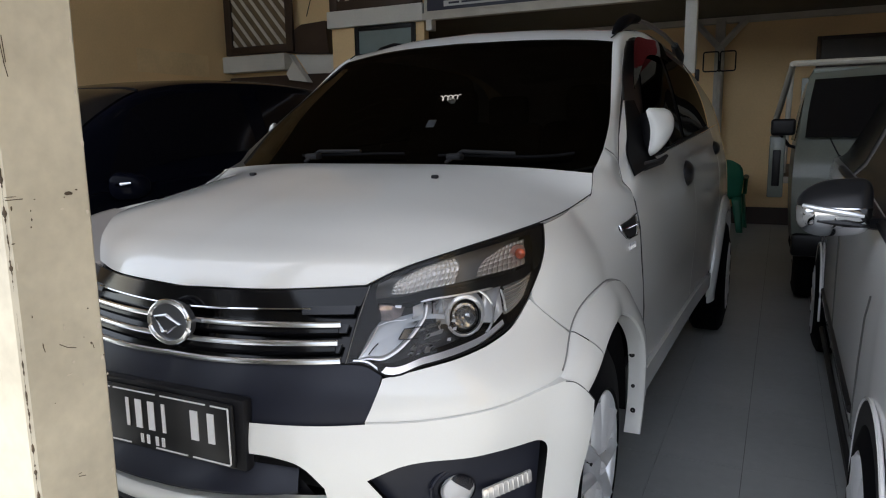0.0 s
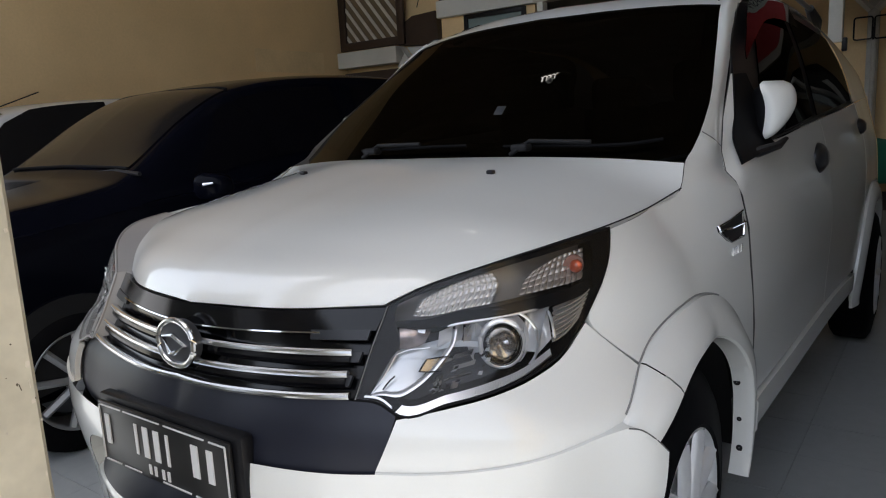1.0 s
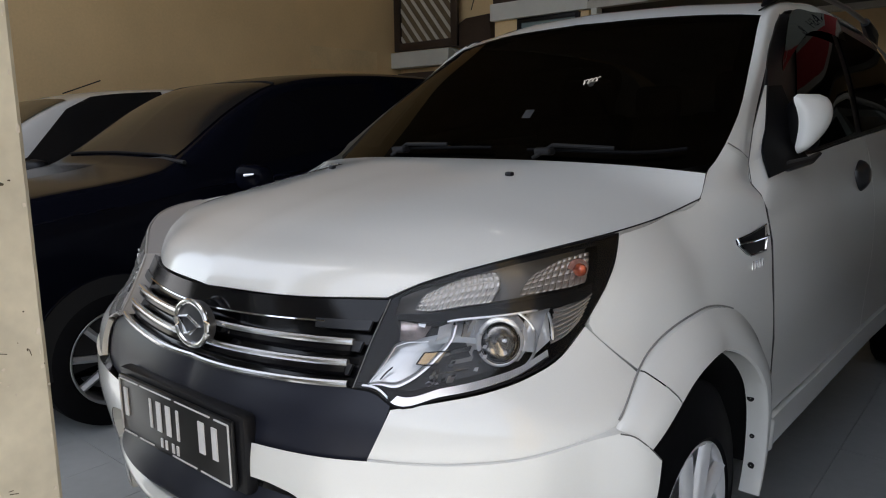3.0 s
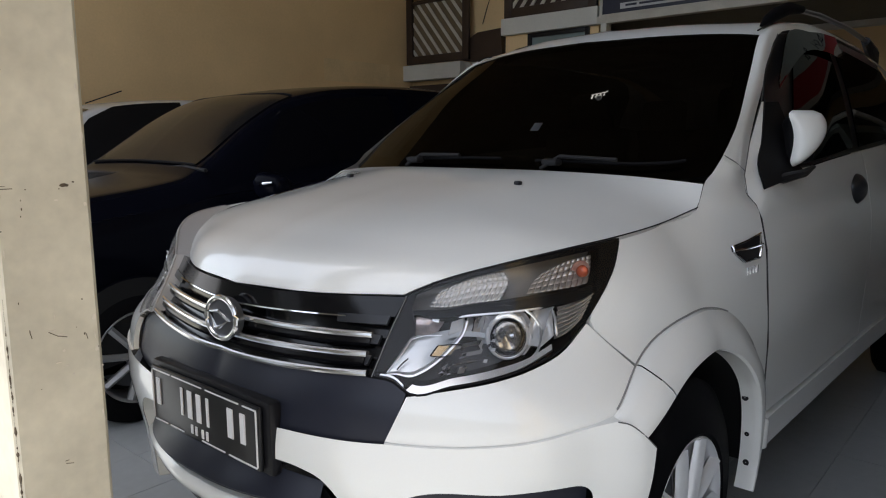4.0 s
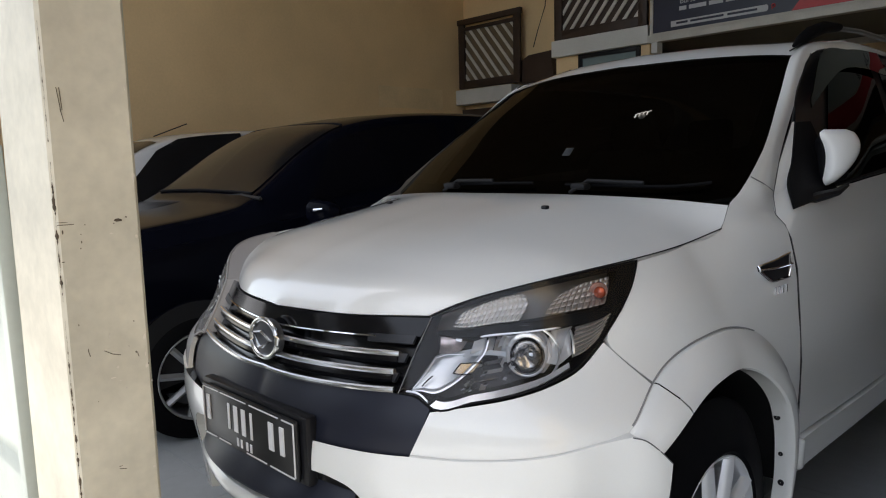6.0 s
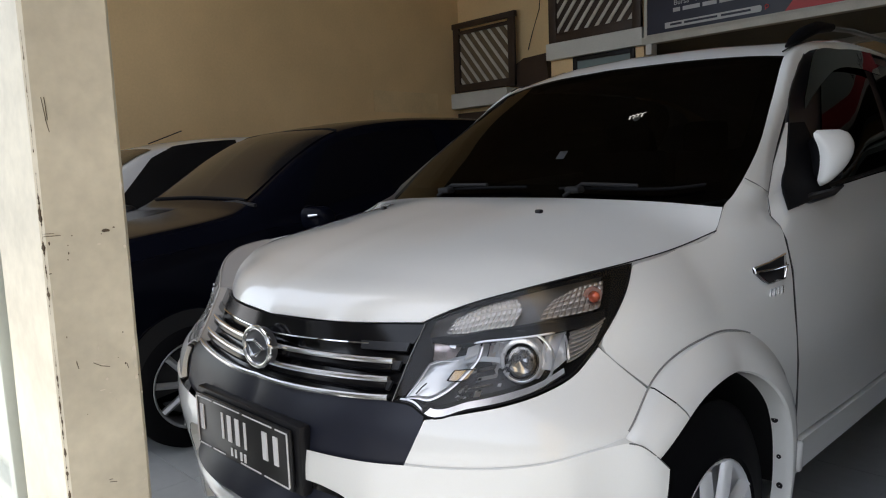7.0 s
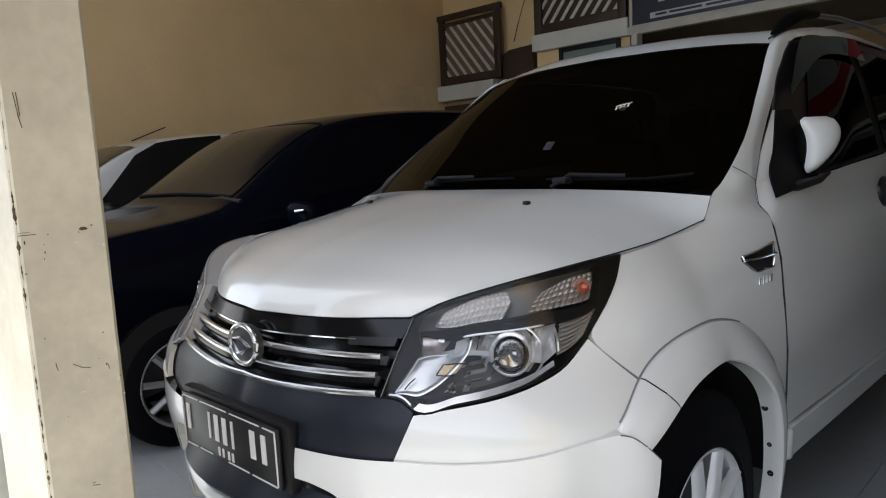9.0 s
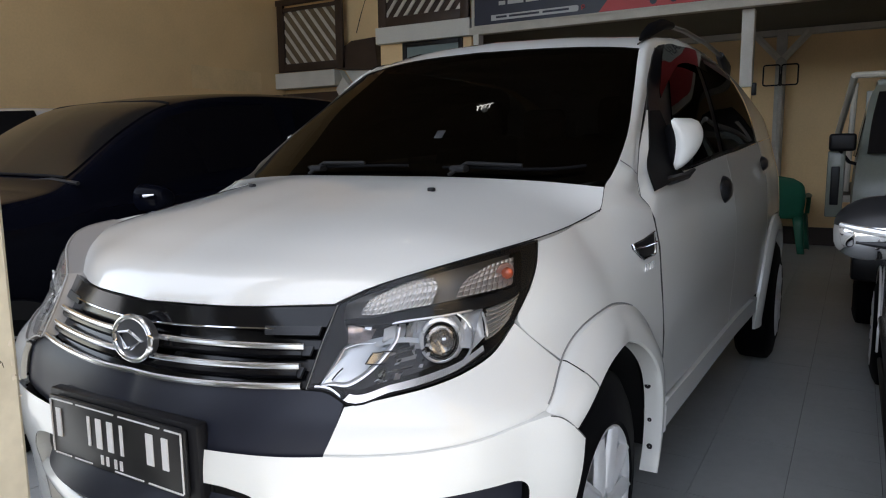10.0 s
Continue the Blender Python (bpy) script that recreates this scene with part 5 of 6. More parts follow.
# doors
BELT = lambda y: cub([1.0, 1.2, 1.45, 1.75, 2.1, 2.5, 3.2, 4.3], [1.100, 1.112, 1.140, 1.164, 1.186, 1.205, 1.246, 1.300], y)
def front_door():
    g = sidegrid([(1.150, .494), (1.6, .486), (2.28, .482)], [(1.152, 1.040), (1.19, 1.074), (1.235, 1.098), (1.33, BELT(1.33)), (1.7, BELT(1.7)), (2.28, BELT(2.28))],
                 [(1.150, .494), (1.158, .8), (1.158, .95), (1.152, 1.040)], [(2.28, .482), (2.30, .8), (2.28, BELT(2.28))], 60, 18)
    B = g[-1][:int(np.argmin(np.abs(g[-1][:, 1] - 1.262))) + 1]
    L = spl([tuple(B[0]), (.7605, 1.150, 1.066), (.7370, 1.152, 1.092), (.7182, 1.178, 1.142)], 10)
    R = spl([tuple(B[-1]), (.757, 1.258, 1.128), (.731, 1.252, 1.158)], 10)
    T = spl([(.7182, 1.178, 1.142), (.726, 1.22, 1.150), (.731, 1.252, 1.158)], len(B) - 1)
    bm = join(sheet(g), sheet(coons(B, T, L, R)))
    bmesh.ops.remove_doubles(bm, verts=bm.verts, dist=.0005)
    return bm


both("front_door", front_door, PEARL)
both("rear_door", lambda: sheet(sidegrid([(2.285, .482), (2.6, .48), (3.03, .48)], [(2.284, BELT(2.29)), (2.8, BELT(2.8)), (3.22, BELT(3.22))],
                                         [(2.285, .482), (2.304, .8), (2.284, BELT(2.29))], [(3.03, .48), (3.09, .60), (3.19, .84), (3.22, BELT(3.22))], 20, 18), flange=0.002), PEARL)
both("quarter_panel", lambda: sheet(sidegrid([(3.1, .60), (3.25, .80), (3.545, .845), (3.85, .80), (4.02, .60), (4.30, .50)], [(3.23, BELT(3.23)), (3.7, BELT(3.7)), (4.32, BELT(4.2))],
                                             [(3.1, .60), (3.20, .85), (3.23, BELT(3.23))], [(4.30, .50), (4.34, .85), (4.32, BELT(4.2))], 24, 14), flange=0.012), PEARL)
both("sill", lambda: sheet(sidegrid([(1.13, .400), (2.0, .392), (2.98, .385)], [(1.148, .484), (1.6, .478), (2.95, .470)], [(1.13, .400), (1.148, .484)], [(2.98, .385), (2.95, .470)], 20, 6, d=.012), flange=0.04), PEARL)
for y, z, r in ((2.10, 1.068, .056), (3.16, 1.145, .040)):
    for s in (1, -1):
        q = side(y, z)
        cup = moved(disc(r, 24, 1.35, .004, .034), Matrix.Translation((s * (q[0] + .001), y, z - .008)) @ pose(0, 0, 0, 0, 0, 90 * s))
        # chrome cup: the dark surroundings it mirrors are put into its colour
        c = part("handle_cup", cup, M["bar_end"], suv, "chrome handle cup with its dark reflection as colour")
        part("door_handle", moved(tube([(-.012, -r, 0), (.006, -r * .8, 0), (.010, 0, .002), (.006, r * .8, 0), (-.012, r, 0)], .006, 8), Matrix.Translation((s * q[0], y + .01, z)) @ (Matrix.Identity(4) if s > 0 else FLIP)), M["chrome"], suv, "chrome door handle")


# glasshouse
def glasshouse(y, z, d=0.0):
    zb = BELT(y)
    xb = side(max(y, 1.15), zb)[0] - .006
    f = min(1.0, max(0.0, (z - zb) / (1.60 - zb)))
    zs = [1.10, 1.16, 1.344, 1.402, 1.562]
    tuck = float(np.interp(z, zs, [.0, .015, .033, .037, .022]))
    tuck *= max(0.0, 1 - max(0.0, y - float(np.interp(z, zs, [1.24, 1.25, 1.42, 1.46, 1.70]))) / .5)
    return (xb + (.640 - xb) * f + .014 * math.sin(math.pi * f) + d - tuck, y, z)


REAR_EDGE = [(3.20, BELT(3.20) + .004), (3.27, 1.36), (3.28, 1.46), (3.17, 1.555), (3.02, 1.588)]
FRAME = ([(1.27, BELT(1.27) - .004), (1.6, BELT(1.6) + .004), (2.5, BELT(2.5) + .004), REAR_EDGE[0]], [(1.70, 1.566), (2.1, 1.592), (2.5, 1.597), REAR_EDGE[-1]], [(1.27, BELT(1.27) - .004), (1.255, 1.16), (1.32, 1.24), (1.42, 1.344), (1.465, 1.402), (1.70, 1.566)], REAR_EDGE)
both("window_frame", lambda: sheet(sidegrid(*FRAME, 40, 14, d=-.004, f=glasshouse), thick=.012), M["plastic"], "black window frame")
both("rear_pillar", lambda: sheet(sidegrid([REAR_EDGE[0], (3.7, BELT(3.7)), (4.16, BELT(4.16))], [REAR_EDGE[-1], (3.2, 1.580), (3.5, 1.53)], REAR_EDGE, [(4.16, BELT(4.16)), (3.88, 1.40), (3.5, 1.53)], 16, 14, d=.002, f=glasshouse)), PEARL, "white pillar behind the door glass")
for y0, y1, z0, z1, a, b in ((1.46, 2.17, 1.545, 1.57, .33, .02), (2.27, 3.15, 1.57, 1.53, .02, .0)):
    ends = [(y0, BELT(y0) + .016), (y1, BELT(y1) + .02), (y0 + a, z0), (y1 + b, z1)]
    both("side_window", lambda: sheet(sidegrid([ends[0], ends[1]], [ends[2], ends[3]], [ends[0], ends[2]], [ends[1], (y1 + .06, 1.40), ends[3]] if y1 > 3 else [ends[1], ends[3]], 10, 8, d=.004, f=glasshouse), thick=.004), M["side_tint"], "dark tinted side glass")
DOORLINE = [side(1.142, .56, .0), side(1.151, .70, .001), side(1.154, .82, .001), side(1.154, .95, .001), side(1.150, 1.03, .001), (.7615, 1.149, 1.066), (.737, 1.150, 1.092), (.718, 1.178, 1.142), (.699, 1.262, 1.228), (.681, 1.400, 1.344), (.665, 1.470, 1.402), (.629, 1.700, 1.562)]
both("door_frame", lambda: sheet(loft([[(.7182, 1.178, 1.142), (.726, 1.22, 1.150), (.731, 1.252, 1.158)],
                                       [(.6995, 1.266, 1.228), (.708, 1.29, 1.234), (.714, 1.318, 1.240)], [(.6815, 1.404, 1.344), (.682, 1.412, 1.345), (.683, 1.420, 1.346)]], 4, 22)), PEARL, "white frame of the front door")
both("door_seam", lambda: tube([(q[0] + .001, q[1] + .001, q[2]) for q in DOORLINE], .0011, 6), M["seam"], "dark gap along the door")
both("pillar_seam", lambda: tube([(.698, 1.080, 1.196), (.7140, 1.118, 1.178), (.7165, 1.186, 1.154)], .0014, 6), M["seal"])
both("rain_visor", lambda: sheet(sidegrid([(1.50, 1.385), (1.62, 1.44), (1.80, 1.505), (2.31, 1.515)], [(1.52, 1.415), (1.735, 1.570), (2.0, 1.588), (2.31, 1.598)], [(1.50, 1.385), (1.52, 1.415)], [(2.31, 1.515), (2.31, 1.598)], 20, 5, d=.022, f=glasshouse), thick=.003), M["visor"], "smoked rain visor over the door glass")
both("belt_trim", lambda: tube([glasshouse(y, BELT(y) + .006, .006) for y in np.linspace(1.3, 3.18, 40)], .003, 6), M["plastic"], "black belt line trim")

ROOF = [PILLAR_FOOT,
        [(.687, 1.165, 1.250), (.697, 1.205, 1.246), (.699, 1.262, 1.228)],
        [(.640, 1.410, 1.415), (.656, 1.430, 1.416), (.665, 1.470, 1.402)],
        [(.590, 1.655, 1.570), (.614, 1.675, 1.580), (.629, 1.700, 1.562)],
        [(.555, 2.0, 1.632), (.610, 2.0, 1.622), (.646, 2.02, 1.592)],
        [(.545, 2.6, 1.652), (.608, 2.6, 1.640), (.645, 2.6, 1.604)],
        [(.535, 3.3, 1.632), (.598, 3.3, 1.614), (.638, 3.3, 1.572)],
        [(.510, 3.85, 1.570), (.610, 3.85, 1.500), (.670, 3.92, 1.395)],
        [(.520, 4.26, 1.250), (.640, 4.22, 1.250), (.715, 4.15, 1.245)]]
both("pillar_and_roof_rail", lambda: sheet(loft(ROOF, 8, 48)), PEARL, "white windscreen pillar and roof edge")
rc = [[(0, 1.568, 1.5945), (.3, 1.589, 1.587), (.47, 1.610, 1.574), (.597, 1.628, 1.557)], [(0, 1.66, 1.634), (.3, 1.68, 1.624), (.585, 1.70, 1.590)], [(0, 2.0, 1.668), (.3, 2.0, 1.660), (.555, 2.0, 1.632)], [(0, 2.6, 1.690), (.3, 2.6, 1.682), (.545, 2.6, 1.652)],
      [(0, 3.3, 1.672), (.3, 3.3, 1.664), (.535, 3.3, 1.632)], [(0, 3.90, 1.605), (.3, 3.88, 1.600), (.510, 3.85, 1.570)]]
rg = loft(rc, 10, 44)
part("roof", sheet(np.concatenate([rg[:, :0:-1] * np.array([-1, 1, 1]), rg], axis=1)[:, ::-1][::-1]), PEARL, suv)
wc = [[(0, .862, 1.135), (.3, .882, 1.132), (.58, .940, 1.128), (.686, 1.030, 1.148)], [(0, 1.10, 1.300), (.3, 1.116, 1.292), (.565, 1.148, 1.270), (.687, 1.175, 1.250)],
      [(0, 1.36, 1.470), (.3, 1.374, 1.460), (.53, 1.394, 1.437), (.640, 1.415, 1.415)], [(0, 1.578, 1.5965), (.3, 1.598, 1.588), (.48, 1.620, 1.575), (.592, 1.636, 1.558)]]
wg = loft(wc, 14, 16)
wfull = np.concatenate([wg[:, :0:-1] * np.array([-1, 1, 1]), wg], axis=1)
ws = part("windscreen", sheet(wfull), M["tint"], suv, "dark tinted windscreen")
# black printed border
part("windscreen_border", join(sheet(wfull[0:3] + np.array([0, .004, -.004])), sheet(wfull[-2:] + np.array([0, .004, -.004])), sheet(wfull[:, :2] + np.array([0, .004, -.004])), sheet(wfull[:, -2:] + np.array([0, .004, -.004]))), M["interior"], suv, "black printed border")
part("cowl", sheet(np.array([[(x, y, 1.128) for x, y in zip(np.linspace(-.66, .66, 25), .83 + .19 * (np.abs(np.linspace(-1, 1, 25)) ** 2.4))], [(x, y + .10, 1.118) for x, y in zip(np.linspace(-.66, .66, 25), .83 + .19 * (np.abs(np.linspace(-1, 1, 25)) ** 2.4))]])), M["plastic"], suv, "black cowl under the windscreen")


def onscreen(x, v, d=0.0):
    """A point on the windscreen, v from its foot (0) to its top (1)."""
    j = min(int(v * 16), 15)
    f = v * 16 - j
    row = wfull[j] * (1 - f) + wfull[j + 1] * f
    return (x, float(np.interp(x, row[:, 0], row[:, 1])) - d * .6, float(np.interp(x, row[:, 0], row[:, 2])) + d * .8)


for x0, x1, xp in ((-.22, .10, -.26), (.30, .62, .26)):
    w = part("wiper", tube([onscreen(xp, .02, .02), onscreen(x0, .075, .03), onscreen((x0 + x1) / 2, .085, .022)], .006, 8), M["dark"], suv, "black windscreen wiper")
    part("blade", tube([onscreen(x, .075 + .02 * (x - x0), .014) for x in np.linspace(x0 - .08, x1, 12)], .0050, 6), M["rubber"], w)
    part("pivot", moved(box(.05, .04, .02, 0, 0, 0, .008), Matrix.Translation(onscreen(xp + .02, .05, .012))), M["dark"], w)

both("roof_seam", lambda: tube([(.585, 1.640, 1.573), (.592, 1.69, 1.592), (.575, 1.80, 1.612)], .0025, 6), M["dark"], "dark roof ditch")
both("roof_bar", lambda: tube([(.600, y, z) for y, z in ((1.90, 1.672), (2.0, 1.684), (2.3, 1.704), (2.8, 1.712), (3.2, 1.698), (3.42, 1.655))], .012, 8, flat=.8), M["grey"], "dull silver roof rail")
both("roof_bar_foot", lambda: tube([(.585, 1.672, 1.592), (.592, 1.72, 1.616), (.598, 1.79, 1.645), (.60, 1.90, 1.674), (.60, 2.05, 1.690)], [.006, .020, .027, .026, .018], 12, flat=.8), M["rubber"], "black roof rail foot")
both("roof_bar_foot", lambda: tube([(.60, 3.20, 1.698), (.60, 3.38, 1.655), (.60, 3.52, 1.60)], [.02, .032, .008], 8), M["plastic"], "black roof rail foot")

# door mirror
def mirror_cap():
    """A domed cap with a hollow inner edge; e runs outward along the cap, z up."""
    zs = [1.160, 1.170, 1.195, 1.225, 1.255, 1.282, 1.300, 1.312, 1.320]
    lo = [.026, .018, .020, .024, .022, .012, .002, .000, .012]
    hi = [.036, .054, .088, .118, .136, .138, .130, .118, .090]
    e, n = Vector((.50, .866, 0)), Vector((.80, -.60, 0))
    rows = []
    for z in np.linspace(1.160, 1.320, 19):
        a, b = cub(zs, lo, z), cub(zs, hi, z)
        w = (z - 1.240) / .080
        row = []
        for k in range(17):
            u = k / 16
            h = .034 * max(0.0, 1 - (2 * u - 1) ** 2) ** .5 * max(0.0, 1 - w * w) ** .5
            q = Vector((.772, 1.385, z)) + e * (a + (b - a) * u) + n * (h - .012)
            row.append(tuple(q))
        rows.append(row)
    return sheet(np.array(rows), thick=.006)


both("mirror_cap", mirror_cap, PEARL, "white door mirror cap")
both("mirror_inner", lambda: moved(box(.085, .070, .140, 0, 0, 0, .024, 3), pose(.772, 1.470, 1.168, 0, 0, 40)), M["mask"], "black inner side of the door mirror")
both("mirror_foot", lambda: tube([(.735, 1.28, 1.116), (.770, 1.35, 1.128), (.812, 1.40, 1.142), (.826, 1.44, 1.160)], [.016, .020, .015, .007], 10, flat=.75), M["plastic"], "black mirror foot")
both("mirror_sail", lambda: sheet(loft([[(.769, 1.200, 1.107), (.785, 1.36, 1.128), (.790, 1.50, 1.143)], [(.757, 1.214, 1.128), (.775, 1.38, 1.142), (.781, 1.50, 1.150)], [(.740, 1.234, 1.160), (.760, 1.38, 1.165), (.770, 1.50, 1.170)], [(.718, 1.322, 1.240), (.733, 1.40, 1.245), (.745, 1.50, 1.25)], [(.687, 1.424, 1.346), (.693, 1.45, 1.348), (.702, 1.50, 1.35)]], 8, 12), thick=.006), M["mask"], "black corner plate of the mirror")
for ob in suv.children:
    if ob.name.startswith("mirror_") and sum(v.co.x for v in ob.data.vertices) < 0 and "sail" not in ob.name:
        ob.location = (.0, -.05, -.02)


# wheels
def wheel(parent, x, y, r, rr, out, spokes=5, w=.215, twin=True, name="wheel", rimmat="alloy", face=.01, sw=1.0):
    """A wheel whose outer face looks along out (1 or -1) on the x axis."""
    hub = part(name, turned([(-w * .5, rr * .96), (-w * .46, rr + .02), (-w * .42, r - .03), (-w * .33, r - .004), (-w * .2, r), (w * .2, r), (w * .33, r - .004), (w * .42, r - .035), (w * .47, rr + .035), (w * .5, rr + .012), (w * .46, rr * .99)], 56), M["rubber"], parent, "black tyre on a silver alloy rim")
    hub.matrix_local = Matrix.Translation((x, y, r)) @ (Matrix.Identity(4) if out > 0 else pose(0, 0, 0, 0, 0, 180))
    part("rim", turned([(-w * .4, rr * .9), (w * .2, rr * .92), (w * .40, rr * .94), (w * .46, rr * .965), (w * .485, rr), (w * .46, rr + .006)], 48), M[rimmat], hub, "silver rim")
    part("brake_disc", turned([(-.02, .02), (-.02, rr * .75), (.0, rr * .75), (.0, .02)], 32), M["grey"], hub, "dark brake disc")
    part("wheel_back", turned([(-w * .36, .01), (-w * .36, rr * .92)], 32), M["dark"], hub)
    for k in range(spokes):
        for s in ((-1, 1) if twin else (0,)):
            a = 2 * math.pi * k / spokes + .2
            sp = [[(w * (.36 + face), .045, .030 * s - .013 * sw), (w * (.43 + face), .05, .030 * s), (w * (.36 + face), .045, .030 * s + .013 * sw)],
                  [(w * (.37 + face), rr * .6, .042 * s - .013 * sw), (w * (.44 + face), rr * .6, .042 * s), (w * (.37 + face), rr * .6, .042 * s + .013 * sw)],
                  [(w * .38, rr * .95, .058 * s - .016 * sw), (w * .44, rr * .95, .058 * s), (w * .38, rr * .95, .058 * s + .016 * sw)]]
            b = sheet(loft(sp, 6, 6), thick=.014)
            bmesh.ops.recalc_face_normals(b, faces=b.faces)
            part("spoke", moved(b, Matrix.Rotation(a, 4, "X")), M[rimmat], hub)
    part("hub_cap", turned([(w * .3, .062), (w * .40, .060), (w * .44, .048), (w * .445, .0005)], 24), M[rimmat], hub, "round hub cap")
    for k in range(5):
        part("wheel_nut", moved(turned([(w * .36, .009), (w * .42, .009), (w * .43, .001)], 8), Matrix.Rotation(2 * math.pi * k / 5, 4, "X") @ Matrix.Translation((0, .052, 0))), M["dark"], hub)
    return hub


for y in (WY, RY):
    for s in (1, -1):
        wheel(suv, s * (.680 if y < 1 else .815), y if y > 1 else .728, .345, .208, s, sw=.66)
        g = np.array([[(s * xx, y + .425 * math.cos(radians(a)), WZ + .425 * math.sin(radians(a))) for a in np.linspace(0, 180, 24)] for xx in (.40, .765)])
        part("wheel_house", sheet(g), M["dark"], suv, "black wheel housing")
        part("wheel_house_wall", box(.02, .9, .75, s * .42, y, .10), M["dark"], suv)

# floor pan, rear and cabin
part("floor_pan", box(1.30, 3.9, .06, 0, 2.2, .27, .02), M["dark"], suv)
part("engine_bay", box(1.0, .9, .45, 0, .72, .40, .05), M["dark"], suv, "dark engine bay")
part("radiator", box(.9, .05, .36, 0, .20, .44, .02), M["dark"], suv)
part("dashboard", box(1.25, .45, .28, 0, 1.25, .86, .06), M["interior"], suv, "dark dashboard")
for x in (-.36, .36):
    for y in (1.95, 2.75):
        part("cabin_seat", join(box(.5, .5, .22, x, y, .55, .06), box(.48, .14, .62, x, y + .28, .68, .06, rot=(-12, 0, 0)), box(.26, .09, .18, x, y + .36, 1.28, .04)), M["interior"], suv, "dark cabin seat")
tg = loft([[(0, 4.36, .50), (.4, 4.35, .50), (.69, 4.28, .50)], [(0, 4.40, .85), (.4, 4.38, .85), (.70, 4.33, .85)], [(0, 4.36, 1.2), (.4, 4.35, 1.2), (.66, 4.28, 1.2)], [(0, 4.18, 1.42), (.4, 4.16, 1.42), (.58, 4.10, 1.40)], [(0, 3.90, 1.605), (.3, 3.88, 1.600), (.51, 3.85, 1.570)]], 10, 20)
part("tailgate", sheet(np.concatenate([tg[:, :0:-1] * np.array([-1, 1, 1]), tg], axis=1)[:, ::-1]), PEARL, suv)
part("rear_bumper", box(1.46, .22, .28, 0, 4.28, .30, .06), PEARL, suv)
part("glass_sticker", moved(box(.030, .0012, .036, 0, 0, -.018, .0005), Matrix.Translation(onscreen(.118, .295, .003)) @ pose(0, 0, 0, -48)), M["grey"], suv, "small square grey mark on the windscreen")

# the driver's front corner stands a little further out than the other
for ob in suv.children_recursive:
    if ob.type == "MESH" and ob.matrix_local == Matrix.Identity(4):
        kind = ob.name.split(".")[0]
        lamp_side = ob.parent.name.startswith("headlight") or kind in ("headlight", "fender")
        k = 0.0 if kind.startswith("hood") else .20 if lamp_side else .04 if kind == "centre_panel" else .12 if kind in ("bumper_upper", "bumper_lower", "bumper_seam", "wheel_arch_trim", "bumper_arch_end", "lip_panel") else .04
        cabin = kind in ("windscreen", "windscreen_border", "pillar_and_roof_rail", "roof", "roof_bar", "roof_bar_foot", "roof_seam", "pillar_seam", "window_frame", "side_window", "door_frame", "fender")
        for v in ob.data.vertices:
            if cabin and v.co.x < -.3 and v.co.z > 1.06:
                v.co.x += .03 * min(1, (-.3 - v.co.x) / .2) * min(1, (v.co.z - 1.06) / .07)
            if (cabin or kind in ("rain_visor", "door_seam", "rear_pillar")) and v.co.x > 0 and v.co.z > 1.3:
                lift = .012 if kind.startswith("roof_bar") else .012 + float(np.interp(v.co.y, [1.7, 2.1, 3.0, 3.8], [0, .016, .016, 0]))
                v.co.z += lift * min(1, v.co.x / .55) ** 2 * min(1, (v.co.z - 1.3) / .25)
            if kind.startswith("roof_bar") and v.co.x < 0:
                v.co.y, v.co.z = v.co.y + .16, v.co.z - .010
            if v.co.x < 0:
                f = min(1, max(0, (1.1 - v.co.y) / .5))
                kz = k if not lamp_side else .12 + (k - .12) * min(1, max(0, (v.co.z - .80) / .15))
                v.co.y -= kz * v.co.x ** 2 * f * f * (3 - 2 * f)


# ---- the other vehicles ----
def usl(pts, per):
    """Points along a smooth curve through pts, per of them for each stretch."""
    p = np.array(pts, float)
    q = np.concatenate([[2 * p[0] - p[1]], p, [2 * p[-1] - p[-2]]])
    out = []
    for i in range(len(p) - 1):
        a, b, c, d = q[i:i + 4]
        for k in range(per):
            t = k / per
            out.append(.5 * (2 * b + (c - a) * t + (2 * a - 5 * b + 4 * c - d) * t * t + (3 * b - a - 3 * c + d) * t**3))
    out.append(p[-1])
    return np.array(out)


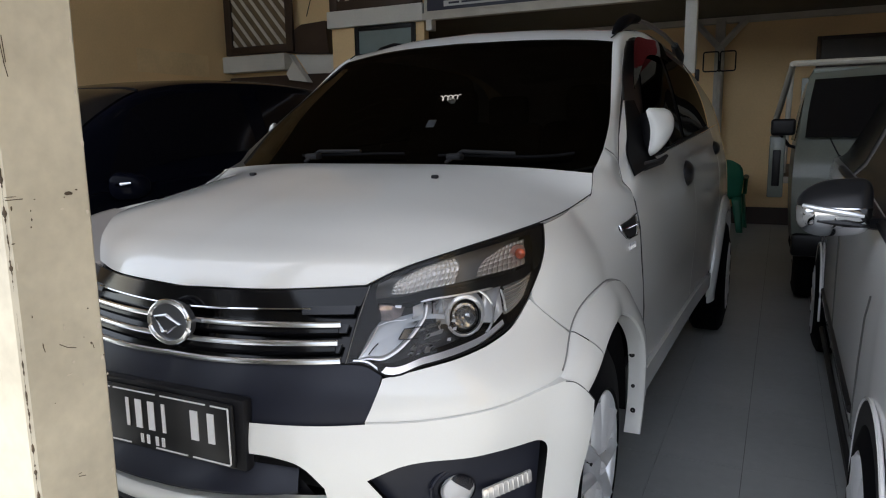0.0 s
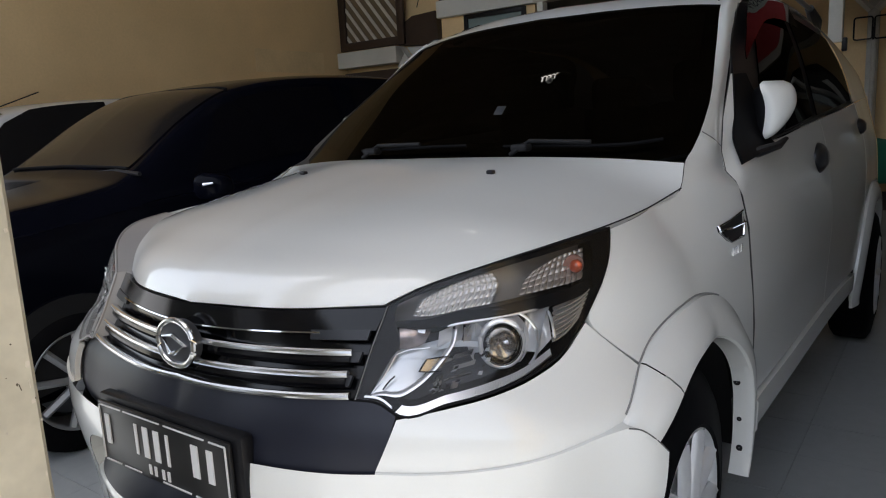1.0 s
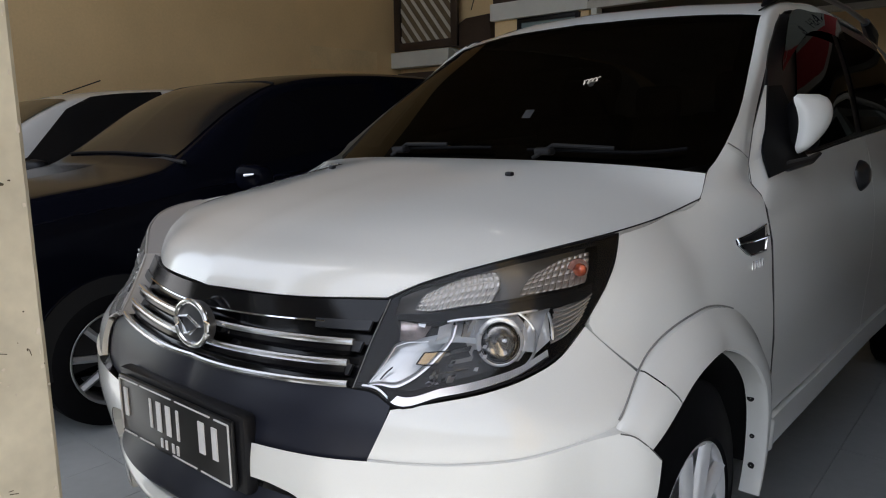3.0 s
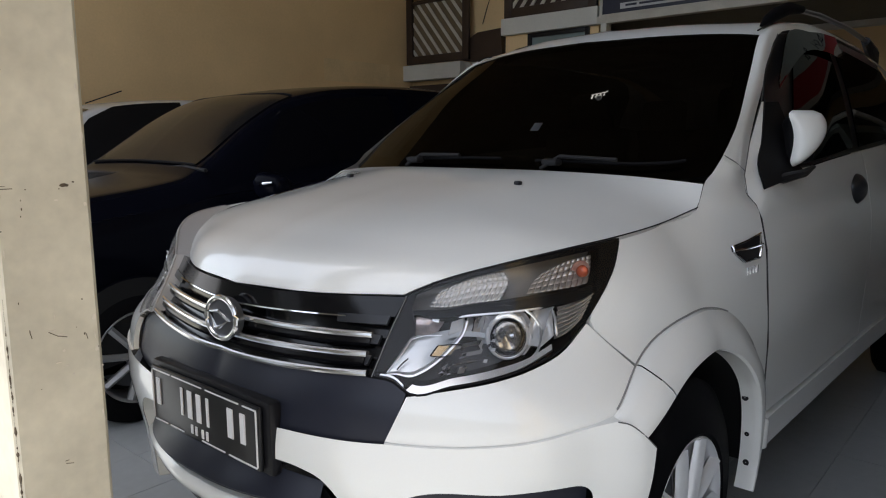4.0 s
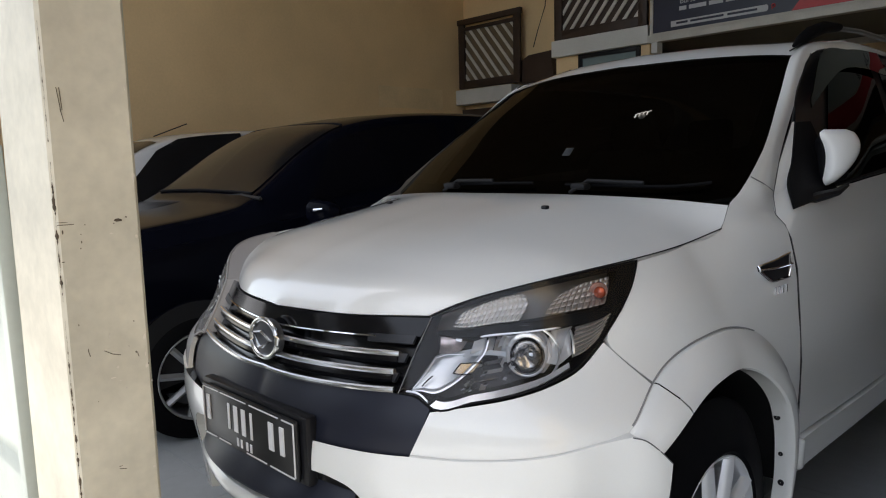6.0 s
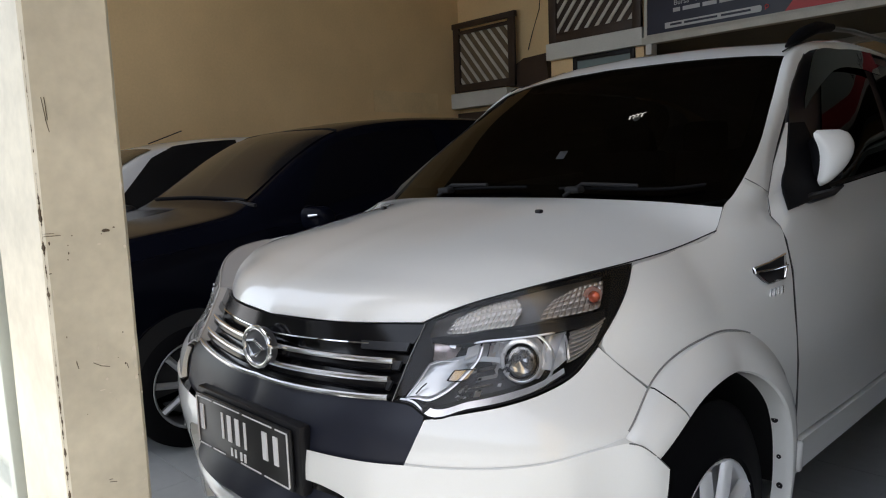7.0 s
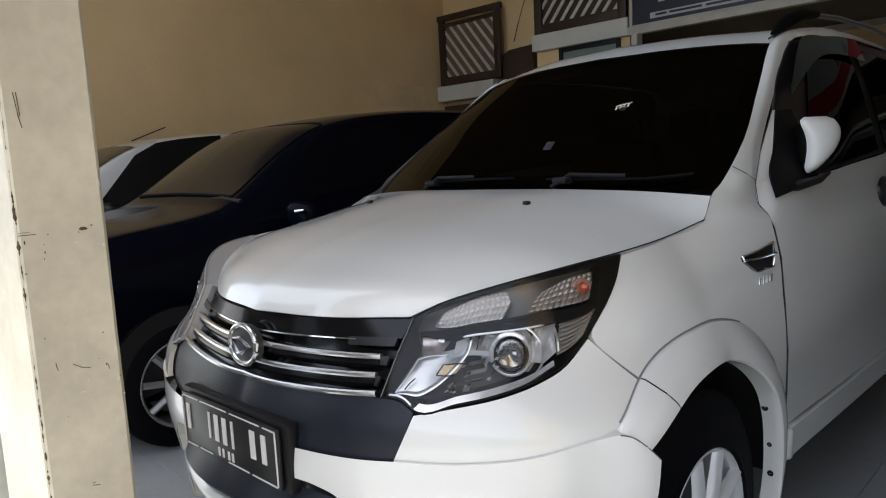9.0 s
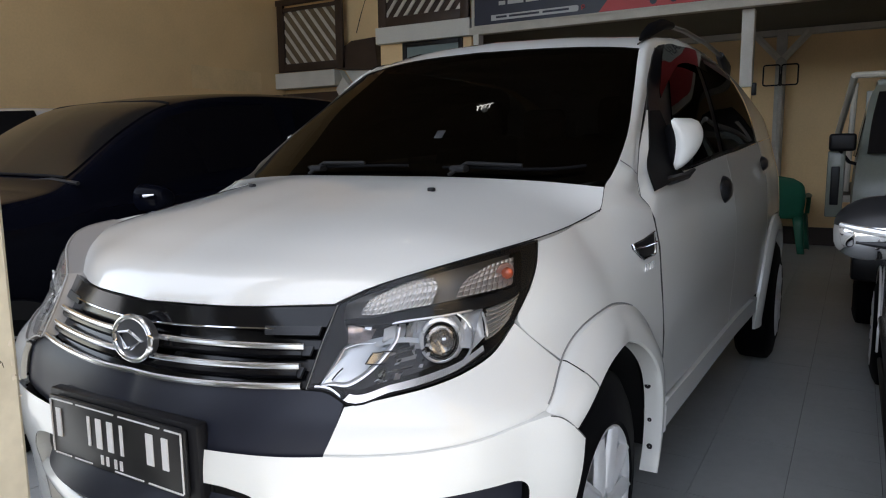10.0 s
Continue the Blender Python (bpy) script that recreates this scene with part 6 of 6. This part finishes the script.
class Shell:
    """A car body lofted through stations (y, underside, shoulder, top, half width, top half width)."""
    PU, PV = 4, 5

    def __init__(self, stations):
        secs = []
        for y, zb, zs, zt, w, wt in stations:
            secs.append(usl([(0, y, zb), (.80 * w, y, zb), (.975 * w, y, zb + .10), (w, y, .55 * zb + .45 * zs), (.975 * w, y, zs), (.94 * w * .8 + wt * .2, y, zs + .16 * (zt - zs)), (wt + .015, y, zt - .16 * (zt - zs)), (wt * .86, y, zt - .02 * (zt - zs)), (wt * .4, y, zt + .006), (0, y, zt + .01)], self.PU))
        s = np.array(secs)
        self.g = np.transpose(np.array([usl(s[:, i], self.PV) for i in range(s.shape[1])]), (1, 0, 2))

    def at(self, u, v):
        """u in section points, v in stations."""
        a, b = u * self.PU, v * self.PV
        i, j = min(int(a), self.g.shape[1] - 2), min(int(b), self.g.shape[0] - 2)
        fa, fb = a - i, b - j
        g = self.g
        return (g[j, i] * (1 - fa) + g[j, i + 1] * fa) * (1 - fb) + (g[j + 1, i] * (1 - fa) + g[j + 1, i + 1] * fa) * fb

    def patch(self, u0, u1, v0, v1, nu=10, nv=10, d=.004, shape=None):
        """A field of the body, d proud; shape(a, b) bends its corners."""
        out = []
        for j in range(nv + 1):
            row = []
            for i in range(nu + 1):
                a, b = i / nu, j / nv
                u, v = (shape(a, b) if shape else (u0 + (u1 - u0) * a, v0 + (v1 - v0) * b))
                c = self.at(u, v)
                n = np.cross(self.at(u, v + .05) - self.at(u, max(v - .05, 0)), self.at(min(u + .05, 8.99), v) - self.at(u - .05, v))
                n = n / (np.linalg.norm(n) + 1e-9)
                row.append(c + n * d)
            out.append(row)
        return np.array(out)


def car(name, cx, label, stations, paint, hubs, wheel_r, rim_r, ws, sides, lamp, mirror, group="", rimmat="alloy", spokes=5, twin=True, mirror_mat=None, mirror_at=.085, mirror_k=1.0, creased=False, arch=.05, sill_mat=None, glass=(5.15, 6.1), sw=1.0, bulge=0.0):
    """A parked car. ws: stations of the windscreen; sides: stations of the side glass; lamp: section points and stations of the headlight; mirror: (y, z)."""
    t = thing(name, cx, 0, 0, label, "car", group)
    s = Shell(stations)
    body_g = np.concatenate([s.g[:, :0:-1] * np.array([-1, 1, 1]), s.g], axis=1)
    part("body", sheet(body_g[:, ::-1]), paint, t)
    wst = s.patch(6.9, 9.0, ws[0], ws[1], 10, 12, .006)
    for j, row in enumerate(wst):
        row += np.outer(bulge * math.sin(math.pi * j / 12) ** .6 * (1 - (row[:, 0] / row[:, 0].max()) ** 2), (0, -.6, .8))
    part("windscreen", sheet(np.concatenate([wst[:, :0:-1][:, ::-1][:, ::-1] * np.array([-1, 1, 1]), wst[:, ::-1][:, :1] * 0 + wst[:, -1:], wst[:, ::-1][:, 1:]], axis=1)), M["car_glass"], t, "dark windscreen")
    for sg in (1, -1):
        F = Matrix.Identity(4) if sg > 0 else FLIP
        for v0, v1, lean in sides:
            part("side_window", moved(sheet(s.patch(0, 0, 0, 0, 6, 10, .005, lambda a, b: (glass[0] + (glass[1] - glass[0]) * a, v0 + (v1 - v0) * b + lean * a * (1 - b)))), F), M["side_glass"] if paint == M["black_paint"] else M["car_glass"], t, "dark side glass")
        u0, u1, v0, v1 = lamp
        part("headlight", moved(sheet(s.patch(0, 0, 0, 0, 6, 8, .006, lambda a, b: (u0 + (u1 - u0) * (a * (1 - .6 * b) + .5 * b) if paint != M["black_paint"] else u0 + (u1 - u0) * (a * (1 - .96 * b) + .7 * b), v0 + (v1 - v0) * b))), F), M["smoke"] if paint == M["black_paint"] else M["lamp_glass"], t, "clear headlight")
        for hy in hubs:
            wheel(t, sg * (stations[4][4] - .078), hy, wheel_r, rim_r, sg, spokes, .20, twin, rimmat=rimmat, sw=sw)
            n = 28
            c = []
            for k in range(n + 1):
                a = radians(-8 + 196 * k / n)
                c.append((hy + (wheel_r + arch) * math.cos(a), wheel_r + (wheel_r + arch) * math.sin(a)))
            w = stations[4][4]
            # dark sheet laid over the closed body side for the wheel well's shade
            part("wheel_arch", moved(sheet(np.array([[(w + .006, y, z) for y, z in c], [(w + .004, hy + (y - hy) * .05, max(.02, wheel_r + (z - wheel_r) * .05)) for y, z in c]])[::-1]), F), M["dark"], t, "dark sheet standing for the shade in the wheel arch")
            part("arch_lip", moved(tube([(w + .003, y, z) for y, z in c], .006, 6), F), paint, t)
        my, mz = mirror
        wsd = stations[4][4]
        mm = mirror_mat or paint
        mb = bmesh.new()
        bmesh.ops.create_uvsphere(mb, u_segments=24, v_segments=14, radius=1)
        if creased:
            # a wedge-shaped housing: top's dark reflection painted in, bright lower shell, signal strip, slot
            for v in mb.verts:
                x, y, z = (math.copysign(abs(q) ** e, q) for q, e in zip(v.co, ((.35 if v.co.x < 0 else .75), .7, .6)))
                fwd = float(np.interp(z, [-1, -.6, -.1, .1, .5, 1], [.55, .85, 1.0, .95, .75, .35]))
                v.co = (wsd + .088 + x * .094, my - .02 + y * (.085 * fwd if y < 0 else .045), mz + z * (.080 - .016 * max(0, x) ** 2) - .010 * x)
            bmesh.ops.bisect_plane(mb, geom=mb.verts[:] + mb.edges[:] + mb.faces[:], plane_co=(0, 0, mz + .008), plane_no=(0, 0, 1))
            low = mb.copy()
            for half, sign in ((mb, -1), (low, 1)):
                bmesh.ops.delete(half, geom=[f for f in half.faces if (f.calc_center_median().z - mz - .008) * sign > 0], context="FACES")
            mo = part("mirror", moved(mb, F), M["bar_end"], t, "chrome door mirror, the top coloured with its dark reflection")
            part("mirror_shell", moved(low, F), M["chrome"], mo, "chrome lower shell")
            part("signal_strip", moved(tube([(wsd + .165, my - .075, mz + .010), (wsd + .13, my - .102, mz + .004), (wsd + .06, my - .108, mz - .006), (wsd + .02, my - .106, mz - .012)], [.006, .009, .009, .005], 8), F), M["strip"], mo, "clear signal strip")
            part("slot", moved(tube([(wsd + .13, my - .092, mz - .030), (wsd + .06, my - .098, mz - .036), (wsd + .005, my - .092, mz - .040)], [.004, .008, .004], 8), F), M["gloss"], mo, "black slot in the shell")
        else:
            for v in mb.verts:
                x, y, z = (math.copysign(abs(q) ** e, q) for q, e in zip(v.co, (.6, .8, .85)))
                v.co = (wsd + mirror_at + x * .105 * mirror_k, my + y * .055 + .03 * x, mz + z * (.085 - .012 * x) * mirror_k)
            mo = part("mirror", moved(mb, F), mm, t, "door mirror")
        part("mirror_arm", moved(tube([(wsd - .06, my + .05, mz - .05), (wsd + .03, my + .02, mz - .04)], .028, 8, flat=.7), F), M["plastic"], mo)
        part("sill_trim", moved(tube([(wsd - .01, hubs[0] + wheel_r + .1, .23), (wsd - .01, hubs[1] - wheel_r - .1, .23)], .012 if sill_mat else .03, 8), F), sill_mat or M["plastic"], t)
    return t, s


M["car_glass"] = mat("dusty_car_glass", (0.010, 0.010, 0.011), 0.17, coat=0.0, spec=0.38)
M["side_glass"] = mat("black_side_glass", (0.004, 0.004, 0.006), 0.06, spec=0.12)
M["lamp_glass"] = mat("lamp_glass", (0.16, 0.165, 0.17), 0.08, metal=0.5, coat=1.0)
M["white_car"] = mat("white_car_paint", (0.56, 0.55, 0.53), 0.3, coat=0.8, grain=0.06, scale=2)

MPV = [(-.23, .36, .58, .64, .52, .38), (-.16, .26, .68, .76, .68, .52), (0.0, .22, .79, .90, .79, .60), (.35, .20, .86, .98, .83, .63), (.85, .19, .92, 1.05, .85, .65),
       (1.05, .19, .95, 1.12, .85, .655), (1.40, .19, .97, 1.36, .85, .625), (1.72, .19, .99, 1.51, .85, .60), (2.2, .19, 1.01, 1.58, .85, .58), (2.9, .19, 1.03, 1.60, .85, .57), (3.5, .19, 1.04, 1.55, .84, .56), (3.9, .22, 1.05, 1.36, .82, .54), (4.10, .30, .98, 1.05, .76, .52), (4.16, .42, .85, .9, .70, .46)]
bc, bs = car("black_car", -2.47, "black car with silver alloy wheels parked beside the SUV", MPV, M["black_paint"], (.59, 3.12), .305, .205, (5.05, 6.95), ((5.6, 8.3, .9), (8.45, 10.2, .1)), (3.6, 6.0, 1.2, 3.0), (1.28, 1.02), "cars in the showroom", spokes=9, twin=False, mirror_at=.05, mirror_k=.8, sw=.22, rimmat="dull_alloy", bulge=.04)
for x in (-.30, .20):
    part("wiper", tube([(x, 1.02, 1.095), (x + .28, 1.05, 1.115), (x + .52, 1.03, 1.10)], .010, 6), M["plastic"], bc, "black wiper")
part("mirror_trim", tube([(.875, 1.222, 1.030), (.92, 1.215, 1.036), (.965, 1.235, 1.042)], [.004, .009, .005], 8), M["chrome"], bc, "chrome strip on the door mirror")
for q in (6.93, 5.02):
    row = bs.patch(6.9, 9.0, q, q + .02, 12, 1, .007)[0]
    part("glass_seal", tube([tuple(v) for v in np.concatenate([row * np.array([-1, 1, 1]), row[::-1][1:]])], .007, 6), M["mask"], bc, "black seal along the windscreen")
WHITE = [(a - .12, b, c + .0, d - .0, e, f) for a, b, c, d, e, f in MPV]
wc2, ws2 = car("white_car", -4.78, "white car parked against the cream side wall", WHITE, M["white_car"], (.47, 3.0), .305, .205, (5.05, 6.85), ((4.15, 8.3, 3.1), (8.45, 10.2, .1)), (4.1, 6.6, 1.2, 3.3), (1.15, 1.02), "cars in the showroom", mirror_mat=M["plastic"], mirror_k=.6, glass=(4.15, 6.5))
part("antenna", tube([(.30, 1.62, 1.545), (.22, 1.95, 1.66)], .005, 6), M["plastic"], wc2, "thin roof antenna")
SUV2 = [(a, b + .0, c - .03, d + .10, e + .03, f - .02) for a, b, c, d, e, f in [(y - .08, *r) for y, *r in MPV]]
sc, ss = car("silver_car", 2.285, "silver white car with chrome door mirrors beside the aisle", SUV2, M["silver_paint"], (.76, 3.3), .29, .19, (5.05, 6.9), ((4.3, 8.3, 1.2), (8.45, 10.2, .1)), (4.1, 6.6, 1.2, 3.3), (1.20, 1.025), "cars in the showroom", mirror_mat=M["chrome"], creased=True, arch=.03, sill_mat=M["plastic"], glass=(4.55, 6.7))
for ys in ([(1.19, .36), (1.187, .425), (1.14, .60), (1.075, .742), (.99, .82)], [(2.1, .36), (2.12, .7), (2.1, 1.04)]):
    part("door_gap", tube([(-(SUV2[4][4] + .002), y, z) for y, z in ys], .0025, 6), M["seam"], sc)
part("belt_moulding", tube([tuple(q * np.array([-1, 1, 1])) for q in ss.patch(4.3, 4.31, 4.4, 9.0, 1, 16, .004)[:, 0]], .016, 8), M["plastic"], sc, "black belt moulding")
part("side_moulding", tube([(-(SUV2[4][4] + .002), 1.22, .43), (-(SUV2[4][4] + .002), 2.8, .45)], .011, 8, flat=1.2), M["plastic"], sc, "black strip above the sill")

# pickup truck at the back
truck = thing("pickup_truck", 2.02, 4.30, 0, "small white cab-over pickup truck with a pipe rack", "truck", "cars in the showroom")
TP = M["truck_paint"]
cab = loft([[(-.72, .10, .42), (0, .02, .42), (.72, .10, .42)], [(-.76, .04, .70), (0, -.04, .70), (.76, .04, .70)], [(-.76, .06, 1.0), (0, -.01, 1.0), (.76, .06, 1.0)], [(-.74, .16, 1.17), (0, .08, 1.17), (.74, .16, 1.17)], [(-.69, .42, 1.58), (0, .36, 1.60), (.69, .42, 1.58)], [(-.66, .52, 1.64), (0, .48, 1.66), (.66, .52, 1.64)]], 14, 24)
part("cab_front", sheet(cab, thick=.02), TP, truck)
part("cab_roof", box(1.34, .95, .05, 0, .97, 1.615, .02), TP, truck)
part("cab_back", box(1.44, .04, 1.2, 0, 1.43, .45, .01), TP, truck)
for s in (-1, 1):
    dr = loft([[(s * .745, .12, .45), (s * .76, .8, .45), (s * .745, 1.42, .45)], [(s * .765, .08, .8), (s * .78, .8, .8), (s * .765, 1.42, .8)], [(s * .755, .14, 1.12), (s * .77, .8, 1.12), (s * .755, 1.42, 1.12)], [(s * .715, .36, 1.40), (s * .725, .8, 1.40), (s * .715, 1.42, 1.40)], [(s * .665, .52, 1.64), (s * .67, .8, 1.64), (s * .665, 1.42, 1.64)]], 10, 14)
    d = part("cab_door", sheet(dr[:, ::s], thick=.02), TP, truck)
    wn2 = loft([[(s * .765, .24, 1.15), (s * .78, .8, 1.15), (s * .765, 1.30, 1.15)], [(s * .725, .46, 1.40), (s * .737, .8, 1.40), (s * .725, 1.30, 1.40)], [(s * .69, .58, 1.57), (s * .70, .8, 1.57), (s * .69, 1.30, 1.57)]], 8, 8)
    part("door_window", sheet(wn2[:, ::s], thick=.004), M["car_glass"], d, "dark door glass")
    part("mirror", box(.155, .05, .112, s * .84, .06, 1.19, .02, 3), M["plastic"], truck, "black square door mirror")
    part("mirror_arm", tube([(s * .865, .08, 1.21), (s * .80, .12, 1.12), (s * .74, .16, 1.10)], .012, 6), M["plastic"], truck)
    wheel(truck, s * .64, .42, .29, .19, s, 4, .17, False, rimmat="steel")
    wheel(truck, s * .64, 2.6, .29, .19, s, 4, .17, False, rimmat="steel")
    part("headlight", box(.22, .03, .14, s * .55, -.02, .66, .02), M["lamp_glass"], truck, "square headlight")
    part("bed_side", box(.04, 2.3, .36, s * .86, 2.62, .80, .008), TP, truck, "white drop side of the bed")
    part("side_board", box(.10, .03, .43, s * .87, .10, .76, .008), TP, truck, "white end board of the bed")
    part("side_marker", box(.05, .012, .25, s * .87, .082, .84, .006), M["plastic"], truck, "dark side marker")
    part("rack_leg", tube([(s * .80, .50, 1.70), (s * .92, 1.45, 1.22)], .024, 8), M["beam"], truck, "pale diagonal rack pipe")
    part("rack_post", tube([(s * .82, 1.50, .85), (s * .80, 1.50, 1.72)], .022, 8), M["beam"], truck)
part("rack_bar", tube([(-.80, .50, 1.70), (.80, .50, 1.70)], .022, 8), M["beam"], truck, "pale rack bar over the cab")
part("windscreen", sheet(loft([[(-.70, .115, 1.175), (0, .031, 1.175), (.70, .115, 1.175)], [(-.685, .235, 1.38), (0, .165, 1.38), (.685, .235, 1.38)], [(-.655, .365, 1.575), (0, .305, 1.59), (.655, .365, 1.575)]], 14, 10), thick=.004), M["car_glass"], truck, "dark windscreen")
part("bed_floor", box(1.70, 2.3, .06, 0, 2.62, .76, .01), M["steel"], truck)
part("chassis", box(.9, 3.6, .14, 0, 1.95, .45, .02), M["dark"], truck)
part("front_bumper", box(1.50, .08, .16, 0, .03, .36, .03), M["plastic"], truck, "dark front bumper")
part("front_seam", tube([(-.55, .078, 1.165), (-.50, .0, 1.06), (-.30, -.035, .90)], .005, 6), M["dark"], truck)

# ---- floor tiles: those of the aisle and before the cars one by one, the rest as one ----
TILE, TX, TY = 0.303, 1.114, 1.613
floor_ob = bpy.data.objects["floor"]


def tile_bm():
    bm = bmesh.new()
    h, c = TILE / 2 - 0.0009, 0.0005
    lo = [bm.verts.new((sx * h, sy * h, -0.006)) for sx, sy in ((-1, -1), (1, -1), (1, 1), (-1, 1))]
    mid = [bm.verts.new((sx * h, sy * h, -c)) for sx, sy in ((-1, -1), (1, -1), (1, 1), (-1, 1))]
    top = [bm.verts.new((sx * (h - c), sy * (h - c), 0)) for sx, sy in ((-1, -1), (1, -1), (1, 1), (-1, 1))]
    for a, b in ((lo, mid), (mid, top)):
        for i in range(4):
            bm.faces.new((a[i], a[(i + 1) % 4], b[(i + 1) % 4], b[i]))
    bm.faces.new(top)
    return bm


tile_me = bpy.data.meshes.new("tile")
tb = tile_bm()
tb.to_mesh(tile_me)
tb.free()
tile_me.materials.append(M["tile"])
rest_v, rest_f = [], []
base_v = [tuple(v.co) for v in tile_me.vertices]
base_f = [tuple(p.vertices) for p in tile_me.polygons]
rng = random.Random(4)
for i in range(-24, 14):
    for j in range(-9, 25):
        x, y = TX + (i + 0.5) * TILE, TY + (j + 0.5) * TILE
        if not (LEFT + 0.1 < x < RIGHT - 0.1 and -1.05 < y < BACK - 0.1):
            continue
        dz = rng.uniform(-0.0004, 0.0004)
        if (0.75 < x < 1.75 and 0.8 < y < 7.5) or (-2.6 < x < -0.8 and -0.7 < y < 1.2):
            ob = new("tile", tile_me)
            ob.location = (x, y, dz)
            ob.parent = floor_ob
        else:
            k = len(rest_v)
            rest_v += [(a + x, b + y, c + dz) for a, b, c in base_v]
            rest_f += [tuple(q + k for q in f) for f in base_f]
me = bpy.data.meshes.new("tile_field")
me.from_pydata(rest_v, [], rest_f)
me.materials.append(M["tile"])
field = new("tile_field", me)
field.parent = floor_ob
tagged(field, "grey ceramic floor tiles with dark joints", kind="stuff")
